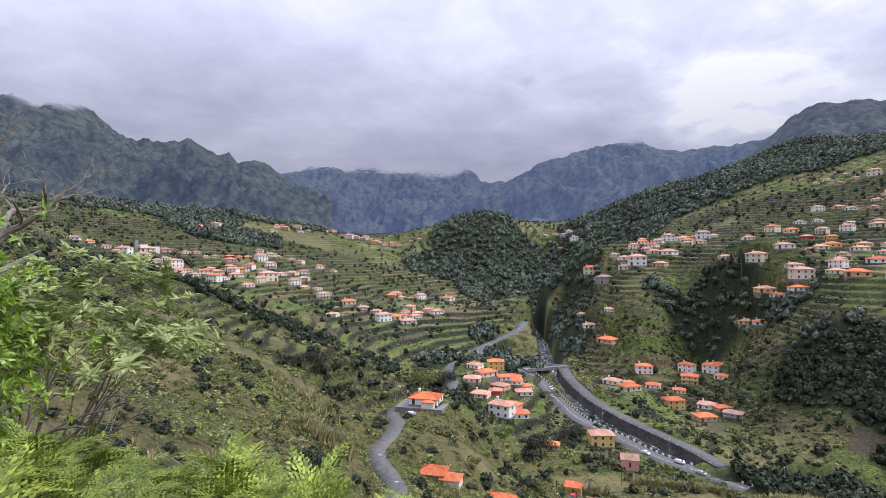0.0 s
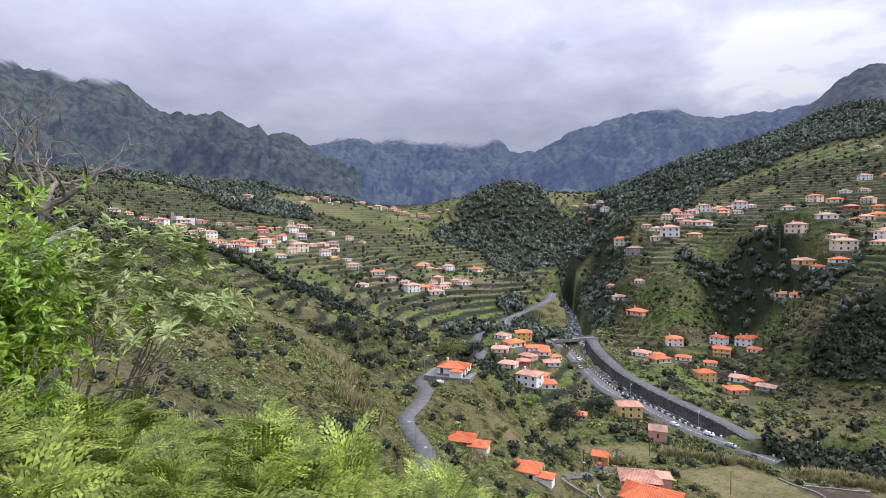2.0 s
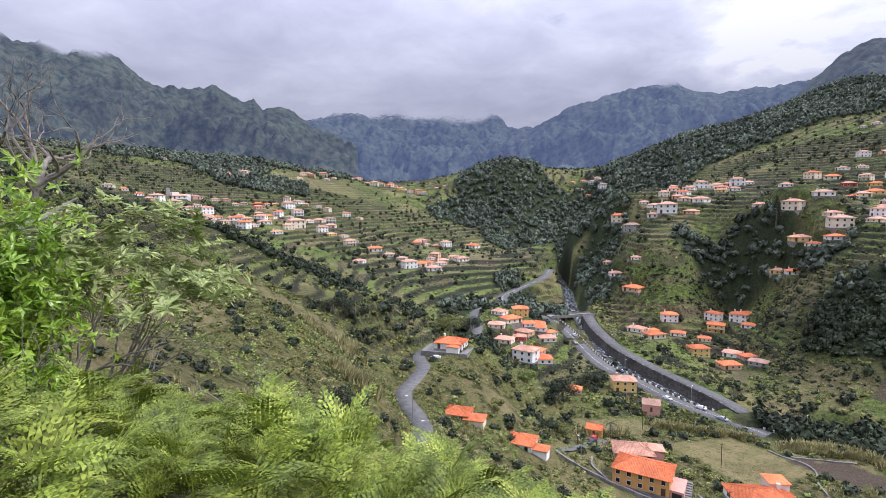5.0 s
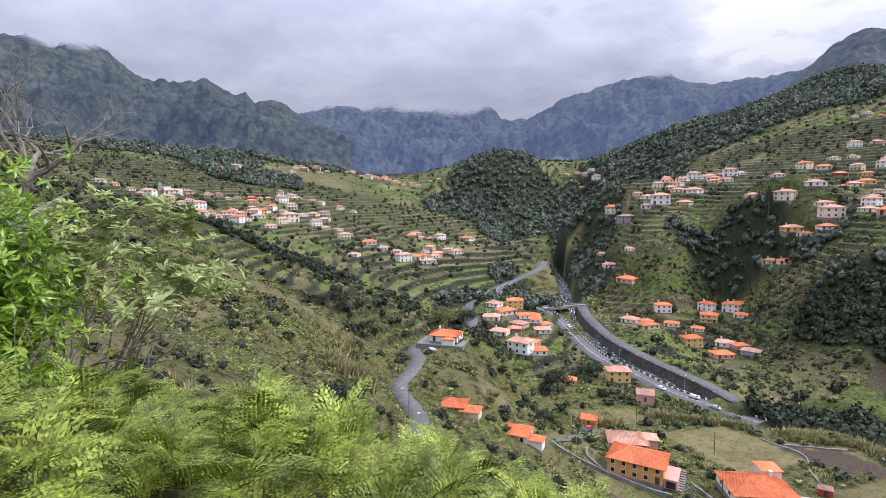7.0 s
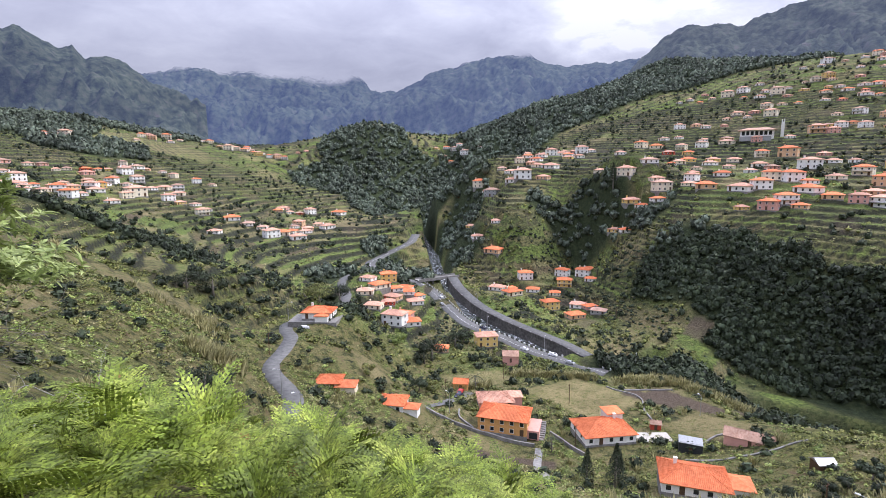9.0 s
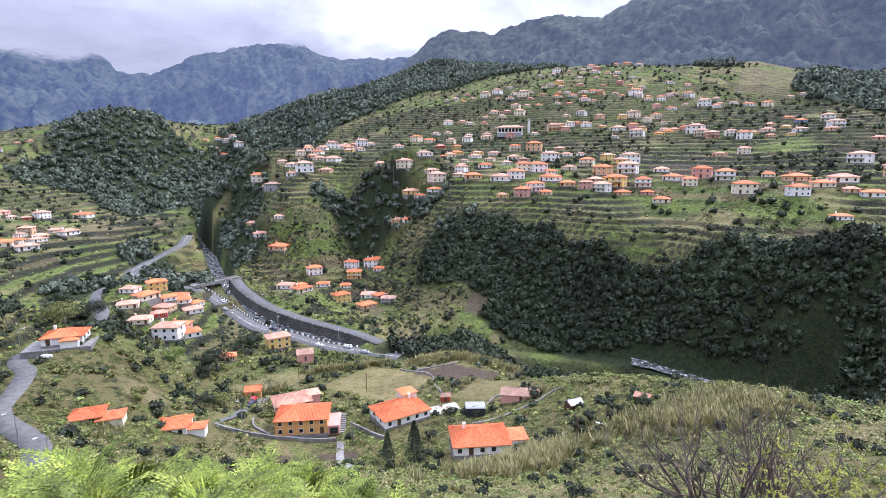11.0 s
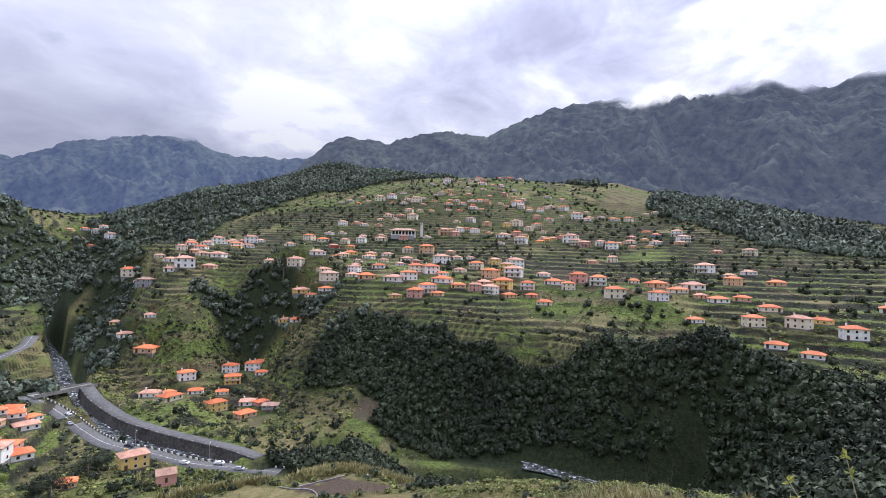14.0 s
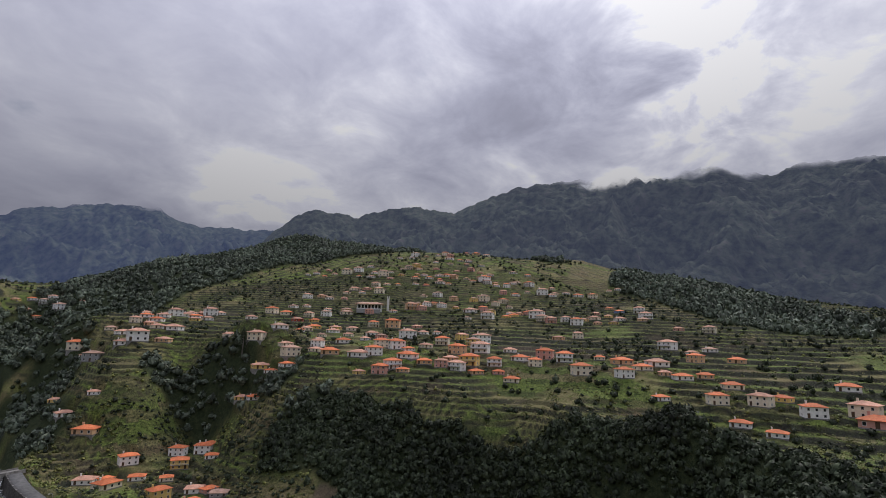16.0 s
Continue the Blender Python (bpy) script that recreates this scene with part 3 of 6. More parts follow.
WEST_EDGE = [(137, 609, 11, 'P'), (105, 422, 10, 'C'), (111, 405, 15, 'G'), (133, 395, 15, 'W'), (156, 395, 13, 'W'), (149, 408, 9, 'W'), (165, 417, 9, 'W'), (175, 405, 8, 'Y'), (180, 424, 8, 'W'), (186, 408, 8, 'W'), (203, 423, 8, 'W'), (208, 419, 7, 'W'), (128, 408, 9, 'W'), (144, 415, 8, 'W')]
FAR_BANK_HOUSES = [(91, 393, 7, 'Y'), (106, 375, 7, 'W'), (102, 364, 10, 'P'), (98, 341, 10, 'W'), (107, 337, 7, 'C'), (112, 337, 7, 'W'), (104, 326, 12, 'C'), (118, 327, 11, 'K'), (132, 320, 7, 'C'), (139, 316, 10, 'W'), (145, 339, 9, 'W'), (155, 338, 8, 'W'), (165, 340, 10, 'W'), (120, 299, 10, 'Y'), (134, 303, 7, 'C'), (128, 279, 8, 'P'), (143, 291, 8, 'K'), (143, 279, 7, 'G')]
RIVER_HOUSES = [(10, 265, 7, 'C'), (18, 272, 7, 'R'), (23, 273, 7, 'P'), (14, 286, 9, 'C'), (23, 289, 7, 'W'), (30, 294, 7, 'W'), (40, 383, 10, 'P'), (20, 256, 9, 'W'), (28, 259, 9, 'W'), (40, 234, 7, 'P'), (16, 280, 7, 'C'), (6, 277, 7, 'C'), (21, 281, 8, 'P'), (34, 286, 8, 'W'), (29, 270, 8, 'W'), (37, 297, 7, 'W'), (8, 293, 7, 'W'), (20, 301, 9, 'Y'), (30, 304, 8, 'W')]
LEFT_VILLAGE = [(-196, 435, 8, 'R'), (-205, 427, 7, 'C'), (-190, 441, 7, 'C'), (-186, 447, 7, 'Y'), (-180, 462, 8, 'W'), (-174, 471, 10, 'W'), (-168, 475, 7, 'P'), (-193, 371, 7, 'C'), (-188, 378, 9, 'W'), (-179, 383, 9, 'W'), (-174, 397, 10, 'W'), (-153, 409, 14, 'C'), (-138, 417, 9, 'W'), (-150, 430, 8, 'W'), (-144, 440, 10, 'C'), (-165, 425, 7, 'W'), (-109, 421, 7, 'W'), (-96, 387, 8, 'W'), (-90, 416, 10, 'W'), (-78, 413, 8, 'W'), (-130, 477, 9, 'W')]
LEFT_ROW = [(-60, 403, 12, 'W'), (-53, 408, 11, 'C'), (-46, 414, 9, 'C'), (-32, 419, 7, 'W'), (-53, 469, 7, 'W'), (-46, 476, 8, 'R'), (-37, 480, 9, 'W'), (-12, 486, 12, 'W'), (-27, 427, 7, 'C')]
LEFT_CLUSTER = [(-265, 363, 7, 'W'), (-254, 364, 7, 'W'), (-244, 360, 7, 'P'), (-244, 372, 7, 'W'), (-240, 391, 11, 'W'), (-234, 404, 11, 'K'), (-226, 411, 7, 'W'), (-218, 417, 8, 'W'), (-223, 375, 7, 'W'), (-223, 386, 7, 'W'), (-222, 365, 7, 'W'), (-209, 355, 8, 'W'), (-204, 360, 7, 'K'), (-203, 372, 8, 'W'), (-193, 369, 10, 'W'), (-188, 379, 10, 'W'), (-193, 395, 7, 'C'), (-182, 390, 9, 'K'), (-175, 398, 11, 'C'), (-175, 414, 8, 'W'), (-176, 432, 8, 'P'), (-218, 346, 7, 'K')]
HIGH_FIELDS = [(-218, 597, 7, 'C'), (-213, 626, 10, 'P'), (-209, 660, 12, 'C'), (-199, 720, 8, 'W'), (-177, 718, 10, 'C'), (-154, 674, 9, 'Y'), (-143, 667, 11, 'C'), (-133, 677, 7, 'W'), (-95, 656, 9, 'W'), (-86, 657, 9, 'P'), (-63, 671, 8, 'P'), (-115, 670, 8, 'P'), (124, 676, 10, 'W'), (132, 665, 10, 'W'), (142, 646, 11, 'W'), (137, 673, 9, 'W'), (-342, 533, 8, 'C'), (-268, 523, 8, 'W'), (-255, 521, 7, 'C')]

HAMLETS = [(UPPER_VILLAGE, "houses of the upper village", 8), (CHURCH_VILLAGE, "houses round the church", 8), (MIDDLE_VILLAGE, "houses of the terraced village", 5),
           (LOWER_VILLAGE, "houses of the terraced village", 8), (EAST_ROWS, "houses on the high terraces", 8), (EAST_HAMLET, "houses of the far hamlet", 12),
           (WEST_EDGE, "houses on the terrace edge", 10), (FAR_BANK_HOUSES, "houses on the far bank", 12), (RIVER_HOUSES, "houses by the river", 10),
           (LEFT_VILLAGE, "houses of the opposite village", 10), (LEFT_ROW, "houses along the valley road", 10), (LEFT_CLUSTER, "houses of the opposite village", 8),
           (HIGH_FIELDS, "houses among the high fields", 20)]
LAYOUT = []        # x, y, z, width, colour, storeys, variant, roof, turn, group


def lay_out_houses():
    rnd = random.Random(11)
    taken = []

    def free(x, y, gap):
        return all((x - a) ** 2 + (y - b) ** 2 > gap * gap for a, b in taken)

    for houses, group, spread in HAMLETS:
        todo = []
        for hx, hy, w, c in houses:
            (x, y), _ = pushed((hx, hy))
            w = min(w, 11.5)
            todo.append((x, y, w, c))
            d = math.hypot(x, y)
            for chance in ((0.72, 0.5, 0.25) if d > 430 else (0.45, 0.15) if d > 330 else (0.3,)):      # neighbours on the same terrace
                if rnd.random() < chance:
                    k, b = rnd.choice((-1, 1)) * rnd.uniform(11, 25), rnd.uniform(-7, 9)
                    todo.append((x + y / d * k + x / d * b, y - x / d * k + y / d * b, rnd.uniform(6.5, 10), rnd.choice("WWWWCCCPKY")))
        for x, y, w, c in todo:
            on_road = any(float(near_line(np.array(x), np.array(y), line)[0]) < half + w * 0.5 + 1.5 for line, half in ROADS)
            if on_road or not free(x, y, 7.5 if math.hypot(x, y) < 330 else 9.0):
                continue
            taken.append((x, y))
            storeys = 2 if (w > 8 and rnd.random() < 0.55) else 1
            v = rnd.randrange(3)
            tile = 2 if c == "G" else rnd.choice((0, 0, 0, 1) if math.hypot(x, y) < 390 else (0, 1, 1, 1, 2))
            face = math.degrees(math.atan2(-x, y)) + rnd.uniform(-38, 38)     # fronts look down the valley
            g = [on_ground(x + a, y + b) for a, b in ((0, 0), (-4, -3), (4, -3), (0, -5))]
            LAYOUT.append((x, y, 0.5 * (g[0] + min(g)) + 0.2, w, c, storeys, v, tile, face, group))


lay_out_houses()


def build_ground():
    view = np.radians(np.arange(-96, 54.01, 0.215))
    rest = np.radians(np.linspace(54, 264, 80)[1:])
    az = np.concatenate([view, rest])
    rr = np.concatenate([np.concatenate([[0.0003], np.geomspace(0.05, 60, 80)])[:-1], np.arange(60, 180, 1.8), np.arange(180, 300, 2.1), np.arange(300, 480, 1.6), np.arange(480, 760, 2.4), np.arange(760, 1200, 5.5), np.geomspace(1200, 4800, 24)])
    A, Rr = np.meshgrid(az, rr)
    x, y = 0.35 - np.sin(A) * Rr, np.cos(A) * Rr - 0.3
    z = height(x, y)
    for hx, hy, hz, w, *_ in LAYOUT:        # level ground under every house
        j = (np.abs(x - hx) < 14) & (np.abs(y - hy) < 14)
        d = np.hypot(x[j] - hx, y[j] - hy)
        z[j] += (hz - 0.15 - z[j]) * (1 - ramp01(d, w * 0.55, w * 0.55 + 3.0))
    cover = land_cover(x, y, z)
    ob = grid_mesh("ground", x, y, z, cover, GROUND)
    at = ob.data.color_attributes.new("crop", "FLOAT_COLOR", "POINT")
    at.data.foreach_set("color", crops(x, y, rough_height(x, y, np.hypot(x, y), woods_at(x, y)), cover).reshape(-1).astype(np.float32))
    tagged(ob, "green terraced valley slopes with grass, scrub and stone walls", "ground", kind="structure")


build_ground()

# ---- mountains round the head of the valley: degrees to the left of +y, crest height over the eye ----
RANGE_LEFT = [(44.9, 542), (43.4, 503), (40.7, 538), (38.2, 543), (36.1, 527), (33.9, 451), (31.0, 431), (28.1, 461), (26.3, 423), (25.0, 400), (24.3, 411), (23.5, 377), (22.0, 393), (20.3, 380), (18.9, 330), (16.3, 277), (13.9, 214)]
RANGE_BACK = [(23.1, 452), (18.9, 469), (16.2, 472), (13.8, 493), (11.4, 470), (4.0, 476), (-1.2, 477), (-2.4, 437), (-5.1, 423), (-8.1, 402)]
RANGE_MID = [(-0.2, 267), (-5.0, 362), (-8.4, 450), (-11.0, 486), (-14.6, 510), (-18.7, 535), (-20.5, 484), (-22.8, 462), (-26.1, 472), (-29.9, 473), (-33.5, 437)]
RANGE_RIGHT = [(-27.2, 229), (-30.1, 320), (-31.9, 374), (-34.2, 403), (-38.8, 390), (-41.5, 418), (-45.7, 435), (-49.5, 416), (-52.4, 459), (-56.6, 491), (-59.1, 502), (-65.0, 516), (-75.0, 521), (-76.7, 535), (-81.6, 476), (-83.9, 499), (-86.9, 492)]


def raised_crest(crest, a, b, by):
    """Lift the part of a crest between two bearings, where the cloud hides the true top."""
    return [(az, h + (by if a >= az >= b else 0)) for az, h in crest]


FAR = 1.3


def mountain(name, label, crest, dist, foot_dist, foot_z, mat, seed, rough):
    """A range: gullied front slope up to its crest line, and a back that falls away behind."""
    az0, az1 = crest[0][0], crest[-1][0]
    crest, dist, foot_dist = [(a, c * FAR) for a, c in crest], dist * FAR, foot_dist * FAR
    n = int(abs(az1 - az0) / 0.13)
    az = np.linspace(az0, az1, n)
    xs = np.array([c[0] for c in crest])
    h = np.interp(-az, -xs, np.array([c[1] for c in crest], float))
    h = h + fbm(az * 1.3, az * 0 + seed, 5, seed) * rough * 0.9 - np.abs(fbm(az * 0.9, az * 0 + seed + 3, 4, seed + 40)) * rough * 1.4
    v = np.concatenate([np.linspace(0, 1, 96), [1.04, 1.12, 1.25]])
    V, A = np.meshgrid(v, np.radians(az), indexing="ij")
    H = np.broadcast_to(h, V.shape)
    up = np.clip(V, 0, 1)
    r = foot_dist + (dist - foot_dist) * V
    x, y = -np.sin(A) * r, np.cos(A) * r
    env = np.sin(np.pi * up) ** 0.75
    wx, wy = x + 90 * fbm(x / 300, y / 300, 2, seed + 1), y + 90 * fbm(x / 300, y / 300, 2, seed + 2)
    spur = 1 - 2 * np.abs(fbm(wx / 520, wy / 520, 3, seed + 3))
    gully = 1 - 2 * np.abs(fbm(wx / 150, wy / 150, 4, seed + 5))
    z = foot_z + (100 + H - foot_z) * up ** 1.3
    across = A * r + 60 * fbm(x / 260, y / 260, 2, seed + 13)
    rill = 1 - 2 * np.abs(fbm(across / 85, r / 420, 4, seed + 15))        # narrow gullies that run down the face
    z = z + ((spur - 0.45) * 120 + (gully - 0.5) * 60 + (rill - 0.5) * 46 + fbm(x / 26, y / 26, 3, seed + 9) * 13) * env
    z = np.where(V > 1, 100 + H - (V - 1) * 1100, z)
    ob = grid_mesh(name, -np.sin(A) * r, np.cos(A) * r, z, None, mat)
    return tagged(ob, label, "mountain", kind="structure")


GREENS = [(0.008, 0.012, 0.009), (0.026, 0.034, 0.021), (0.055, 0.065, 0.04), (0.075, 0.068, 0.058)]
# the triple after GREENS is the blue haze each range emits
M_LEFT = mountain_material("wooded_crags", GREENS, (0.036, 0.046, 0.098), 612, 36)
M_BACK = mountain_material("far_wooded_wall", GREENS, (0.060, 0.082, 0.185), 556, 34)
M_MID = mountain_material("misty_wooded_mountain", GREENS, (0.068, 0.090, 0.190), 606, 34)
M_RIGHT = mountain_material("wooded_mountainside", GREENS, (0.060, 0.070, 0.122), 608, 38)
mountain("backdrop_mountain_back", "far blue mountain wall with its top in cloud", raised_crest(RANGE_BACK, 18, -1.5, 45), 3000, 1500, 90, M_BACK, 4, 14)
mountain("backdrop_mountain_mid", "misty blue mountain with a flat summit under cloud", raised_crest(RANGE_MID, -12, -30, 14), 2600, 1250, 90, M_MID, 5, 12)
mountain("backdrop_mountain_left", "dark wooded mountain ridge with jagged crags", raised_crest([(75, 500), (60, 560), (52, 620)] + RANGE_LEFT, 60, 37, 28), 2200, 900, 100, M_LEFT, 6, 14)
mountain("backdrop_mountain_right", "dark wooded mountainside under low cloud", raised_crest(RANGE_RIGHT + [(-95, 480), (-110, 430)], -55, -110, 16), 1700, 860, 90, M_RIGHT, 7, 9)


# ---- building blocks ----
def mesh_from(name, verts, faces, mat, smooth=False):
    me = bpy.data.meshes.new(name)
    me.from_pydata([tuple(v) for v in verts], [], faces)
    if len(verts) < 600:            # join faces that share corners
        bm = bmesh.new()
        bm.from_mesh(me)
        bmesh.ops.remove_doubles(bm, verts=bm.verts, dist=0.0005)
        bm.to_mesh(me)
        bm.free()
    me.materials.append(mat)
    if smooth:
        me.shade_smooth()
    return me


def part(name, mesh, parent, at=(0, 0, 0), rz=0.0, label=""):
    """A mesh as one part under a thing or a part."""
    ob = new(name, mesh)
    ob.parent = parent
    ob.matrix_basis = pose(*at, 0, 0, rz)
    if label:
        ob["label"] = label
    return ob


class Shape:
    """Gathers boxes, tubes and faces for one mesh."""
    def __init__(self):
        self.v, self.f = [], []

    def poly(self, pts):
        n = len(self.v)
        self.v += [tuple(p) for p in pts]
        self.f.append(tuple(range(n, n + len(pts))))

    def box(self, x0, y0, z0, x1, y1, z1, chamfer=0.0):
        n = len(self.v)
        if not chamfer:
            self.v += [(x, y, z) for z in (z0, z1) for x, y in ((x0, y0), (x1, y0), (x1, y1), (x0, y1))]
            self.f += [tuple(n + i for i in q) for q in ((3, 2, 1, 0), (4, 5, 6, 7), (0, 1, 5, 4), (1, 2, 6, 5), (2, 3, 7, 6), (3, 0, 4, 7))]
            return
        c = chamfer
        ring = [(x0 + c, y0), (x1 - c, y0), (x1, y0 + c), (x1, y1 - c), (x1 - c, y1), (x0 + c, y1), (x0, y1 - c), (x0, y0 + c)]
        top = [(min(max(x, x0 + c), x1 - c), min(max(y, y0 + c), y1 - c)) for x, y in ring]
        self.v += [(x, y, z0) for x, y in ring] + [(x, y, z1 - c) for x, y in ring] + [(x, y, z1) for x, y in top]
        for k in (0, 8):
            self.f += [(n + k + i, n + k + (i + 1) % 8, n + k + 8 + (i + 1) % 8, n + k + 8 + i) for i in range(8)]
        self.f += [tuple(n + 16 + i for i in range(8)), tuple(n + 7 - i for i in range(8))]

    def tube(self, pts, radii, sides=6):
        """A tapered tube along points."""
        n = len(self.v)
        pts = [Vector(p) for p in pts]
        for i, p in enumerate(pts):
            d = (pts[min(i + 1, len(pts) - 1)] - pts[max(i - 1, 0)]).normalized()
            a = d.cross(Vector((0.31, 0.87, 0.4))).normalized()
            b = d.cross(a)
            for k in range(sides):
                an = 2 * math.pi * k / sides
                self.v.append(tuple(p + (a * math.cos(an) + b * math.sin(an)) * radii[i]))
        for i in range(len(pts) - 1):
            for k in range(sides):
                o, q = n + i * sides, (k + 1) % sides
                self.f.append((o + k, o + q, o + sides + q, o + sides + k))
        self.f += [tuple(n + k for k in range(sides))[::-1], tuple(n + (len(pts) - 1) * sides + k for k in range(sides))]

    def mesh(self, name, mat, smooth=False):
        return mesh_from(name, self.v, self.f, mat, smooth)


# ---- houses ----
PAINT = {"W": WHITE, "C": CREAM, "P": PEACH, "Y": YELLOW, "K": PINK, "R": RED, "G": GREY, "B": BLUEISH}
WALL_WORD = {"W": "white", "C": "cream", "P": "peach", "Y": "yellow", "K": "pink", "R": "red", "G": "grey", "B": "blue"}


def hip_roof(w, d, z, rise, over, ribs=0.0, ridge_cut=None):
    """A hipped roof with thick eaves; ribs: spacing of the tile rows, when they show."""
    s, rows = Shape(), Shape()
    x, y = w / 2 + over, d / 2 + over
    r = max(0.0, x - y) if ridge_cut is None else ridge_cut
    e = [(-x, -y, z), (x, -y, z), (x, y, z), (-x, y, z)]
    lo = [(a, b, z - 0.16) for a, b, _ in e]
    a, b = (-r, 0, z + rise), (r, 0, z + rise)
    s.poly([e[0], e[1], b, a])
    s.poly([e[2], e[3], a, b])
    s.poly([e[1], e[2], b])
    s.poly([e[3], e[0], a])
    for i in range(4):
        s.poly([lo[i], lo[(i + 1) % 4], e[(i + 1) % 4], e[i]])
    s.poly(lo[::-1])
    ridge = 0.09 if not ribs else 0.11
    for p, q in ((a, b), (e[0], a), (e[3], a), (e[1], b), (e[2], b)):
        if (Vector(p) - Vector(q)).length > 0.1:
            rows.tube([p, q], [ridge, ridge], 5)
    if ribs:
        k = int(2 * x / ribs)
        for i in range(1, k):
            u = -x + i * ribs
            t = 1.0 if abs(u) <= r else (x - abs(u)) / (x - r)
            for sg in (-1, 1):
                rows.tube([(u, sg * y, z + 0.02), (u, sg * y * (1 - t), z + 0.02 + rise * t)], [0.07, 0.07], 4)
        k = int(2 * y / ribs)
        for i in range(1, k):
            u = -y + i * ribs
            t = 1 - abs(u) / y
            for sg in (-1, 1):
                rows.tube([(sg * x, u, z + 0.02), (sg * (x - (x - r) * t), u, z + 0.02 + rise * t)], [0.07, 0.07], 4)
    return s, rows


def window_mesh(w, h):
    """A frame round the opening, all one piece."""
    s = Shape()
    o, q = [(-w / 2 - 0.09, -0.1), (w / 2 + 0.09, -0.1), (w / 2 + 0.09, h + 0.09), (-w / 2 - 0.09, h + 0.09)], [(-w / 2, 0), (w / 2, 0), (w / 2, h), (-w / 2, h)]
    s.v = [(x, -0.06, z) for x, z in o] + [(x, -0.06, z) for x, z in q] + [(x, 0.05, z) for x, z in o] + [(x, 0.05, z) for x, z in q]
    for i in range(4):
        k = (i + 1) % 4
        s.f += [(i, k, 4 + k, 4 + i), (8 + k, 8 + i, i, k)[::-1], (4 + i, 4 + k, 12 + k, 12 + i)]
    return s.mesh("window_frame", FRAME_W)


def pane_mesh(w, h):
    s = Shape()
    s.box(-w / 2, 0.0, 0, w / 2, 0.05, h)
    return s.mesh("pane", GLASS)


WIN, PANE = window_mesh(1.1, 1.25), pane_mesh(1.1, 1.25)
WIN_L, PANE_L = window_mesh(1.6, 2.05), pane_mesh(1.6, 2.05)


def whole_window(frame_mesh, pane_mesh_):
    """Frame and pane in one mesh, for houses far off."""
    bm = bmesh.new()
    bm.from_mesh(frame_mesh)
    k = len(bm.faces)
    bm.from_mesh(pane_mesh_)
    bm.faces.ensure_lookup_table()
    for f in bm.faces[k:]:
        f.material_index = 1
    me = bpy.data.meshes.new("far_window")
    bm.to_mesh(me)
    bm.free()
    me.materials.append(FRAME_W)
    me.materials.append(GLASS)
    return me


FAR_WIN = whole_window(window_mesh(0.95, 1.15), pane_mesh(0.95, 1.15))


def add_window(parent, x, y, z, rz, large=False):
    o = part("window", WIN_L if large else WIN, parent, (x, y, z), rz)
    part("pane", PANE_L if large else PANE, o)
    return o


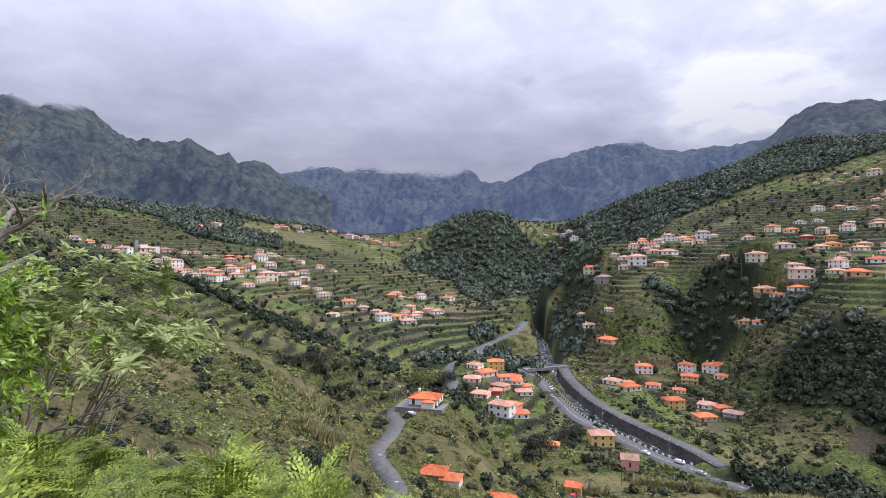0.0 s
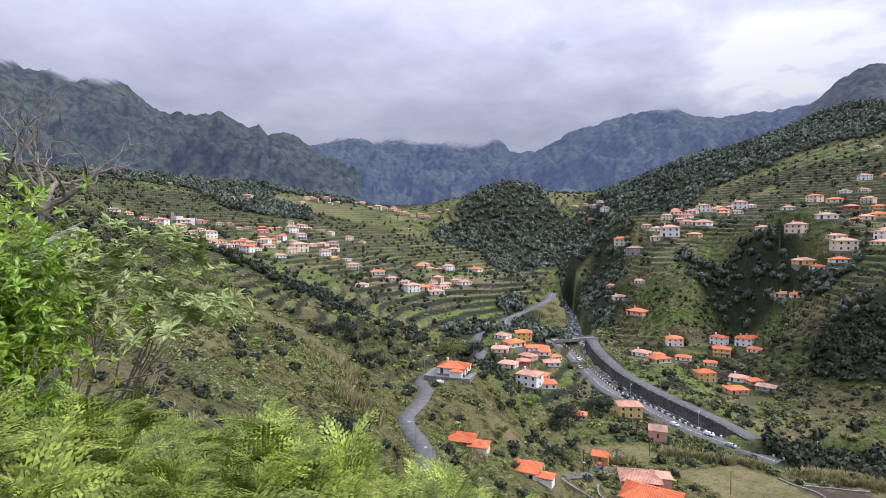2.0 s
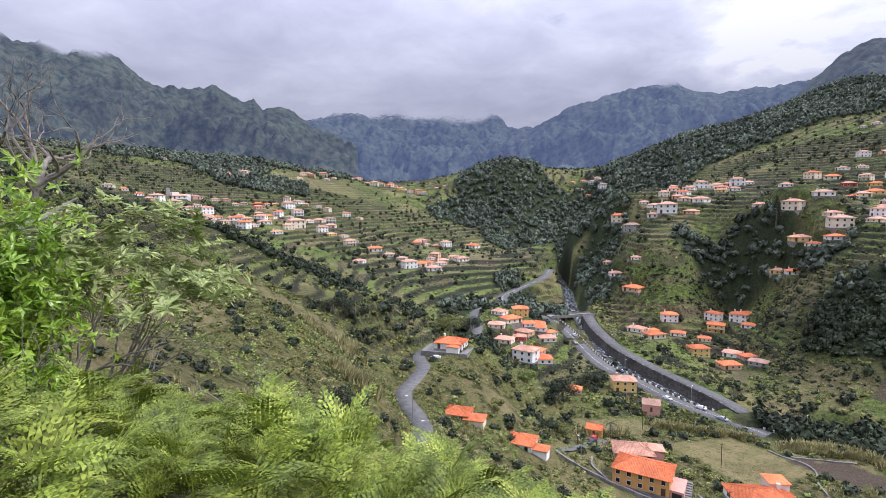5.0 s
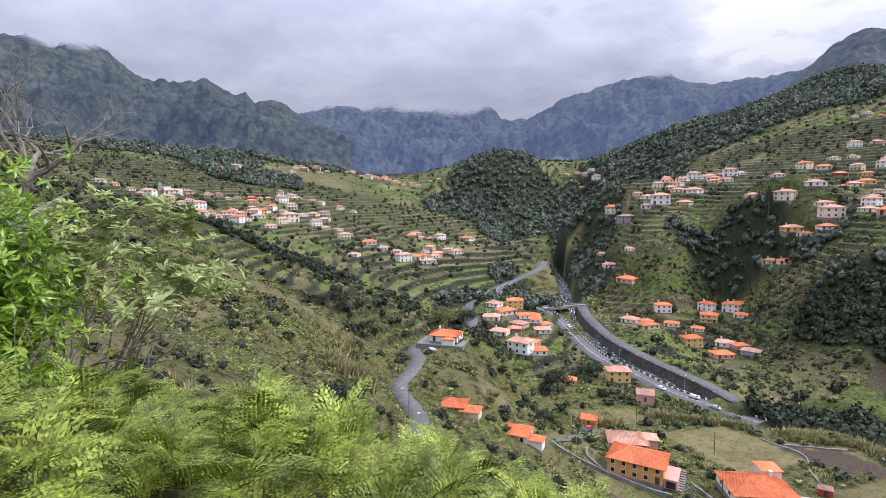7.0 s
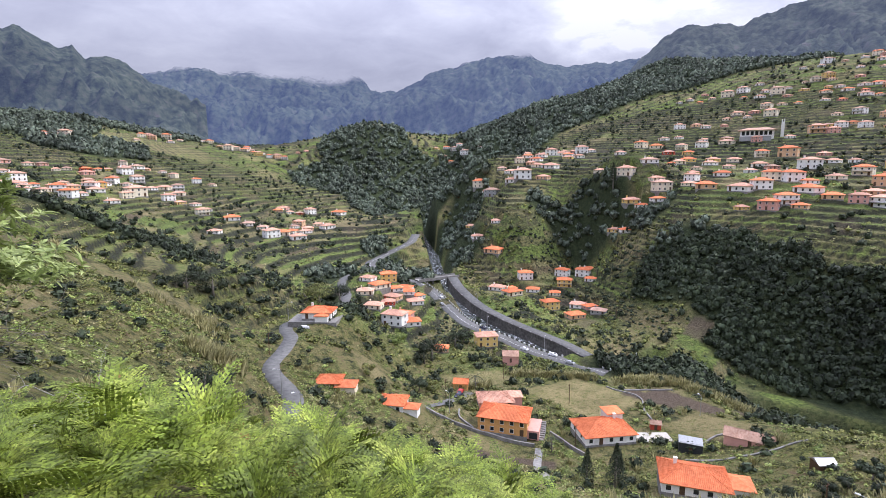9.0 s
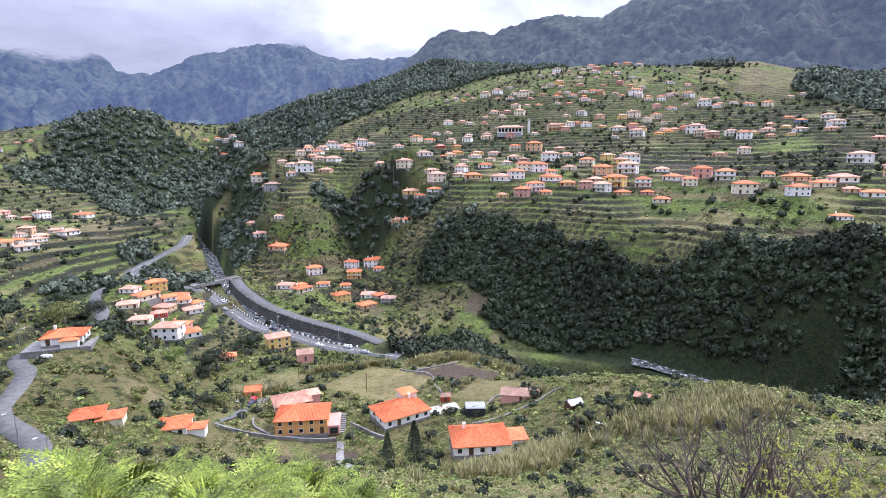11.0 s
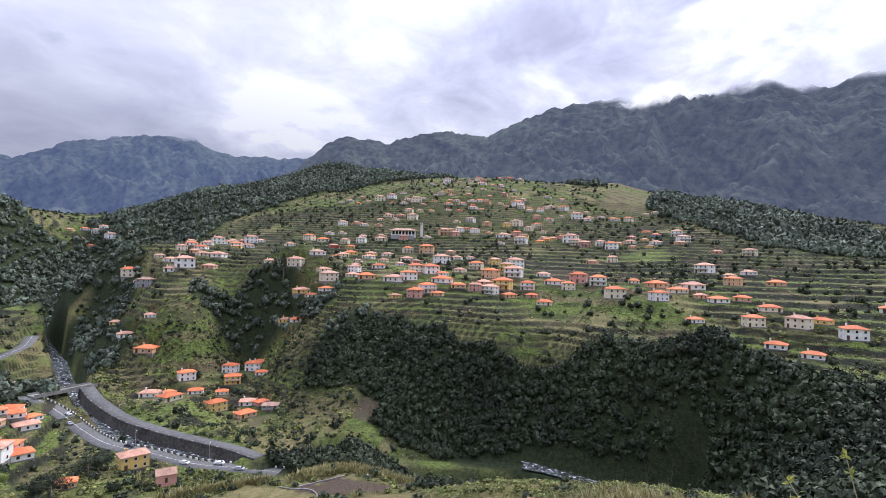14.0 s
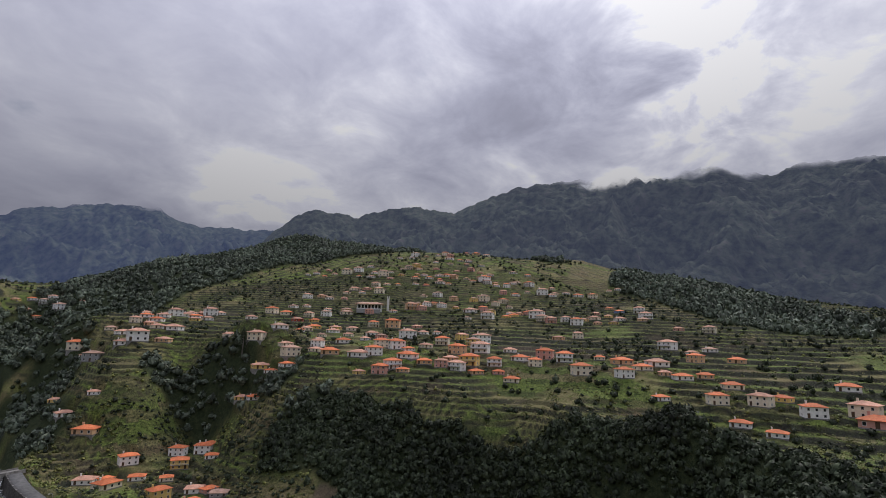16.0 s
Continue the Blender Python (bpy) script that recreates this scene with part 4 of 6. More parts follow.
def house(colour, storeys, w, d, tile, variant, ribs=0.0, storey=2.75, name="house", below=3.0, plain=False):
    """A house with its front towards -y: walls, plinth, hipped roof, windows, door, chimney and perhaps a balcony."""
    rnd = random.Random(variant * 17 + ord(colour))
    e = new(name)
    h = storeys * storey
    s = Shape()
    s.box(-w / 2, -d / 2, 0, w / 2, d / 2, h - 0.02)
    part("wall", s.mesh("wall", PAINT[colour] if colour in PAINT else ORANGE), e)
    s = Shape()
    s.box(-w / 2 - 0.06, -d / 2 - 0.06, -below, w / 2 + 0.06, d / 2 + 0.06, 0.35)
    part("plinth", s.mesh("plinth", CONCRETE), e)
    rise = d / 2 * 0.42
    solid, rows = hip_roof(w, d, h + 0.1, rise, 0.5, ribs)
    top = part("roof", solid.mesh("roof", tile), e)
    if ribs:
        tagged(part("tiling", rows.mesh("tiling", tile), top), kind="stuff")
    for st in range(storeys):
        n = max(2, int(w / 2.9))
        xs = [-w / 2 + w * (i + 0.5) / n for i in range(n)]
        door = rnd.randrange(n) if st == 0 else -1
        for i, x in enumerate(xs):
            if i == door:
                dm = Shape()
                dm.box(-0.5, -0.05, 0, 0.5, 0.06, 2.1)
                dm.box(-0.6, -0.03, 0, -0.5, 0.06, 2.2)
                dm.box(0.5, -0.03, 0, 0.6, 0.06, 2.2)
                part("door", dm.mesh("door", WOOD), e, (x, -d / 2, 0.36))
            elif plain:
                part("window", FAR_WIN, e, (x, -d / 2 - 0.02, st * storey + 1.0))
            else:
                add_window(e, x, -d / 2 - 0.02, st * storey + (0.3 if st and variant % 2 else 1.0), 0, st > 0 and variant % 2 == 1)
        for sg in (-1, 1):
            if plain:
                part("window", FAR_WIN, e, (sg * (w / 2 + 0.02), 0, st * storey + 1.0), 90 * sg)
                continue
            for yy in (-d * 0.22, d * 0.22):
                add_window(e, sg * (w / 2 + 0.02), yy, st * storey + 1.0, 90 * sg)
    if variant % 2 == 1 and storeys > 1:
        s = Shape()
        s.box(-w / 2, -d / 2 - 1.3, storey - 0.05, w / 2, -d / 2, storey + 0.12)
        b = part("balcony", s.mesh("balcony_slab", CONCRETE), e)
        s = Shape()
        s.box(-w / 2, -d / 2 - 1.3, storey + 0.95, w / 2, -d / 2 - 1.24, storey + 1.03)
        for i in range(int(w / 0.7) + 1):
            x = -w / 2 + 0.03 + i * (w - 0.06) / int(w / 0.7)
            s.box(x - 0.02, -d / 2 - 1.29, storey + 0.12, x + 0.02, -d / 2 - 1.25, storey + 0.95)
        part("railing", s.mesh("railing", FRAME_W), b)
    if variant % 3 != 1:
        s = Shape()
        cx = w * 0.27 * (1 if variant % 2 else -1)
        s.box(cx - 0.35, d * 0.1, h, cx + 0.35, d * 0.1 + 0.6, h + rise + 0.7)
        s.box(cx - 0.45, d * 0.1 - 0.1, h + rise + 0.7, cx + 0.45, d * 0.1 + 0.7, h + rise + 0.85)
        part("chimney", s.mesh("chimney", PAINT.get(colour, WHITE)), e)
    return e




PROTO = {}
PLACED = []


def far_houses(rest):
    """The farthest houses, past counting, as one mesh."""
    mats, V, F, I, n = [], [], [], [], 0
    for m, src in rest:
        for o in src.children:
            me = o.data
            co = [m @ o.matrix_basis @ v.co for v in me.vertices]
            V += co
            for p in me.polygons:
                mt = me.materials[p.material_index]
                if mt not in mats:
                    mats.append(mt)
                F.append([n + k for k in p.vertices])
                I.append(mats.index(mt))
            n += len(co)
    me = bpy.data.meshes.new("far_houses")
    me.from_pydata(V, [], F)
    for mt in mats:
        me.materials.append(mt)
    me.polygons.foreach_set("material_index", I)
    tagged(new("far_houses", me), "small white and cream houses scattered over the distant terraces", "houses", kind="stuff")


def place_houses():
    rest = []
    for n, (x, y, z, w, c, storeys, v, tile, face, group) in enumerate(sorted(LAYOUT, key=lambda q: math.hypot(q[0], q[1]))):
        key = (c, storeys, v, tile)
        k = w / 10.0 * (1.06 + 0.12 * (v - 0.5))
        m = pose(x, y, z, 0, 0, face) @ Matrix.Diagonal((k, k, max(k, 0.8), 1))
        PLACED.append((x, y, w))
        if n >= 290 and key in PROTO:
            rest.append((m, PROTO[key]))
            continue
        if key not in PROTO:
            PROTO[key] = house(c, storeys, 10.0, 7.4, TILES[tile], v, plain=True)
            ob = PROTO[key]
            ob.matrix_basis = m
        else:
            src = PROTO[key]
            keep = src.matrix_basis.copy()
            src.matrix_basis = Matrix.Identity(4)
            ob = copy_thing(src, m)
            src.matrix_basis = keep
        roof = ("terracotta", "faded orange", "weathered brown")[tile]
        tagged(ob, f"{('single', 'two')[storeys - 1]}-storey {WALL_WORD[c]} house with {roof} tile roof" + (" and balcony" if v == 1 and storeys > 1 else ""),
               "house", group)
    far_houses(rest)


place_houses()


# ---- roads, river and the works along it ----
def smooth_line(line, step=3.0):
    """Points along a line, rounded at its corners."""
    p = [np.array(q, float) for q in line]
    p = [2 * p[0] - p[1]] + p + [2 * p[-1] - p[-2]]
    out = []
    for i in range(1, len(p) - 2):
        n = max(2, int(np.linalg.norm(p[i + 1][:2] - p[i][:2]) / step))
        for k in range(n):
            t = k / n
            out.append(0.5 * (2 * p[i] + (p[i + 1] - p[i - 1]) * t + (2 * p[i - 1] - 5 * p[i] + 4 * p[i + 1] - p[i + 2]) * t * t
                              + (3 * p[i] - p[i - 1] - 3 * p[i + 1] + p[i + 2]) * t ** 3))
    return np.array(out + [p[-2]])


def sides(line):
    d = np.gradient(line[:, :2], axis=0)
    d /= np.linalg.norm(d, axis=1)[:, None]
    return np.stack([d[:, 1], -d[:, 0]], 1)      # to the right of the way


def ribbon(name, line, offs, lifts, mat, label, category, kind="structure", smooth=True):
    """A strip along a line: offs to the right and lifts over it, point by point across."""
    n = sides(line)
    rows = np.stack([np.concatenate([line[:, :2] + n * o, line[:, 2:3] + l], 1) for o, l in zip(offs, lifts)], 0)
    ob = grid_mesh(name, rows[..., 0], rows[..., 1], rows[..., 2], None, mat, smooth)
    return tagged(ob, label, category, kind=kind)


LANE_S, MAIN_S, QUAY_S, RIVER_S = smooth_line(LANE), smooth_line(MAIN_ROAD), smooth_line(QUAY), smooth_line(RIVER, 2.0)
DRIVE_S = smooth_line([(22, 160, 0), (28, 166, 0), (36, 174, 0), (42, 181, 0)], 2)
PATH_S = smooth_line([(53, 137, 0), (50, 130, 0), (47, 122, 0), (46, 112, 0)], 2)
for s_ in (DRIVE_S, PATH_S):
    s_[:, 2] = height(s_[:, 0], s_[:, 1])
ribbon("road_lane", LANE_S, (-2.7, -2.5, 2.5, 2.7), (-0.4, 0.16, 0.16, -0.4), ROAD, "narrow grey asphalt lane winding down the slope", "road")
ribbon("road_main", MAIN_S, (-4.1, -3.8, 3.8, 4.1), (-0.4, 0.18, 0.18, -0.4), ROAD, "two-lane asphalt valley road beside the river", "road")
ribbon("road_quay", QUAY_S, (-3.2, 0, 3.2, 3.3), (0.2, 0.2, 0.2, -0.4), ROAD, "narrow asphalt road on the river wall", "road")
ribbon("road_drive", DRIVE_S, (-1.7, 1.7), (0.22, 0.22), ROAD, "short grey driveway to the houses", "road")
ribbon("path", PATH_S, (-1.1, 1.1), (0.22, 0.22), CONCRETE, "pale concrete garden path", "path")
RIVER_UP, RIVER_DOWN = RIVER_S[RIVER_S[:, 0] < 114], RIVER_S[RIVER_S[:, 0] > 207]       # between them it runs hidden under trees
ribbon("river_water_upper", RIVER_UP, (-5, 0, 5), (0.12, 0.0, 0.12), WATER, "shallow grey river with white water over stones", "river")
ribbon("river_water_lower", RIVER_DOWN, (-5, 0, 5), (0.12, 0.0, 0.12), WATER, "fast grey river below the wooded cliff", "river")
ribbon("kerb_line", MAIN_S, (-0.06, 0.06), (0.2, 0.2), FRAME_W, "worn white centre line on the valley road", "road line")


def quay_wall():
    """High stone retaining wall between the quay road and the river."""
    n = sides(QUAY_S)
    s = Shape()
    for i in range(len(QUAY_S) - 1):
        p, q = QUAY_S[i], QUAY_S[i + 1]
        a0, a1 = p[:2] + n[i] * 3.3, q[:2] + n[i + 1] * 3.3
        b0, b1 = p[:2] + n[i] * 3.9, q[:2] + n[i + 1] * 3.9
        c0, c1 = p[:2] + n[i] * 4.6, q[:2] + n[i + 1] * 4.6
        t0, t1 = p[2] + 0.7, q[2] + 0.7
        l0, l1 = p[2] - 8.0, q[2] - 8.0
        s.poly([(*a0, t0), (*a1, t1), (*b1, t1), (*b0, t0)])
        s.poly([(*b0, t0), (*b1, t1), (*c1, l1), (*c0, l0)])
        s.poly([(*a1, t1), (*a0, t0), (*a0, p[2] - 1), (*a1, q[2] - 1)])
    ob = new("river_wall", s.mesh("river_wall", STONE))
    tagged(ob, "tall dark stone retaining wall along the river", "retaining wall", kind="structure")
    for i in range(1, len(QUAY_S) - 1, 2):
        c = Shape()
        x, y = QUAY_S[i, :2] + n[i] * 3.6
        c.box(-0.5, -0.35, -0.1, 0.5, 0.35, 0.16, 0.04)
        o = part("coping", c.mesh("coping", CONCRETE), ob)
        o.matrix_basis = pose(x, y, QUAY_S[i, 2] + 0.7, 0, 0, math.degrees(math.atan2(-n[i][0], n[i][1])))


quay_wall()


def parapet():
    """Low black and white blocks on the river side of the valley road."""
    e = tagged(new("road_parapet"), "row of black and white concrete kerb blocks beside the road", "parapet")
    line = smooth_line(MAIN_ROAD[6:], 1.6)
    n = sides(line)
    a, b = Shape(), Shape()
    a.box(-0.42, -0.22, -0.7, 0.42, 0.22, 0.85, 0.05)
    b.box(-0.42, -0.2, -0.7, 0.42, 0.2, 0.8, 0.05)
    light, dark = a.mesh("white_block", FRAME_W), b.mesh("dark_block", STONE)
    for i in range(len(line)):
        x, y = line[i, :2] - n[i] * 4.3
        o = part("block", light if i % 2 else dark, e)
        o.matrix_basis = pose(x, y, line[i, 2] + 0.1, 0, 0, math.degrees(math.atan2(-n[i][0], n[i][1])))


parapet()


def bridge():
    e = tagged(new("road_bridge"), "low concrete road bridge over the river", "bridge")
    e.matrix_basis = pose(58, 349, 25.2, 0, 0, 20)
    s = Shape()
    s.box(-17, -3.4, -0.9, 15, 3.4, 0.1)
    part("deck", s.mesh("deck", CONCRETE), e)
    for y in (-3.3, 3.1):
        s = Shape()
        s.box(-17, y, 0.1, 15, y + 0.2, 1.0)
        part("parapet_wall", s.mesh("parapet_wall", CONCRETE), e)
    for x in (-6, 12):
        s = Shape()
        s.box(x - 0.6, -3, -9, x + 0.6, 3, -0.9)
        part("pier", s.mesh("pier", STONE), e)


bridge()


def boulders():
    r = np.random.RandomState(21)
    V, F, n = [], [], 0
    for i in range(260):
        k = r.randint(len(RIVER_S) - 1)
        if 112 < RIVER_S[k][0] < 206:
            continue
        p = RIVER_S[k] + r.normal(size=3) * (2.6, 2.6, 0)
        v = ICO_V * r.uniform(0.7, 1.2, (len(ICO_V), 1)) * r.uniform(0.4, 1.3) * (1.2, 1.0, 0.7)
        V.append(v + (p[0], p[1], p[2] + 0.1))
        F.append(ICO_F + n)
        n += len(v)
    ob = new("river_stones", mesh_from("river_stones", np.concatenate(V), np.concatenate(F).tolist(), STONE))
    tagged(ob, "grey boulders in the river bed", "stones", kind="stuff")
    V, F, n = [], [], 0
    for k in range(4, len(RIVER_S) - 1):
        if 108 < RIVER_S[k][0] < 206:
            continue
        for _ in range(r.randint(0, 3)):
            p = RIVER_S[k] + np.array([*(r.normal(size=2) * 1.7), 0.14])
            a = r.uniform(0, 6.28, 7) * 0 + np.arange(7) * 0.9
            q = np.stack([np.cos(a) * r.uniform(0.15, 0.6, 7), np.sin(a) * r.uniform(0.3, 1.2, 7), r.uniform(0, 0.16, 7)], 1) + p
            V.append(q)
            F.append([tuple(range(n, n + 7))])
            n += 7
    ob = new("white_water", mesh_from("white_water", np.concatenate(V), [f for fs in F for f in fs], FOAM))
    tagged(ob, "white foam of the running river", "rapids", kind="stuff")


# ---- the houses below the eye ----
def raised(e, x, y, z, turn):
    e.matrix_basis = pose(x, y, z, 0, 0, turn)
    return e


PAINT["O"] = ORANGE


def orange_house():
    e = house("O", 2, 15.5, 10.5, TILES[0], 4, ribs=0.42, storey=2.5, name="house")
    # garage wing at the end
    s = Shape()
    s.box(7.85, -4.6, -0.6, 11.4, 3.8, 2.3)
    w = part("wing", s.mesh("wing", PINK), e)
    s = Shape()
    s.box(8.4, -4.68, -0.3, 10.9, -4.58, 1.7)
    part("garage_door", s.mesh("garage_door", DARKMETAL), w)
    s = Shape()
    for i in range(9):
        s.box(11.42, -4 + i * 0.8, -0.9, 12.9, -3.2 + i * 0.8, -0.4 + i * 0.32)
    part("outside_stair", s.mesh("outside_stair", CONCRETE), e)
    s = Shape()
    for x in (-6.2, -3.4):
        s.box(x, -5.45, -1.0, x + 0.25, -5.2, 0.3)
    raised(e, 46.5, 151.0, 17.6, -27)
    tagged(e, "large two-storey orange house with bright terracotta hipped roof", "house", "houses below the lookout")


def low_house(colour, w, d, storeys, tile, at, turn, label, annex=None, ribs=0.42, v=0):
    e = house(colour, storeys, w, d, TILES[tile], v, ribs=ribs)
    if annex:
        ax, ay, aw, ad, ah = annex
        s = Shape()
        s.box(ax - aw / 2, ay - ad / 2, -2.5, ax + aw / 2, ay + ad / 2, ah - 0.02)
        o = part("annex", s.mesh("annex", PAINT[colour]), e)
        solid, rows = hip_roof(aw, ad, ah + 0.1, ad * 0.2, 0.4, ribs)
        top = part("annex_roof", solid.mesh("annex_roof", TILES[tile]), o, (ax, ay, 0))
    raised(e, *at, turn)
    tagged(e, label, "house", "houses below the lookout")
    return e


orange_house()
low_house("K", 12, 9, 1, 1, (48, 168, 17.2), -8, "pink house with a faded tile roof behind the orange house", (7, 1.5, 5, 5, 3.0), v=1)
low_house("W", 16, 12, 1, 0, (75, 140.5, 17.6), -2, "white bungalow with a broad bright orange roof and small tower", (5.5, 5.5, 5, 5, 5.2), v=3)
low_house("W", 14.5, 10.5, 1, 0, (77.5, 101, 25.6), -28, "white house with an orange tile roof and glazed front", (9.5, 1, 6, 6, 2.0), v=0)
low_house("C", 8.5, 7, 1, 0, (-9.0, 160, 31.6), -12, "low cream house with a patched terracotta roof by the lane", (6.2, -1.5, 6, 5.5, 1.9), v=1)
low_house("W", 9.5, 7.5, 1, 0, (10.5, 157, 24.4), -20, "small white house with an orange roof among bushes", (7, -1, 4.5, 4, 1.6), v=1)
low_house("W", 11.5, 8.5, 1, 0, (-14, 207, 41.6), -14, "white house with orange hipped roof on a stone terrace", (2.5, -4.6, 5, 3.5, 2.0), v=0)


def terrace_base():
    s = Shape()
    s.box(-22.5, -6.8, -5.5, 8.5, 5.5, -0.4)
    ob = new("stone_terrace", s.mesh("stone_terrace", CONCRETE))
    ob.matrix_basis = pose(-11, 206.0, 41.6, 0, 0, -14) @ Matrix.Diagonal((0.62, 0.9, 1, 1))
    tagged(ob, "grey stone house terrace above the lane", "terrace wall", kind="structure")


terrace_base()


def shed(colour_mat, w, d, h, at, turn, roof_mat, label, flat=False):
    e = new("shed")
    s = Shape()
    s.box(-w / 2, -d / 2, -1.5, w / 2, d / 2, h, 0.02)
    part("wall", s.mesh("wall", colour_mat), e)
    s, rows = Shape(), Shape()
    if flat:
        s.box(-w / 2 - 0.1, -d / 2 - 0.1, h, w / 2 + 0.1, d / 2 + 0.1, h + 0.12)
        for i in range(3):
            s.box(-w / 2 + 0.2 + i * w / 3, -d / 2 + 0.3, h + 0.12, -w / 2 - 0.2 + (i + 1) * w / 3, d / 2 - 0.3, h + 0.22)
    else:
        x, y, r = w / 2 + 0.25, d / 2 + 0.25, d * 0.28
        for sg in (-1, 1):
            s.poly([(-x, sg * y, h - 0.1), (x, sg * y, h - 0.1), (x, 0, h + r), (-x, 0, h + r)][::sg])
            s.poly([(-x, sg * y, h - 0.22), (x, sg * y, h - 0.22), (x, 0, h + r - 0.12), (-x, 0, h + r - 0.12)][::-sg])
            s.poly([(-x, sg * y, h - 0.22), (x, sg * y, h - 0.22), (x, sg * y, h - 0.1), (-x, sg * y, h - 0.1)][::sg])
            for i in range(int(2 * x / 0.4) + 1):
                u = -x + i * 0.4
                rows.tube([(u, sg * y, h - 0.08), (u, 0, h + r + 0.02)], [0.05, 0.05], 4)
        rows.tube([(-x, 0, h + r), (x, 0, h + r)], [0.1, 0.1], 5)
        for sx in (-1, 1):
            s.poly([(sx * w / 2, -d / 2, h), (sx * w / 2, d / 2, h), (sx * w / 2, 0, h + r - 0.1)])
    top = part("roof", s.mesh("roof", roof_mat), e)
    if rows.v:
        tagged(part("tiling", rows.mesh("tiling", roof_mat), top), kind="stuff")
    s = Shape()
    s.box(-0.45, -d / 2 - 0.06, 0, 0.45, -d / 2 + 0.02, min(1.9, h - 0.15))
    part("door", s.mesh("door", WOOD), e)
    raised(e, *at, turn)
    return tagged(e, label, "shed")


shed(ORANGE, 5.5, 4.5, 2.6, (39.5, 185.5, 16.6), -20, TILES[0], "small orange garage with tiled roof at the end of the driveway")
shed(RED, 3.2, 2.6, 2.0, (95, 143.5, 16.4), -25, TILES[2], "small red garden shed")
shed(DARKMETAL, 6.2, 4.6, 3.0, (95, 126, 18.6), -33, METAL, "dark grey metal box shed with roof panels", True)
shed(PINK, 13, 5.5, 2.2, (111.5, 122.5, 21.0), -42, TILES[2], "long low shed with a weathered brown tile roof")
shed(WOOD, 4.2, 3.2, 1.6, (109.5, 97.5, 28.8), -10, METAL, "small garden hut with a pale sheet roof")
shed(WOOD, 3.6, 2.6, 1.6, (111.7, 76.5, 38.4), -70, TILES[1], "small garden hut with a reddish roof")
shed(PINK, 7, 6, 3.0, (69.7, 219, 13.0), -15, TILES[2], "small roadside house with a hipped brown roof")


def garden_wall(line, h, label, thick=0.25):
    l = smooth_line([(x, y, 0) for x, y in line], 1.5)
    l[:, 2] = height(l[:, 0], l[:, 1])
    ob = ribbon("garden_wall", l, (-thick, -thick, thick, thick), (-1.0, h, h, -1.0), CONCRETE, label, "wall", smooth=False)
    return ob


garden_wall([(22, 158), (30, 152), (37, 147.5), (45, 143), (52, 138.5)], 1.1, "grey garden wall above a ploughed plot")
garden_wall([(36, 150), (33, 157), (34, 163)], 0.7, "low wall of a vegetable garden")
garden_wall([(100, 186), (106, 172), (100, 158), (97, 147)], 0.5, "low stone field wall")
garden_wall([(105, 181), (115, 178), (123, 176)], 0.5, "low stone field wall")
garden_wall([(100, 128), (108, 131), (116, 128)], 0.5, "low pale wall round a plot")
garden_wall([(84, 123), (100, 117), (120, 112)], 0.4, "low wall along the lower field")
garden_wall([(60, 146), (62, 138), (64, 130)], 1.2, "white wall beside the steps")


def pad():
    s = Shape()
    s.box(-5.5, -3.6, -2, 5.5, 3.6, 0.25)
    ob = new("concrete_pad", s.mesh("concrete_pad", material("pale_concrete", [(0.36, 0.33, 0.28), (0.48, 0.45, 0.39)], 1.0, 0.9, 0.2)))
    ob.matrix_basis = pose(90, 136.5, 16.9, 0, 0, -10)
    tagged(ob, "pale concrete yard slab", "yard", kind="structure")


pad()


# ---- church with its tower, and the white church of the opposite village ----
def church():
    e = new("church")
    s = Shape()
    s.box(-14, -5, -4, 14, 6, 5.2)
    part("wall", s.mesh("wall", WHITE), e)
    part("roof", hip_roof(30, 13, 5.3, 2.6, 1.2)[0].mesh("roof", TILES[2]), e)
    for i in range(8):
        x = -13 + i * 3.7
        s = Shape()
        s.box(x - 0.18, -6.4, -2, x + 0.18, -6.0, 5.1)
        part("column", s.mesh("column", FRAME_W), e)
        g = Shape()
        g.box(x + 0.5, -5.06, 0.6, x + 3.0, -4.98, 4.4)
        if i < 7:
            part("window", g.mesh("window", GLASS), e)
    s = Shape()
    s.box(-14, -9, -5, 12, -5.2, -0.6)
    part("forecourt", s.mesh("forecourt", GREY), e)
    (x, y, z), _ = pushed((309, 360, 124))
    raised(e, x, y, z, -42)
    tagged(e, "long low white church with a wide brown roof", "church")
    t = new("bell_tower")
    s = Shape()
    for x in (-1.3, 0.55):
        s.box(x, -1.2, -5, x + 0.75, 1.2, 15)
    s.box(-0.55, -1.0, -5, 0.55, 1.0, 12.5)
    part("shaft", s.mesh("shaft", FRAME_W), t)
    s = Shape()
    s.tube([(-0.5, 0, 13.4), (0.5, 0, 13.4)], [0.5, 0.62], 8)
    part("bell", s.mesh("bell", DARKMETAL), t)
    (x, y, z), _ = pushed((322, 350, 124))
    raised(t, x, y, z, -42)
    tagged(t, "slim white concrete bell tower beside the church", "tower")
    c = new("church")
    s = Shape()
    s.box(-8, -6, -3, 8, 6, 6)
    s.box(-8, -6, 6, -2, 6, 8)
    part("wall", s.mesh("wall", WHITE), c)
    s = Shape()
    s.box(-12.5, -1.5, -3, -9.6, 1.5, 12)
    part("tower", s.mesh("tower", GREY), c)
    (x, y, z), _ = pushed((-240, 394, 104))
    raised(c, x, y, z, 32)
    tagged(c, "white block-like church with a grey tower", "church")


church()


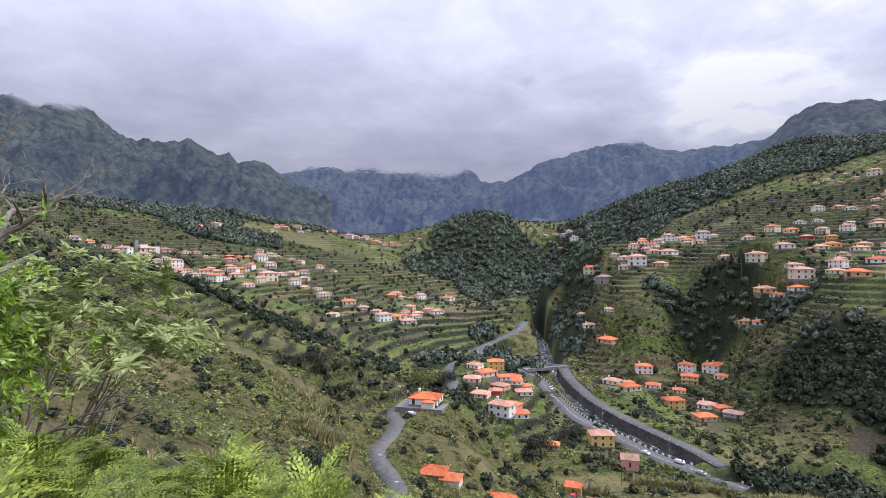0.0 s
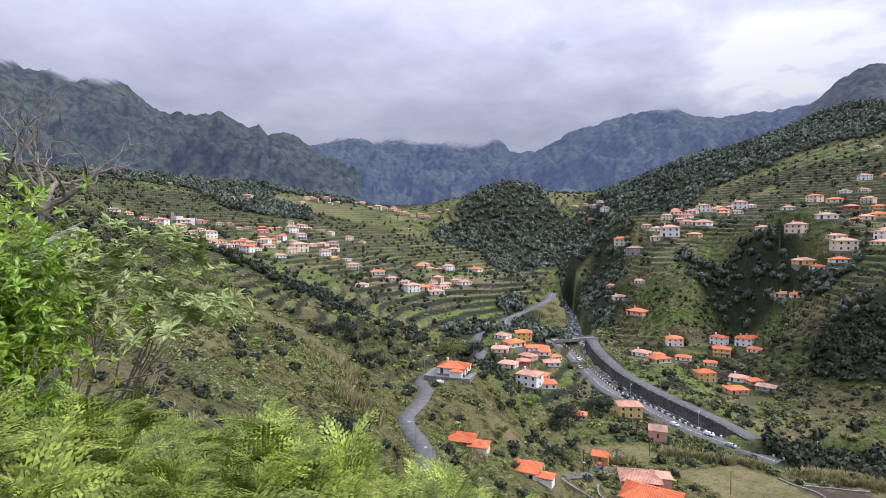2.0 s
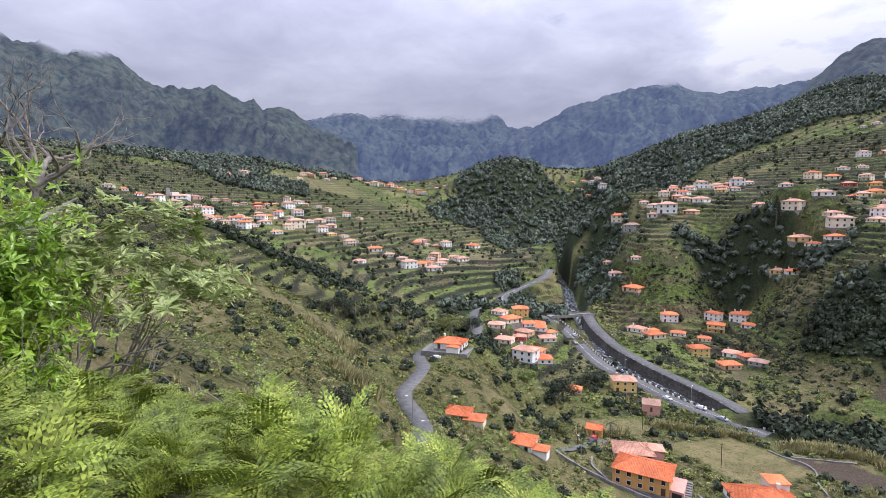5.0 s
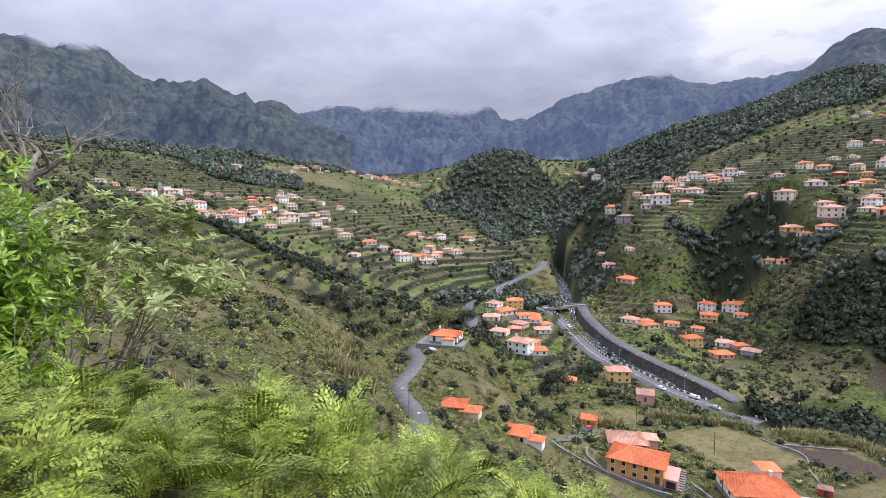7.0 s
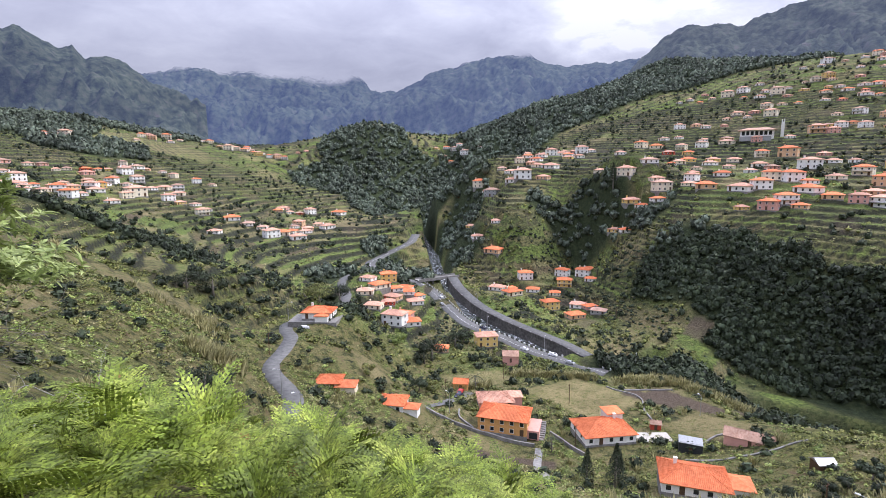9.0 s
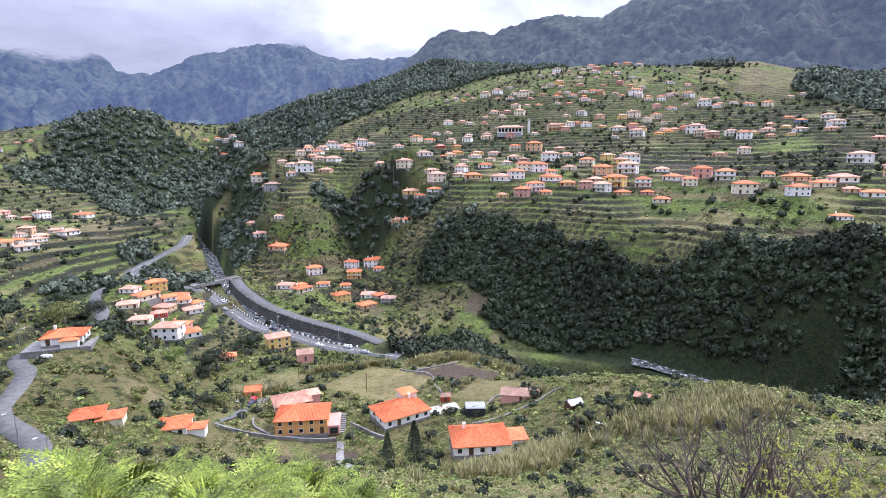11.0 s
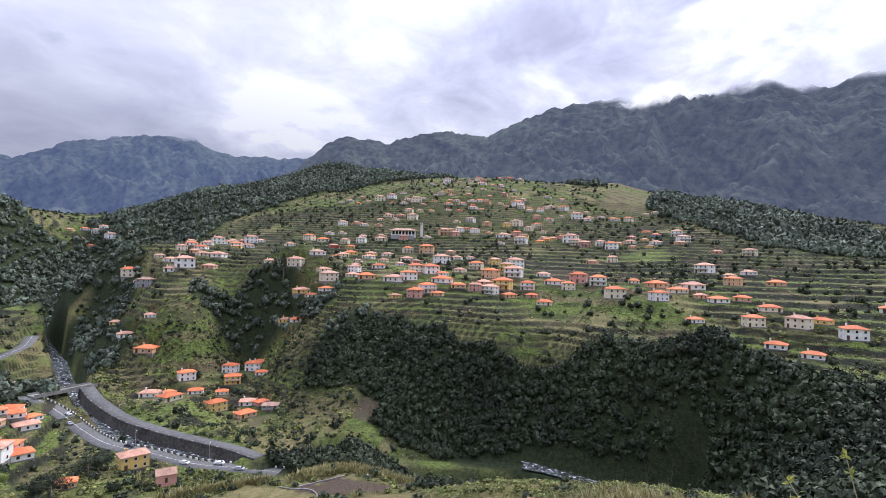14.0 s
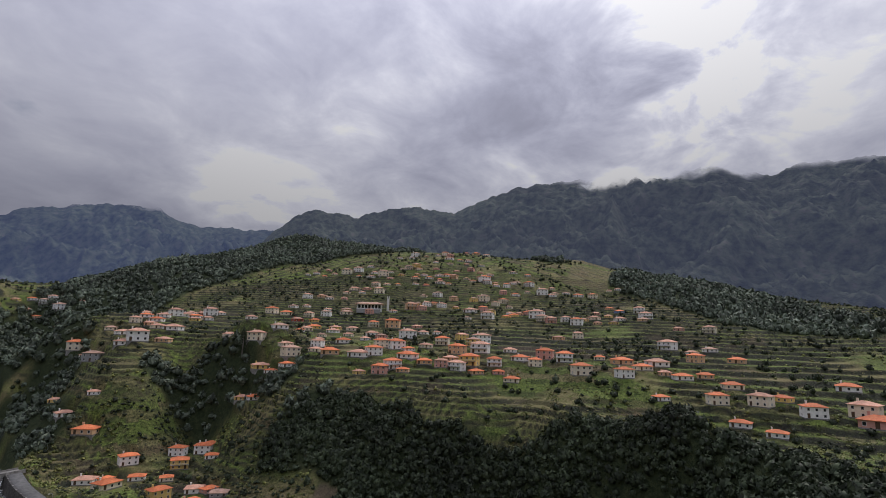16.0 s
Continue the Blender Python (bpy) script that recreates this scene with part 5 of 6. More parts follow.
# ---- cars, lamps, posts ----
def car(mat, at, turn, label, van=False):
    e = new("car")
    s = Shape()
    prof = [(-2.1, 0.35), (-2.1, 0.85), (-1.3, 0.98), (-0.75, 1.42), (0.9, 1.45), (1.75, 1.0), (2.1, 0.9), (2.1, 0.35)]
    if van:
        prof = [(-2.3, 0.35), (-2.3, 1.0), (-1.7, 1.2), (-1.2, 1.85), (2.2, 1.9), (2.3, 1.7), (2.3, 0.9), (2.3, 0.35)]
    ring = [[(x, sg * (0.86 if z < 1.1 else 0.72), z) for x, z in prof] for sg in (-1, 1)]
    s.poly(ring[0])
    s.poly(ring[1][::-1])
    k = len(prof)
    for i in range(k):
        s.poly([ring[0][i], ring[1][i], ring[1][(i + 1) % k], ring[0][(i + 1) % k]])
    part("body", s.mesh("body", mat), e)
    for sg in (-1, 1):
        g = Shape()
        y = sg * 0.80
        g.poly([(-0.95, y, 1.05), (1.35, y, 1.05), (0.8, sg * 0.75, 1.36), (-0.62, sg * 0.75, 1.36)][::sg])
        part("side_window", g.mesh("side_window", GLASS), e)
    for a, b in (((-1.28, 1.02), (-0.8, 1.39)), ((1.7, 1.04), (0.95, 1.42))):
        g = Shape()
        g.poly([(a[0] - 0.02, -0.72, a[1]), (a[0] - 0.02, 0.72, a[1]), (b[0] - 0.02, 0.64, b[1]), (b[0] - 0.02, -0.64, b[1])])
        part("windscreen", g.mesh("windscreen", GLASS), e)
    for x in (-1.35, 1.35):
        for y in (-0.8, 0.8):
            w = Shape()
            w.tube([(x, y - 0.1, 0.32), (x, y + 0.1, 0.32)], [0.32, 0.32], 12)
            o = part("wheel", w.mesh("tyre", DARKMETAL), e)
            w = Shape()
            w.tube([(x, y - 0.12, 0.32), (x, y + 0.12, 0.32)], [0.18, 0.18], 10)
            part("rim", w.mesh("rim", METAL), o)
    raised(e, *at, turn)
    return tagged(e, label, "car")


def gloss(name, c):
    return material(name, [tuple(v * 0.9 for v in c), c], 1.0, 0.25, 0, spec=0.6)


CAR_W, CAR_R, CAR_B, CAR_S = gloss("white_car_paint", (0.75, 0.75, 0.76)), gloss("red_car_paint", (0.45, 0.03, 0.03)), gloss("dark_car_paint", (0.03, 0.035, 0.06)), gloss("silver_car_paint", (0.4, 0.41, 0.43))


def cars():
    def up(x, y, d=0.2):
        return (x, y, on_ground(x, y) + d)
    car(CAR_B, up(36.2, 174.5, 0.3), 50, "dark blue car parked on the driveway")
    car(CAR_R, up(37.6, 178.3, 0.3), 60, "red car parked behind the dark one")
    car(CAR_W, up(88.5, 257.5, 0.25), 125, "white van driving on the river wall road", True)
    for i, (k, m) in enumerate(((0.62, CAR_W), (0.655, CAR_S), (0.80, CAR_B), (0.90, CAR_W), (0.935, CAR_W), (0.965, CAR_S))):
        j = int(k * (len(MAIN_S) - 2))
        n = sides(MAIN_S)[j]
        x, y = MAIN_S[j, :2] + n * (1.8 if i % 2 else -1.8)
        car(m, (x, y, MAIN_S[j, 2] + 0.2), math.degrees(math.atan2(n[0], -n[1])) + 90 + 90, ("white", "silver", "dark")[(CAR_W, CAR_S, CAR_B).index(m)] + " car on the valley road")
    car(CAR_W, (-19.5, 197.2, on_ground(-19.5, 197.2) + 0.2), 10, "white car parked beside the lane")
    car(CAR_S, (24, 372, on_ground(24, 372) + 0.2), 40, "silver car at the road junction")


cars()


def street_lamp(x, y, turn, h=8.0):
    e = new("street_lamp")
    s = Shape()
    s.tube([(0, 0, -1.0), (0, 0, h * 0.6), (0, 0, h)], [0.11, 0.09, 0.06], 8)
    part("pole", s.mesh("pole", METAL), e)
    s = Shape()
    s.tube([(0, 0, h - 0.1), (0.5, 0, h + 0.25), (1.5, 0, h + 0.35)], [0.05, 0.045, 0.04], 6)
    part("arm", s.mesh("arm", METAL), e)
    s = Shape()
    s.box(1.3, -0.16, h + 0.26, 2.05, 0.16, h + 0.42, 0.04)
    part("lamp_head", s.mesh("lamp_head", FRAME_W), e)
    raised(e, x, y, on_ground(x, y), turn)
    return tagged(e, "grey metal street lamp on a slim pole", "street lamp", "street lamps")


for lx, ly, lt in ((-13, 117, 200), (-19.5, 134, 180), (91, 232, 60), (121, 200, 60), (69, 258, 60), (115.6, 149.5, 90), (76.4, 59.7, 120), (-27, 214, 0), (22, 350, 30), (74, 300, 200), (30, 160, 120), (56, 312, 30)):
    street_lamp(lx, ly, lt, 7.0)


def wooden_post(x, y, h):
    s = Shape()
    s.tube([(0, 0, -0.8), (0.03, 0.02, h * 0.5), (0, 0, h)], [0.13, 0.12, 0.1], 7)
    e = new("utility_pole")
    part("pole", s.mesh("pole", WOOD), e)
    s = Shape()
    s.box(-0.6, -0.05, h - 0.5, 0.6, 0.05, h - 0.38)
    part("crossbar", s.mesh("crossbar", WOOD), e)
    raised(e, x, y, on_ground(x, y), 20)
    tagged(e, "dark wooden utility pole", "utility pole", "utility poles")


for px_, py_ in ((-17, 113), (64, 136), (31, 172), (76, 168), (-28, 170), (80, 70), (145, 262), (112, 300), (60, 198)):
    wooden_post(px_, py_, 7.5)


# ---- single trees ----
def tree(x, y, h, rad, mat, seed, label, kind="broad"):
    r = random.Random(seed)
    e = new("tree")
    z = on_ground(x, y)
    s = Shape()
    top = (r.uniform(-0.3, 0.3), r.uniform(-0.3, 0.3), h * 0.8)
    s.tube([(0, 0, -0.6), (0.1, 0, h * 0.3), top], [rad * 0.09 + 0.08, rad * 0.07 + 0.05, 0.04], 8)
    limbs = []
    for i in range(9):
        a, b = r.uniform(0, 6.28), r.uniform(0.3, 0.75) * h
        k = rad * (r.uniform(0.5, 0.85) if kind == "broad" else 0.75 * (1.05 - b / h))
        q = (math.cos(a) * k, math.sin(a) * k, b + (0.25 * k if kind == "broad" else 0.05 * k))
        s.tube([(0, 0, b * 0.85), (q[0] * 0.5, q[1] * 0.5, (b * 0.85 + q[2]) * 0.5 + 0.1), q], [0.07, 0.05, 0.02], 5)
        limbs.append(q)
    part("trunk", s.mesh("trunk", BARK, True), e)
    rs = np.random.RandomState(seed)
    n = 2600
    if kind == "broad":
        heart = np.array(limbs + [(0, 0, h * 0.82)])
        c = heart[rs.randint(0, len(heart), n)]
        d = rs.normal(size=(n, 3))
        d /= np.linalg.norm(d, axis=1)[:, None]
        p = c + d * (rad * 0.46 * rs.uniform(0.25, 1, n) ** 0.4)[:, None] * (1, 1, 0.75)
        p[:, 2] = np.maximum(p[:, 2], h * 0.22)
    elif kind == "palm":
        n = 0
    else:
        u = rs.uniform(0.12, 1, n) ** 0.8
        lay = np.floor(u * 13) / 13 + rs.uniform(0, 0.035, n)
        a = np.floor(rs.uniform(0, 9, n)) * 0.7 + lay * 9 + rs.normal(size=n) * 0.22
        k = rad * (1.06 - lay) * rs.uniform(0.1, 1, n) ** 0.6
        p = np.stack([np.cos(a) * k, np.sin(a) * k, lay * h - k * 0.12 + 0.25 * rs.normal(size=n)], 1)
        d = rs.normal(size=(n, 3))
        d /= np.linalg.norm(d, axis=1)[:, None]
    if n:
        a = np.cross(d, rs.normal(size=d.shape))
        a /= np.linalg.norm(a, axis=1)[:, None]
        b = np.cross(d, a)
        sz = (rs.uniform(0.5, 1.2, n) * (0.10 + rad * 0.035))[:, None]
        V = np.stack([p - a * sz, p + b * sz * 0.45, p + a * sz * 1.1, p - b * sz * 0.45], 1).reshape(-1, 3)
        F = (np.arange(n)[:, None] * 4 + np.arange(4)).tolist()
        part("crown", mesh_from("crown", V, F, mat), e)
    else:
        s = Shape()
        for i in range(16):
            a, t = i * 2.4, r.uniform(0.1, 0.9)
            pts = [(math.cos(a) * rad * k, math.sin(a) * rad * k, h * 0.8 + rad * (t * k * 1.1 - 0.95 * k * k)) for k in (0, 0.3, 0.6, 0.85, 1.0)]
            for j in range(4):
                p0, p1 = Vector(pts[j]), Vector(pts[j + 1])
                sd = Vector((-math.sin(a), math.cos(a), 0)) * rad * 0.16
                for m in range(3):
                    f0 = p0.lerp(p1, m / 3)
                    for sg in (-1, 1):
                        s.poly([f0, f0.lerp(p1, 0.25), f0 + sd * sg * (1 - 0.2 * j) + (p1 - p0) * 0.5 + Vector((0, 0, -0.08 * rad))])
        part("crown", s.mesh("crown", mat), e)
    raised(e, x, y, z, r.uniform(0, 360))
    return tagged(e, label, "palm" if kind == "palm" else "tree")


tree(-20, 70, 8.0, 3.3, LEAF_DARK, 1, "small dark pine with a rounded crown on the slope")
tree(33, 218, 11, 6.5, LEAF_DARK, 2, "large dark evergreen tree with a dense crown")
tree(29, 214, 7, 4.5, LEAF_DARK, 3, "dark evergreen tree beside the large one")
tree(60.5, 106, 12, 3.4, LEAF_DARK, 4, "dark conifer with layered branches beside the houses", "conifer")
tree(56, 112, 9, 2.6, LEAF_DARK, 5, "dark young conifer beside the white house", "conifer")
tree(63, 109, 9.5, 2.8, LEAF_DARK, 6, "dark conifer with layered branches", "conifer")
tree(193, 363, 22, 6.0, LEAF_DARK, 7, "tall dark layered conifer among the village houses", "conifer")
tree(45.2, 186, 6.5, 3.2, LEAF_DARK, 8, "palm tree at the edge of a vegetable plot", "palm")
tree(55.8, 134.5, 5.5, 2.6, LEAF_DARK, 9, "small palm beside the garden path", "palm")
tree(18, 222, 5, 4.2, LEAF_LIGHT, 10, "yellow-green leafy tree below the river houses")
tree(22, 176, 4.5, 3.2, LEAF_DARK, 11, "dark bush-like tree beside the driveway")
tree(27, 178, 4.5, 3.0, LEAF_MID, 12, "green rounded tree beside the driveway")
tree(-53, 205, 9, 5.5, LEAF_DARK, 13, "dark spreading cypress on the slope")
tree(-60, 198, 7, 5.0, LEAF_DARK, 14, "dark spreading tree on the slope")
tree(-46, 196, 5, 3.4, LEAF_DARK, 15, "low dark evergreen on the slope")
tree(-16, 238, 8, 7, LEAF_MID, 16, "broad bright green banana and loquat thicket")
tree(-7, 246, 9, 6, LEAF_DARK, 17, "dark green tree on the steep bank")
tree(48, 240, 8, 4.5, LEAF_DARK, 18, "dark evergreen tree near the valley road")
tree(53, 244, 8, 4.0, LEAF_DARK, 19, "dark evergreen tree near the valley road")
tree(4, 170, 4, 2.6, LEAF_MID, 20, "green rounded tree by the small house")
for ox, oy, orr in ((84, 86, 1.7), (87, 83, 1.8), (81, 82, 1.5), (90, 88, 1.7), (95, 84, 2.3), (99, 82, 2.0), (86, 79, 1.4), (92, 79, 1.5), (103, 78, 1.9), (107, 84, 1.6), (78, 86, 1.5), (106, 72, 2.0)):
    tree(ox, oy, orr * 1.7, orr, LEAF_DARK, int(ox * 3 + oy), "round dark green fruit tree in the orchard")


# ---- woods, scrub and reeds, far and middle distance ----
def ico():
    bm = bmesh.new()
    bmesh.ops.create_icosphere(bm, subdivisions=1, radius=1.0)
    v = np.array([x.co[:] for x in bm.verts])
    f = np.array([[q.index for q in p.verts] for p in bm.faces])
    bm.free()
    return v, f


ICO_V, ICO_F = ico()


def crown_template(seed, leaves, core=True, squash=1.0, big=1.0):
    """A crown of radius 1 on its base: a lumpy heart and many loose leaf sprays round it. Triangles only."""
    r = np.random.RandomState(seed)
    vs, fs, n = [], [], 0
    lobes = r.normal(size=(6, 3))
    lobes /= np.linalg.norm(lobes, axis=1)[:, None]

    def radius(d):
        k = (d @ lobes.T).max(1)
        return 0.62 + 0.36 * k ** 3

    if core:
        d = ICO_V.copy()
        v = d * (radius(d) * 0.80 * r.uniform(0.75, 1.1, len(d)))[:, None]
        vs.append(v)
        fs.append(ICO_F)
        n += len(v)
    if leaves:
        d = r.normal(size=(leaves, 3))
        d[:, 2] = np.abs(d[:, 2]) - 0.35
        d /= np.linalg.norm(d, axis=1)[:, None]
        c = d * (radius(d) * r.uniform(0.70, 1.02, leaves))[:, None]
        nrm = d + r.normal(size=d.shape) * 0.55
        nrm /= np.linalg.norm(nrm, axis=1)[:, None]
        a = np.cross(nrm, r.normal(size=d.shape))
        a /= np.linalg.norm(a, axis=1)[:, None]
        b = np.cross(nrm, a)
        sz = r.uniform(0.14, 0.30, leaves)[:, None] * big
        q = np.stack([c - a * sz * 0.8, c + a * sz * 0.8 + nrm * sz * 0.3, c + b * sz * 1.5 - nrm * sz * 0.25], 1).reshape(-1, 3)
        i = np.arange(leaves) * 3 + n
        vs.append(q)
        fs.append(np.stack([i, i + 1, i + 2], 1))
    v = np.concatenate(vs)
    v[:, 2] = v[:, 2] * squash + 0.55 * squash
    return v, np.concatenate(fs)


def blade_template(seed, blades):
    r = np.random.RandomState(seed)
    a = r.uniform(0, 6.28, blades)
    root = np.stack([np.cos(a) * r.uniform(0, 0.6, blades), np.sin(a) * r.uniform(0, 0.6, blades), np.zeros(blades)], 1)
    lean = r.normal(size=(blades, 3)) * 0.22
    lean[:, 2] = r.uniform(0.75, 1.25, blades)
    side = np.stack([-np.sin(a), np.cos(a), a * 0], 1) * r.uniform(0.05, 0.1, blades)[:, None]
    mid = root + lean * 0.55
    tip = root + lean + np.stack([np.cos(a), np.sin(a), a * 0], 1) * 0.2
    v = np.stack([root - side * 0.5, root + side * 0.5, mid - side, mid + side, tip], 1).reshape(-1, 3)
    i = np.arange(blades) * 5
    f = np.concatenate([np.stack([i, i + 1, i + 3], 1), np.stack([i, i + 3, i + 2], 1), np.stack([i + 2, i + 3, i + 4], 1)])
    return v, f


def scatter(name, label, category, places, radii, templates, mat, seed, tall=(0.9, 1.3), sink=0.15):
    """Many plants that nobody could count, as one mesh."""
    r = np.random.RandomState(seed)
    z = height(places[:, 0], places[:, 1])
    V, F, n = [], [], 0
    pick = r.randint(0, len(templates), len(places))
    for k, (tv, tf) in enumerate(templates):
        idx = np.where(pick == k)[0]
        if not len(idx):
            continue
        an = r.uniform(0, 6.28, len(idx))
        c, s = np.cos(an)[:, None], np.sin(an)[:, None]
        R0 = radii[idx][:, None]
        st = r.uniform(*tall, len(idx))[:, None]
        x = (tv[None, :, 0] * c - tv[None, :, 1] * s) * R0 + places[idx, 0][:, None]
        y = (tv[None, :, 0] * s + tv[None, :, 1] * c) * R0 + places[idx, 1][:, None]
        zz = tv[None, :, 2] * R0 * st + z[idx][:, None] - sink * R0
        V.append(np.stack([x, y, zz], -1).reshape(-1, 3))
        F.append((tf[None] + (np.arange(len(idx)) * len(tv))[:, None, None] + n).reshape(-1, 3))
        n += len(idx) * len(tv)
    V, F = np.concatenate(V), np.concatenate(F).astype(np.int32)
    me = bpy.data.meshes.new(name)
    me.vertices.add(len(V))
    me.vertices.foreach_set("co", V.astype(np.float32).ravel())
    me.loops.add(F.size)
    me.loops.foreach_set("vertex_index", F.ravel())
    me.polygons.add(len(F))
    me.polygons.foreach_set("loop_start", np.arange(0, F.size, 3, dtype=np.int32))
    me.update(calc_edges=True)
    me.materials.append(mat)
    return tagged(new(name, me), label, category, kind="stuff")


def clear_of(x, y, roads=4.5, houses=True):
    ok = np.ones(len(x), bool)
    for line, half in ROADS:
        ok &= near_line(x, y, line)[0] > half + roads - 2
    ok &= near_line(x, y, RIVER)[0] > 8
    if houses:
        for hx, hy, w in PLACED + ESTATE_HOUSES:
            d = math.hypot(hx, hy)      # keep the side towards the valley open
            ok &= np.hypot(x - hx, y - hy) > w * 0.62 + 1.0
            ok &= np.hypot(x - hx * (d - 5) / d, y - hy * (d - 5) / d) > w * 0.5
    for (cx, cy), (hx, hy), turn, dr, so in FIELDS:
        c, s = math.cos(radians(turn)), math.sin(radians(turn))
        u, v = (x - cx) * c + (y - cy) * s, -(x - cx) * s + (y - cy) * c
        ok &= (np.abs(u) > hx + 0.8) | (np.abs(v) > hy + 0.8)
    return ok


def sow(n, r0, r1, seed, a0=-94, a1=52, power=2.0):
    r = np.random.RandomState(seed)
    rr = (r0 ** power + (r1 ** power - r0 ** power) * r.uniform(0, 1, n)) ** (1 / power)
    a = np.radians(r.uniform(a0, a1, n))
    return -np.sin(a) * rr, np.cos(a) * rr, r


ESTATE_HOUSES = [(44, 142, 15), (40, 152, 12), (73, 137, 16), (78, 104, 13), (-2, 176, 9), (16, 155, 9), (-17, 214, 14)]
TREES = [crown_template(100 + i, 58) for i in range(10)]
FAR_TREES = [crown_template(600 + i, 30, big=1.45) for i in range(10)]
TUFTS = [crown_template(500 + i, 32, False, 0.7) for i in range(8)]
FAR_TUFTS = [crown_template(700 + i, 15, False, 0.7, 1.4) for i in range(8)]
FAR_BUSHES = [crown_template(800 + i, 16, True, 0.8, 1.4) for i in range(6)]
BUSHES = [crown_template(200 + i, 44, True, 0.8) for i in range(6)]
LEAFY = [crown_template(300 + i, 64, True, 0.85, 1.2) for i in range(6)]
REEDS = [blade_template(400 + i, 26) for i in range(5)]


def patchy(r, x, y, seed):
    """Nought to one, alike among neighbours, so that kinds of plant grow in stands."""
    return 0.42 * r.uniform(0, 1, len(x)) + 0.58 * ramp01(fbm(x / 21, y / 21, 3, seed), -0.45, 0.45)


def plant_land():
    # woods
    x, y, r = sow(98000, 90, 1250, 1)
    m = woods_at(x, y)
    keep = (m > 0.5) & clear_of(x, y, 3)
    x, y = x[keep], y[keep]
    far = np.hypot(x, y)
    rad = (2.1 + 3.0 * r.uniform(0, 1, len(x)) ** 1.5) * np.where(far > 500, 1.35, 1.0)
    near = far < 330
    take = r.uniform(0, 1, len(x)) < np.where(far > 1000, 0.25, np.where(far > 500, 0.52, 1.0))
    a = near & take
    scatter("cliff_woodland", "dense dark evergreen trees on the steep river cliff", "woodland", np.stack([x[a], y[a]], 1), rad[a] * 0.8, TREES, LEAF_DARK, 2)
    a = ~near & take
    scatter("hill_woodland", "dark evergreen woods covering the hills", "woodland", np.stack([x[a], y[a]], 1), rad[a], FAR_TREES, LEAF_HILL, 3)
    # more trees on the cliff, which stands steeper than the plan shows
    x, y, r = sow(12000, 125, 330, 4, -92, -25)
    keep = (woods_at(x, y) > 0.6) & clear_of(x, y, 3)
    scatter("cliff_scrub", "dark green bushes clinging to the river cliff", "woodland", np.stack([x[keep], y[keep]], 1), r.uniform(1.4, 3.4, keep.sum()), FAR_TREES, LEAF_DARK, 5)
    # scattered trees and bushes among the terraces
    x, y, r = sow(30000, 180, 1050, 6)
    m = woods_at(x, y)
    g = fbm(x / 40, y / 40, 3, 91)
    keep = (m < 0.4) & (g > r.uniform(-0.6, 0.62, len(x))) & clear_of(x, y, 3)
    s = r.uniform(0, 1, len(x))
    a = keep & (s < 0.45)
    scatter("terrace_trees", "scattered dark fruit trees on the terraces", "trees", np.stack([x[a], y[a]], 1), r.uniform(1.3, 2.8, a.sum()), FAR_TREES, LEAF_DARK, 7)
    a = keep & (s >= 0.45)
    scatter("terrace_bushes", "low green bushes and vines along the terraces", "bushes", np.stack([x[a], y[a]], 1), r.uniform(0.8, 2.0, a.sum()), FAR_BUSHES, LEAF_MID, 8, (0.6, 1.0))
    # rough growth along the terrace walls
    x, y, r = sow(46000, 190, 820, 17)
    keep = (woods_at(x, y) < 0.4) & clear_of(x, y, 3)
    step, riser = terrace_steps(x, y, rough_height(x, y, np.hypot(x, y), 0 * x))
    keep &= (riser > 0.3) | (fbm(x / 25, y / 25, 3, 93) > 0.18)
    s = r.uniform(0, 1, len(x))
    for lo, hi, name, label, mat in ((0.0, 0.4, "terrace_dark_growth", "dark weeds and vines along the terrace walls", LEAF_DARK), (0.4, 0.8, "terrace_green_growth", "green vines and crops on the terraces", LEAF_MID),
                                     (0.8, 1.0, "terrace_dry_growth", "dry brown growth on the terraces", LEAF_REED)):
        a = keep & (s >= lo) & (s < hi)
        scatter(name, label, "scrub", np.stack([x[a], y[a]], 1), r.uniform(0.7, 2.0, a.sum()), FAR_TUFTS, mat, 18, (0.35, 0.8))
    # the slope below the eye and the valley floor
    x, y, r = sow(9500, 26, 260, 9, power=1.5)
    m = woods_at(x, y)
    g = fbm(x / 18, y / 18, 3, 95)
    keep = (m < 0.5) & (g > r.uniform(-0.7, 0.55, len(x))) & clear_of(x, y, 4) & (np.hypot(x, y) > 24)
    s = patchy(r, x, y, 131)
    far = np.hypot(x, y)
    size = r.uniform(0.5, 1.5, len(x)) * np.clip(far / 130, 0.55, 1.25)
    a = keep & (s < 0.5)
    scatter("slope_scrub", "mixed green scrub on the hillside", "scrub", np.stack([x[a], y[a]], 1), size[a], LEAFY, LEAF_MID, 10, (0.6, 1.1))
    a = keep & (s >= 0.5) & (s < 0.66)
    scatter("slope_dark_scrub", "dark green bushes on the hillside", "scrub", np.stack([x[a], y[a]], 1), size[a] * 1.4, LEAFY, LEAF_DARK, 11, (0.8, 1.3))
    a = keep & (s >= 0.66) & (s < 0.86)
    scatter("slope_light_scrub", "light green brambles and fern patches on the hillside", "scrub", np.stack([x[a], y[a]], 1), size[a] * 0.9, LEAFY, LEAF_LIGHT, 12, (0.4, 0.7))
    a = keep & (s >= 0.86)
    scatter("dry_scrub", "dry brown-green grass tufts on the hillside", "scrub", np.stack([x[a], y[a]], 1), size[a] * 1.3, REEDS, LEAF_REED, 13, (0.9, 1.3))
    # close-set low cover over all the open slopes
    x, y, r = sow(24000, 30, 330, 19, power=1.6)
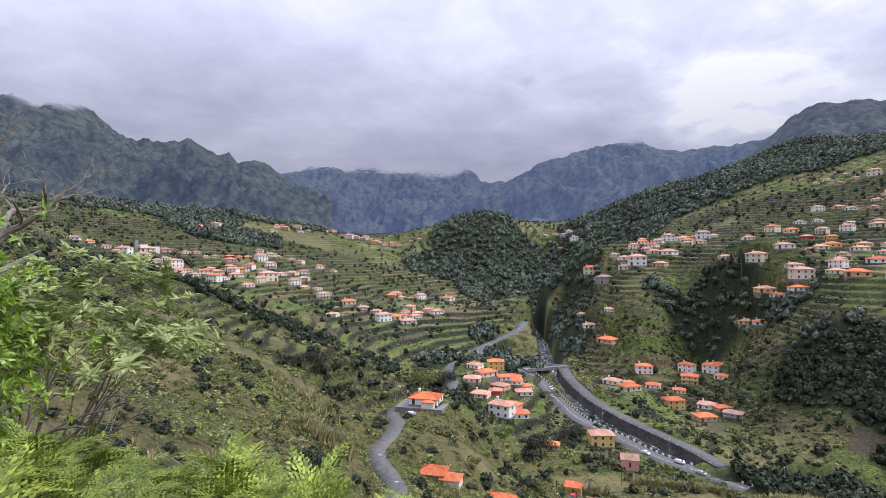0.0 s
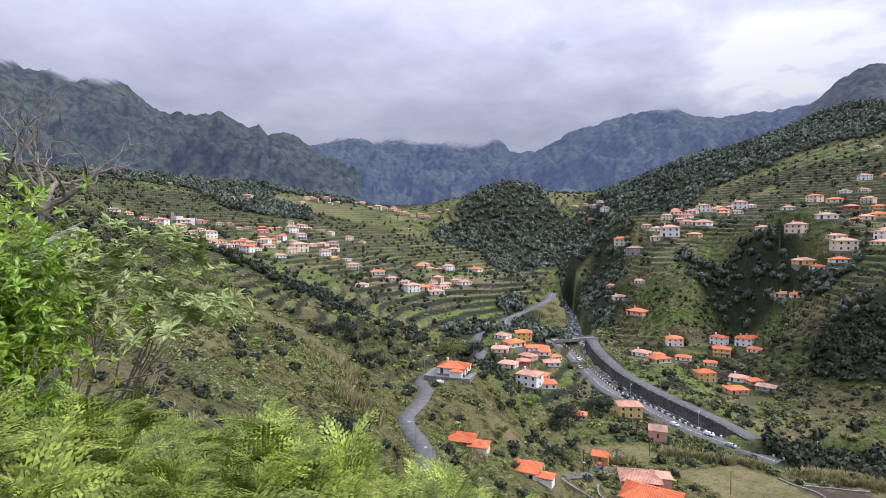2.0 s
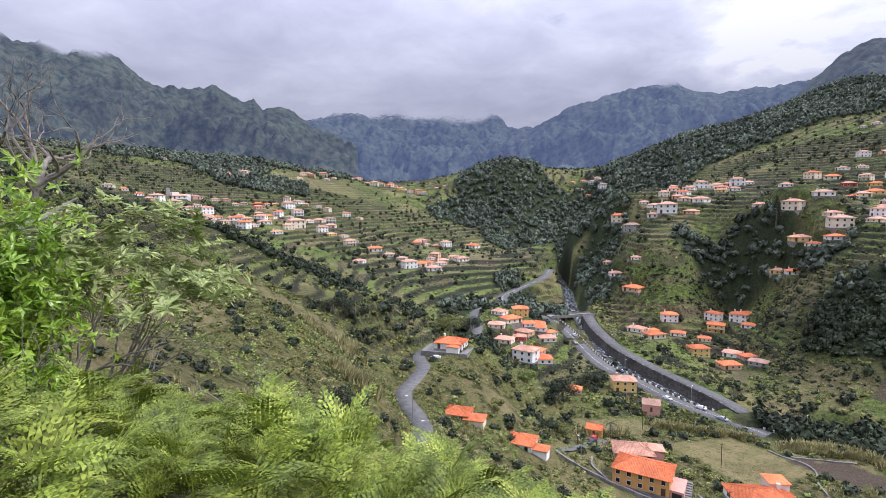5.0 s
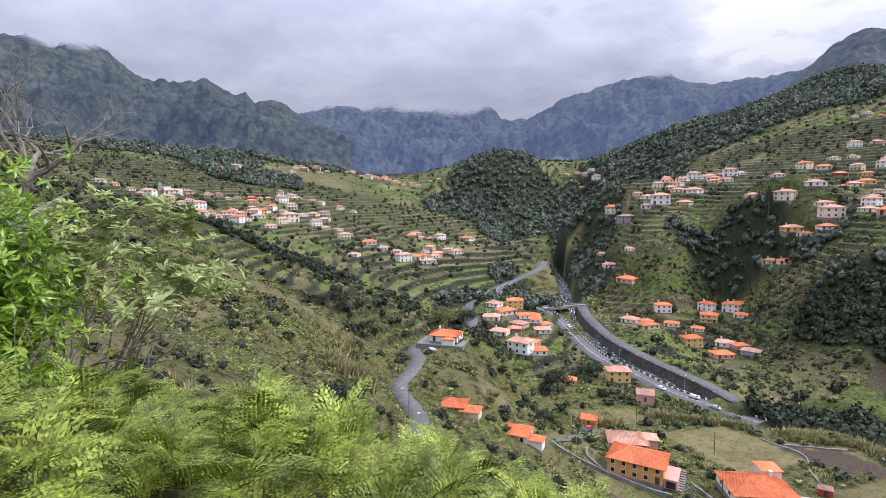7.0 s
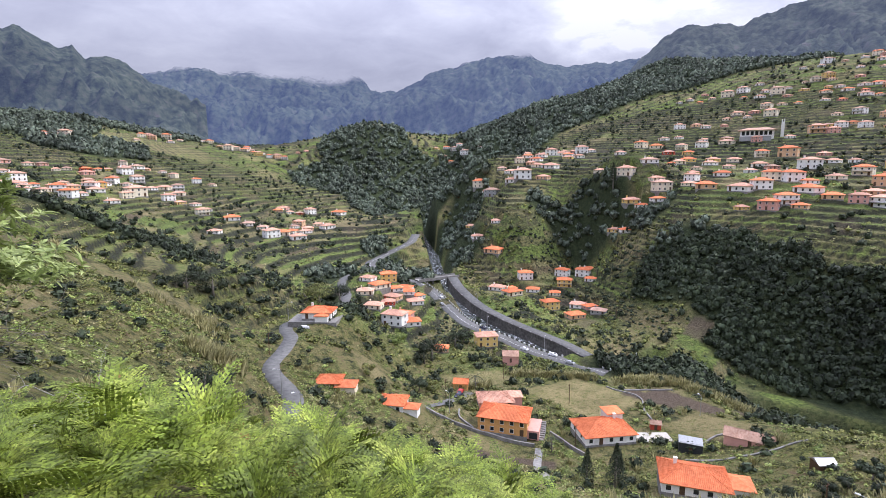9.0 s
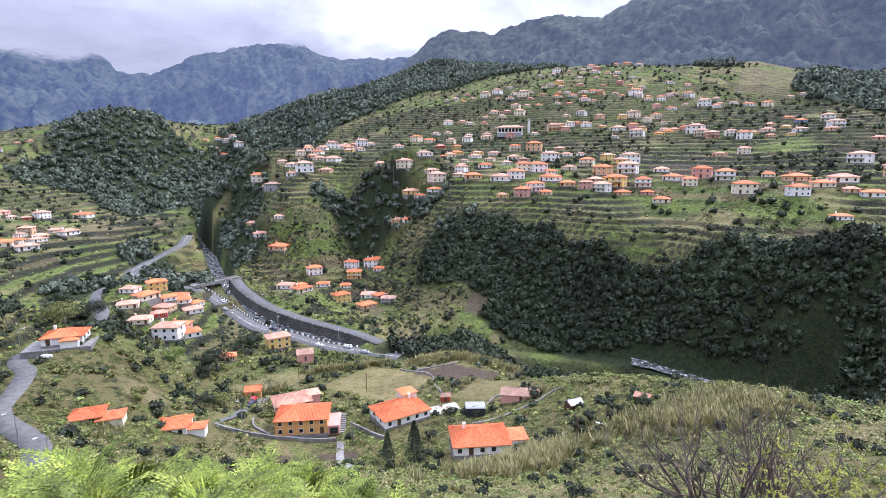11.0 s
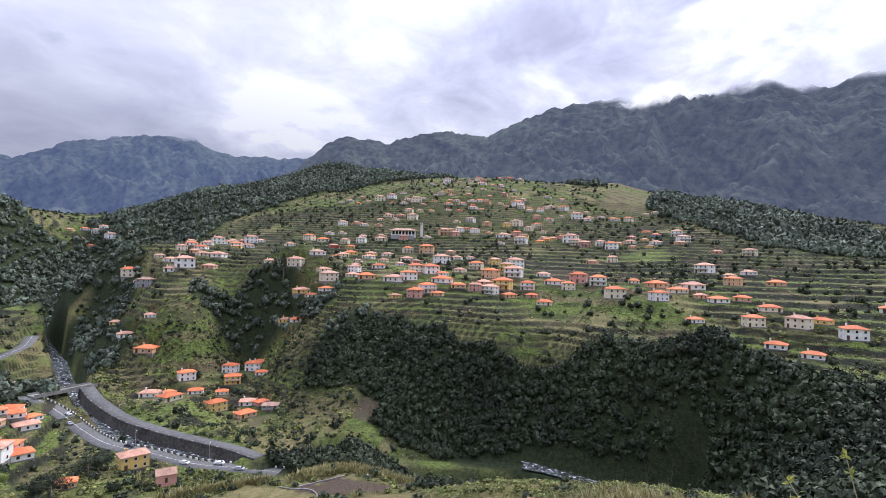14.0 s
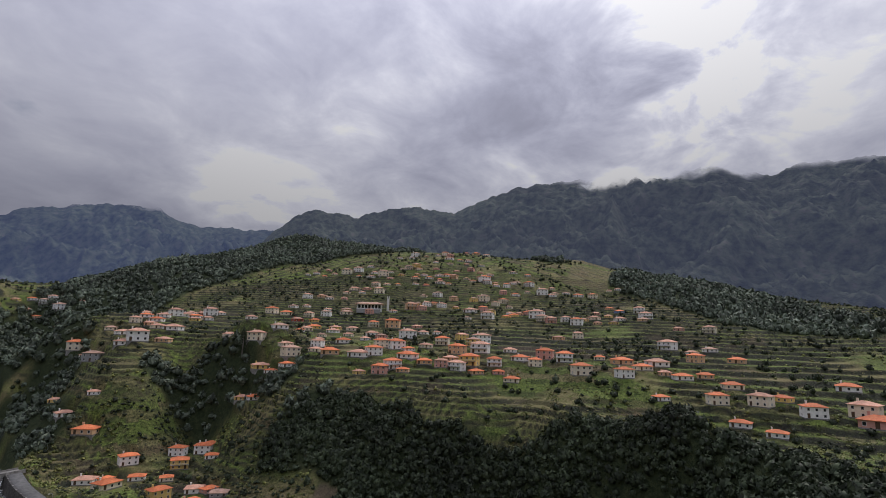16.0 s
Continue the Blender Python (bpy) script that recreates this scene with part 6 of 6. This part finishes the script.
    keep = (woods_at(x, y) < 0.6) & clear_of(x, y, 2.6) & (fbm(x / 14, y / 14, 3, 99) > r.uniform(-1.0, 0.45, len(x)))
    s = patchy(r, x, y, 133)
    size = r.uniform(0.5, 1.2, len(x)) * np.clip(np.hypot(x, y) / 130, 0.5, 1.3)
    for lo, hi, name, label, mat in ((0.0, 0.45, "low_green_cover", "low tangled green growth on the slopes", LEAF_MID), (0.45, 0.75, "low_light_cover", "low light green growth on the slopes", LEAF_LIGHT),
                                     (0.75, 1.0, "low_dry_cover", "low dry brownish growth on the slopes", LEAF_REED)):
        a = keep & (s >= lo) & (s < hi)
        scatter(name, label, "scrub", np.stack([x[a], y[a]], 1), size[a], TUFTS, mat, 20, (0.4, 0.9))
    # thick undergrowth on the nearer slopes
    x, y, r = sow(13000, 26, 165, 23, power=1.5)
    keep = clear_of(x, y, 2.6) & (fbm(x / 10, y / 10, 3, 89) > r.uniform(-1.2, 0.3, len(x)))
    s = patchy(r, x, y, 135)
    size = r.uniform(0.45, 1.0, len(x)) * np.clip(np.hypot(x, y) / 80, 0.5, 1.4)
    for lo, hi, name, label, mat in ((0.0, 0.5, "near_green_growth", "tangled green undergrowth on the hillside", LEAF_MID), (0.5, 0.84, "near_light_growth", "light green undergrowth on the hillside", LEAF_LIGHT),
                                     (0.84, 1.0, "near_dry_growth", "yellowish dry undergrowth on the hillside", LEAF_REED)):
        a = keep & (s >= lo) & (s < hi)
        scatter(name, label, "scrub", np.stack([x[a], y[a]], 1), size[a], TUFTS, mat, 24, (0.5, 1.0))
    # bushes and fruit trees between the plots of the far bank
    x, y, r = sow(5200, 225, 410, 71, -36, -9)
    keep = (woods_at(x, y) < 0.5) & clear_of(x, y, 2.6) & (fbm(x / 16, y / 16, 3, 137) > r.uniform(-0.7, 0.6, len(x)))
    s = patchy(r, x, y, 139)
    for lo, hi, name, label, mat in ((0.0, 0.5, "plot_trees", "dark fruit trees between the plots on the far bank", LEAF_DARK), (0.5, 1.01, "plot_bushes", "green bushes along the plots on the far bank", LEAF_MID)):
        a = keep & (s >= lo) & (s < hi)
        scatter(name, label, "bushes", np.stack([x[a], y[a]], 1), r.uniform(0.7, 1.9, a.sum()), FAR_BUSHES, mat, 72, (0.6, 1.1))
    # reeds in stands
    r = np.random.RandomState(14)
    P = []
    for line, half, n in (([(-92, 172), (-62, 165), (-46, 158)], 9, 800), ([(38, 185), (56, 196)], 3, 170), ([(112, 190), (128, 182), (150, 160)], 5, 380),
                          ([(66, 205), (88, 200), (100, 196)], 3, 160), ([(60, 78), (80, 74)], 9, 380), ([(95, 66), (112, 50)], 10, 420), ([(-36, 118), (-30, 128)], 4, 90)):
        for _ in range(n):
            k = r.randint(len(line) - 1)
            u = r.uniform()
            p, q = line[k], line[k + 1]
            P.append((p[0] + (q[0] - p[0]) * u + r.normal() * half * 0.5, p[1] + (q[1] - p[1]) * u + r.normal() * half * 0.5))
    P = np.array(P)
    P = P[clear_of(P[:, 0], P[:, 1], 3)]
    scatter("reed_bed", "tall pale dry reeds in thick stands", "reeds", P, r.uniform(1.5, 2.9, len(P)), REEDS, LEAF_REED, 15, (0.9, 1.2))


plant_land()


# ---- plants close to the eye ----
FERN = material("bracken_green", [(0.065, 0.095, 0.013), (0.19, 0.25, 0.032), (0.38, 0.42, 0.08)], 3.5, 0.55, 0.1, bump_scale=40, second=(1.1, 0.45, 1.35), island=0.55, translucent=0.2)
FERN_OLD = material("browned_bracken", [(0.16, 0.09, 0.03), (0.28, 0.17, 0.06)], 2, 0.8, 0.1, island=0.3, translucent=0.2)
GLOSSY = material("glossy_bright_leaves", [(0.11, 0.20, 0.02), (0.24, 0.38, 0.04), (0.42, 0.52, 0.07)], 2.5, 0.35, 0.1, bump_scale=60, island=0.35, translucent=0.3, spec=0.5)
SOFT = material("soft_grey_green_leaves", [(0.15, 0.20, 0.06), (0.30, 0.36, 0.12), (0.48, 0.52, 0.24)], 2.5, 0.6, 0.1, bump_scale=60, island=0.35, translucent=0.3)
YELLOWISH = material("yellow_green_leaves", [(0.17, 0.20, 0.03), (0.30, 0.32, 0.05), (0.42, 0.40, 0.09)], 2.5, 0.6, 0.1, island=0.35, translucent=0.3)
TWIG = material("purple_brown_twigs", [(0.05, 0.035, 0.03), (0.10, 0.075, 0.065), (0.17, 0.13, 0.11)], 12, 0.9, 0.2)
STRAW = material("straw_stems", [(0.28, 0.25, 0.12), (0.42, 0.38, 0.2)], 9, 0.8, 0.1)


def frond_template(seed):
    """A bracken frond about 1 long: stalk, paired side fronds, each with small leaflets."""
    r = np.random.RandomState(seed)
    tris = []
    bend = r.uniform(0.5, 1.1)
    twist = r.normal() * 0.15

    def spine(t):
        return np.array([0.72 * t + 0.12 * t * t * bend, twist * t * t, 0.62 * t - 0.55 * bend * t * t])

    for i in range(9):
        a, b = spine(i / 9), spine((i + 1) / 9)
        w = np.array([0, 0.008 * (1 - i / 10), 0])
        tris += [(a - w, b - w, b + w), (a - w, b + w, a + w)]
    n = 14
    for i in range(n):
        t = 0.16 + 0.83 * i / n
        o, d = spine(t), spine(min(1, t + 0.05)) - spine(t)
        d /= np.linalg.norm(d)
        length = (0.40 * (1 - (t - 0.16) / 0.85) ** 0.9 + 0.015) * r.uniform(0.8, 1.12)
        for sg in (-1, 1):
            out = np.array([0, sg, 0]) + d * r.uniform(0.25, 0.5) + np.array([0, 0, r.normal() * 0.14])
            out /= np.linalg.norm(out)
            m = max(2, int(length / 0.05))
            droop = r.uniform(0.15, 0.6)
            step = length / m
            for j in range(m):
                u = (j + 0.3) / m
                c = o + out * length * u - np.array([0, 0, droop * length * u * u * 0.6])
                s = (0.058 * (1 - u) + 0.014) * (0.6 + 0.9 * length) * r.uniform(0.6, 1.2)
                for k in (-1, 1):
                    tip = c + d * k * s + out * s * 0.5 + np.array([0, 0, -0.12 * s])
                    a, b = c - out * step * 0.40, c + out * step * 0.52
                    tris.append((a, b, tip) if k > 0 else (b, a, tip))
    v = np.array(tris).reshape(-1, 3)
    return v, np.arange(len(v)).reshape(-1, 3)


FRONDS = [frond_template(i) for i in range(7)]


def join_mesh(name, chunks, mat):
    V, F, n = [], [], 0
    for v, f in chunks:
        V.append(v)
        F.append(f + n)
        n += len(v)
    V, F = np.concatenate(V), np.concatenate(F).astype(np.int32)
    me = bpy.data.meshes.new(name)
    me.vertices.add(len(V))
    me.vertices.foreach_set("co", V.astype(np.float32).ravel())
    me.loops.add(F.size)
    me.loops.foreach_set("vertex_index", F.ravel())
    me.polygons.add(len(F))
    me.polygons.foreach_set("loop_start", np.arange(0, F.size, 3, dtype=np.int32))
    me.update(calc_edges=True)
    me.materials.append(mat)
    return me


def turned(v, yaw, pitch, size, at):
    c, s = math.cos(pitch), math.sin(pitch)
    v = np.stack([v[:, 0] * c - v[:, 2] * s, v[:, 1], v[:, 0] * s + v[:, 2] * c], 1)
    c, s = math.cos(yaw), math.sin(yaw)
    return np.stack([v[:, 0] * c - v[:, 1] * s, v[:, 0] * s + v[:, 1] * c, v[:, 2]], 1) * size + at


def ferns():
    r = np.random.RandomState(33)
    green, brown = [], []
    for i in range(760):
        az = r.uniform(-30, 54)
        rho = r.uniform(2.8, 8.8) if az > -16 else r.uniform(3.0, 7.2)
        x, y = -math.sin(radians(az)) * rho, math.cos(radians(az)) * rho
        z = on_ground(x, y)
        rise = 0.35 + 0.55 * r.uniform() + (0.34 if -18 < az < 26 else 0.1)
        for k in range(r.randint(2, 5)):
            v, f = FRONDS[r.randint(len(FRONDS))]
            size = r.uniform(0.28, 0.60)
            (brown if r.uniform() < 0.05 and rho > 4.6 else green).append((turned(v, r.uniform(0, 6.28), r.uniform(-0.5, 0.9), size, (x, y, z + rise - 0.1 + r.uniform(-0.15, 0.1))), f))
    tagged(new("fern_bank", join_mesh("fern_bank", green, FERN)), "thick bright green bracken ferns on the near bank", "ferns", kind="stuff")
    tagged(new("dead_ferns", join_mesh("dead_ferns", brown, FERN_OLD)), "browned bracken fronds among the green", "ferns", kind="stuff")


ferns()


def leaf(o, way, up, length, width):
    """A pointed leaf of four triangles, bent along its middle."""
    side = np.cross(way, up)
    side /= np.linalg.norm(side) + 1e-9
    up = np.cross(side, way)
    m = o + way * length * 0.5 - up * length * 0.03
    t = o + way * length - up * length * 0.16
    l, q = m + side * width / 2 + up * width * 0.18, m - side * width / 2 + up * width * 0.18
    return [(o, m, l), (o, q, m), (m, t, l), (m, q, t)]


def rosette(r, o, way, n, length, width, spread=1.0):
    tris = []
    way = way / (np.linalg.norm(way) + 1e-9)
    for i in range(n):
        d = r.normal(size=3)
        d -= way * (d @ way)
        d /= np.linalg.norm(d) + 1e-9
        d = d * spread + way * r.uniform(0.1, 0.9) + np.array([0, 0, -0.15])
        d /= np.linalg.norm(d)
        tris += leaf(np.array(o) + way * r.uniform(-0.05, 0.03), d, way + r.normal(size=3) * 0.2, length * r.uniform(0.6, 1.15), width * r.uniform(0.7, 1.1))
    return tris


def tri_mesh(name, tris, mat):
    v = np.array(tris).reshape(-1, 3)
    return join_mesh(name, [(v, np.arange(len(v)).reshape(-1, 3))], mat)


def grow(shape, r, o, way, length, radius, depth, tips, spread=0.55, kink=0.16, lift=0.1, forks=(2, 3)):
    """A branch that wanders, forks and ends in twigs; tips gathers its ends."""
    pts, radii, d = [np.array(o, float)], [radius], np.array(way, float) / np.linalg.norm(way)
    n = 4
    for i in range(n):
        d = d + r.normal(size=3) * kink + np.array([0, 0, lift * 0.3])
        d /= np.linalg.norm(d)
        pts.append(pts[-1] + d * length / n)
        radii.append(radius * (1 - 0.4 * (i + 1) / n))
    shape.tube(pts, radii, 6 if radius > 0.012 else 4)
    if depth == 0:
        tips.append((pts[-1], d))
        return
    for i in range(r.randint(forks[0], forks[1] + 1)):
        b = d + r.normal(size=3) * spread + np.array([0, 0, lift])
        grow(shape, r, pts[-1] if i < 2 else pts[2], b / np.linalg.norm(b), length * r.uniform(0.6, 0.9), radii[-1] * r.uniform(0.65, 0.9), depth - 1, tips, spread, kink, lift, forks)


def glossy_shrub():
    r = np.random.RandomState(41)
    e = tagged(new("shrub"), "dense shrub with glossy bright green leaves on the bank", "shrub")
    s, tips = Shape(), []
    for i in range(6):
        grow(s, r, (-4.30 + r.normal() * 0.06, 4.35 + r.normal() * 0.06, 97.4), (r.normal() * 0.16, r.normal() * 0.16, 1.0), 0.75, 0.03, 3, tips, 0.5)
    part("stem_clump", s.mesh("stem_clump", BARK), e)
    tris = []
    for p, d in tips:
        tris += rosette(r, p, d, 8, 0.12, 0.04)
    for i in range(700):
        c = np.array([-4.42, 4.42, 99.1]) + r.normal(size=3) * (0.26, 0.26, 0.55)
        tris += rosette(r, c, r.normal(size=3) * 0.6 + np.array([0.3, -0.3, 0.7]), 8, 0.12, 0.04)
    part("leaves", tri_mesh("leaves", tris, GLOSSY), e)


def grey_tree():
    r = np.random.RandomState(43)
    e = tagged(new("small_tree"), "spreading grey-barked small tree with sparse soft green leaves", "tree")
    s, tips = Shape(), []
    base = (-4.6, 5.3, 96.9)
    for goal in ((-4.3, 5.5, 99.8), (-3.9, 5.8, 99.6), (-3.6, 6.0, 99.4), (-4.5, 5.4, 99.7), (-3.6, 5.9, 99.1), (-4.0, 5.7, 99.4)):
        g = np.array(goal) - base
        L_ = np.linalg.norm(g)
        mid = np.array(base) + g * 0.45 + r.normal(size=3) * 0.08
        s.tube([base, mid], [0.026, 0.016], 7)
        for k in range(2):
            grow(s, r, mid, g + r.normal(size=3) * 0.5, L_ * 0.25, 0.014, 3, tips, 0.5, 0.16, 0.06)
    for goal in ((-2.9, 5.8, 98.9), (-3.2, 5.6, 98.7)):
        g = np.array(goal) - np.array((-4.2, 5.0, 98.2))
        grow(s, r, (-4.2, 5.0, 98.2), g, np.linalg.norm(g) * 0.55, 0.014, 3, tips, 0.5, 0.18, 0.03)
    s.tube([base, (-4.25, 5.1, 98.1), (-4.2, 5.0, 98.25)], [0.045, 0.03, 0.016], 6)
    part("trunk", s.mesh("trunk", BARK), e)
    tris = []
    for p, d in tips:
        if p[2] > 98.85:
            for _ in range(2):
                tris += rosette(r, p + r.normal(size=3) * (0.06, 0.06, 0.03), d + np.array([0, 0, 0.9]), r.randint(9, 14), 0.16, 0.052, 1.2)
    part("leaves", tri_mesh("leaves", tris, SOFT), e)


def bare_tree():
    r = np.random.RandomState(45)
    e = tagged(new("bare_tree"), "leafless tree with crooked pale grey branches", "tree")
    s, tips = Shape(), []
    base = np.array((-5.75, 5.75, 96.9))
    fork = np.array((-5.42, 5.88, 100.2))
    s.tube([base, (-5.6, 5.8, 98.6), fork], [0.07, 0.055, 0.04], 8)
    for goal in ((-5.2, 6.08, 100.6), (-5.35, 5.95, 100.9), (-5.6, 5.72, 100.8), (-5.5, 5.8, 101.0)):
        grow(s, r, fork, np.array(goal) - fork, 0.60, 0.05, 4, tips, 0.5, 0.2, 0.10)
    grow(s, r, (-5.2, 6.08, 100.6), (0.6, 0.45, 0.28), 0.5, 0.022, 3, tips, 0.5, 0.2, 0.1)
    part("trunk", s.mesh("trunk", BARK), e)
    s = Shape()
    s.tube([(-5.3, 5.5, 99.75), (-5.05, 5.65, 99.9), (-4.79, 5.77, 100.1)], [0.05, 0.04, 0.012], 7)
    part("broken_branch", s.mesh("broken_branch", PALE_BARK), e, label="broken pale dead branch")


def dead_twigs():
    r = np.random.RandomState(47)
    e = tagged(new("dead_bush"), "tangle of bare pale dead twigs above the ferns", "bush")
    tips = []
    for base, way in (((-2.3, 5.0, 97.3), (0.1, 0.1, 1)), ((-2.5, 5.0, 97.4), (-0.2, 0, 1)), ((-2.1, 5.2, 97.2), (0.3, 0, 0.8)), ((-2.9, 5.0, 97.6), (0, 0.1, 1)), ((-2.0, 5.4, 97.2), (0.2, 0.3, 0.7))):
        s = Shape()
        grow(s, r, base, way, 0.42, 0.010, 3, tips, 0.7, 0.25, 0.0)
        part("twig", s.mesh("twig", PALE_BARK), e)


def bramble_bush():
    r = np.random.RandomState(49)
    e = tagged(new("bare_shrub"), "large nearly bare purple-brown shrub with few yellow leaves", "shrub")
    s, tips = Shape(), []
    for i in range(20):
        b = (10.2 + r.normal() * 0.35, 4.4 + r.normal() * 0.5, 91.3)
        grow(s, r, b, (r.normal() * 0.32, r.normal() * 0.42, 1.0), 1.35, 0.075, 4, tips, 0.42, 0.10, 0.12)
    part("branchwork", s.mesh("branchwork", TWIG), e)
    tris = []
    for p, d in tips:
        if r.uniform() < 0.02:
            tris += rosette(r, p, d, 5, 0.07, 0.03)
    part("leaves", tri_mesh("leaves", tris, YELLOWISH), e)


def tall_stems():
    r = np.random.RandomState(51)
    for a, b in (((5.0, 0.42, 97.3), (4.91, 0.97, 98.33)), ((4.9, 1.05, 97.0), (4.77, 1.51, 97.98)), ((4.8, 1.35, 97.0), (4.62, 1.92, 97.66)), ((5.0, 0.30, 97.2), (4.97, 0.62, 98.62))):
        e = tagged(new("weed_stem"), "thin straw-coloured weed stem with a few yellow-green leaves", "weed", "weed stems")
        s = Shape()
        a, b = np.array(a), np.array(b)
        m = (a + b) / 2 + r.normal(size=3) * 0.03
        foot = np.array((a[0], a[1], on_ground(a[0], a[1]) - 0.05))
        s.tube([foot, a, m, b], [0.009, 0.008, 0.006, 0.003], 5)
        part("stem", s.mesh("stem", STRAW), e)
        tris = []
        for k in (0.55, 0.75, 0.9, 1.0):
            tris += rosette(r, a + (b - a) * k, r.normal(size=3) * 0.5 + np.array([0, 0, 0.5]), 4, 0.07, 0.03)
        part("leaves", tri_mesh("leaves", tris, YELLOWISH), e)


def yellow_bush():
    r = np.random.RandomState(53)
    e = tagged(new("shrub"), "leafy yellow-green shrub on the edge of the bank", "shrub")
    s, tips = Shape(), []
    for i in range(8):
        grow(s, r, (9.0 + r.normal() * 0.2, 1.3 + r.normal() * 0.25, 91.9), (r.normal() * 0.2, r.normal() * 0.3, 1.0), 1.5, 0.035, 3, tips, 0.3)
    part("stem_clump", s.mesh("stem_clump", BARK), e)
    tris = []
    for p, d in tips:
        for k in range(4):
            tris += rosette(r, p + r.normal(size=3) * 0.18, d, 7, 0.085, 0.035)
    part("leaves", tri_mesh("leaves", tris, YELLOWISH), e)


glossy_shrub()
grey_tree()
bare_tree()
dead_twigs()
bramble_bush()
tall_stems()
yellow_bush()


def bank_scrub():
    x, y, r = sow(2200, 8.5, 34, 61, power=1.4)
    g = fbm(x / 6, y / 6, 3, 97)
    keep = g > r.uniform(-0.8, 0.4, len(x))
    s = r.uniform(0, 1, len(x))
    size = r.uniform(0.25, 0.6, len(x)) * np.clip(np.hypot(x, y) / 16, 0.7, 1.5)
    a = keep & (s < 0.5)
    scatter("bank_scrub", "low green scrub on the steep near bank", "scrub", np.stack([x[a], y[a]], 1), size[a], LEAFY, LEAF_LIGHT, 62, (0.6, 1.1))
    a = keep & (s > 0.5) & (s < 0.8)
    scatter("bank_dark_scrub", "darker scrub on the steep near bank", "scrub", np.stack([x[a], y[a]], 1), size[a], LEAFY, LEAF_MID, 63, (0.7, 1.2))
    a = keep & (s > 0.8)
    scatter("bank_grass", "dry grass tufts on the steep near bank", "grass", np.stack([x[a], y[a]], 1), size[a] * 1.2, REEDS, LEAF_REED, 64, (0.9, 1.3))


bank_scrub()
boulders()
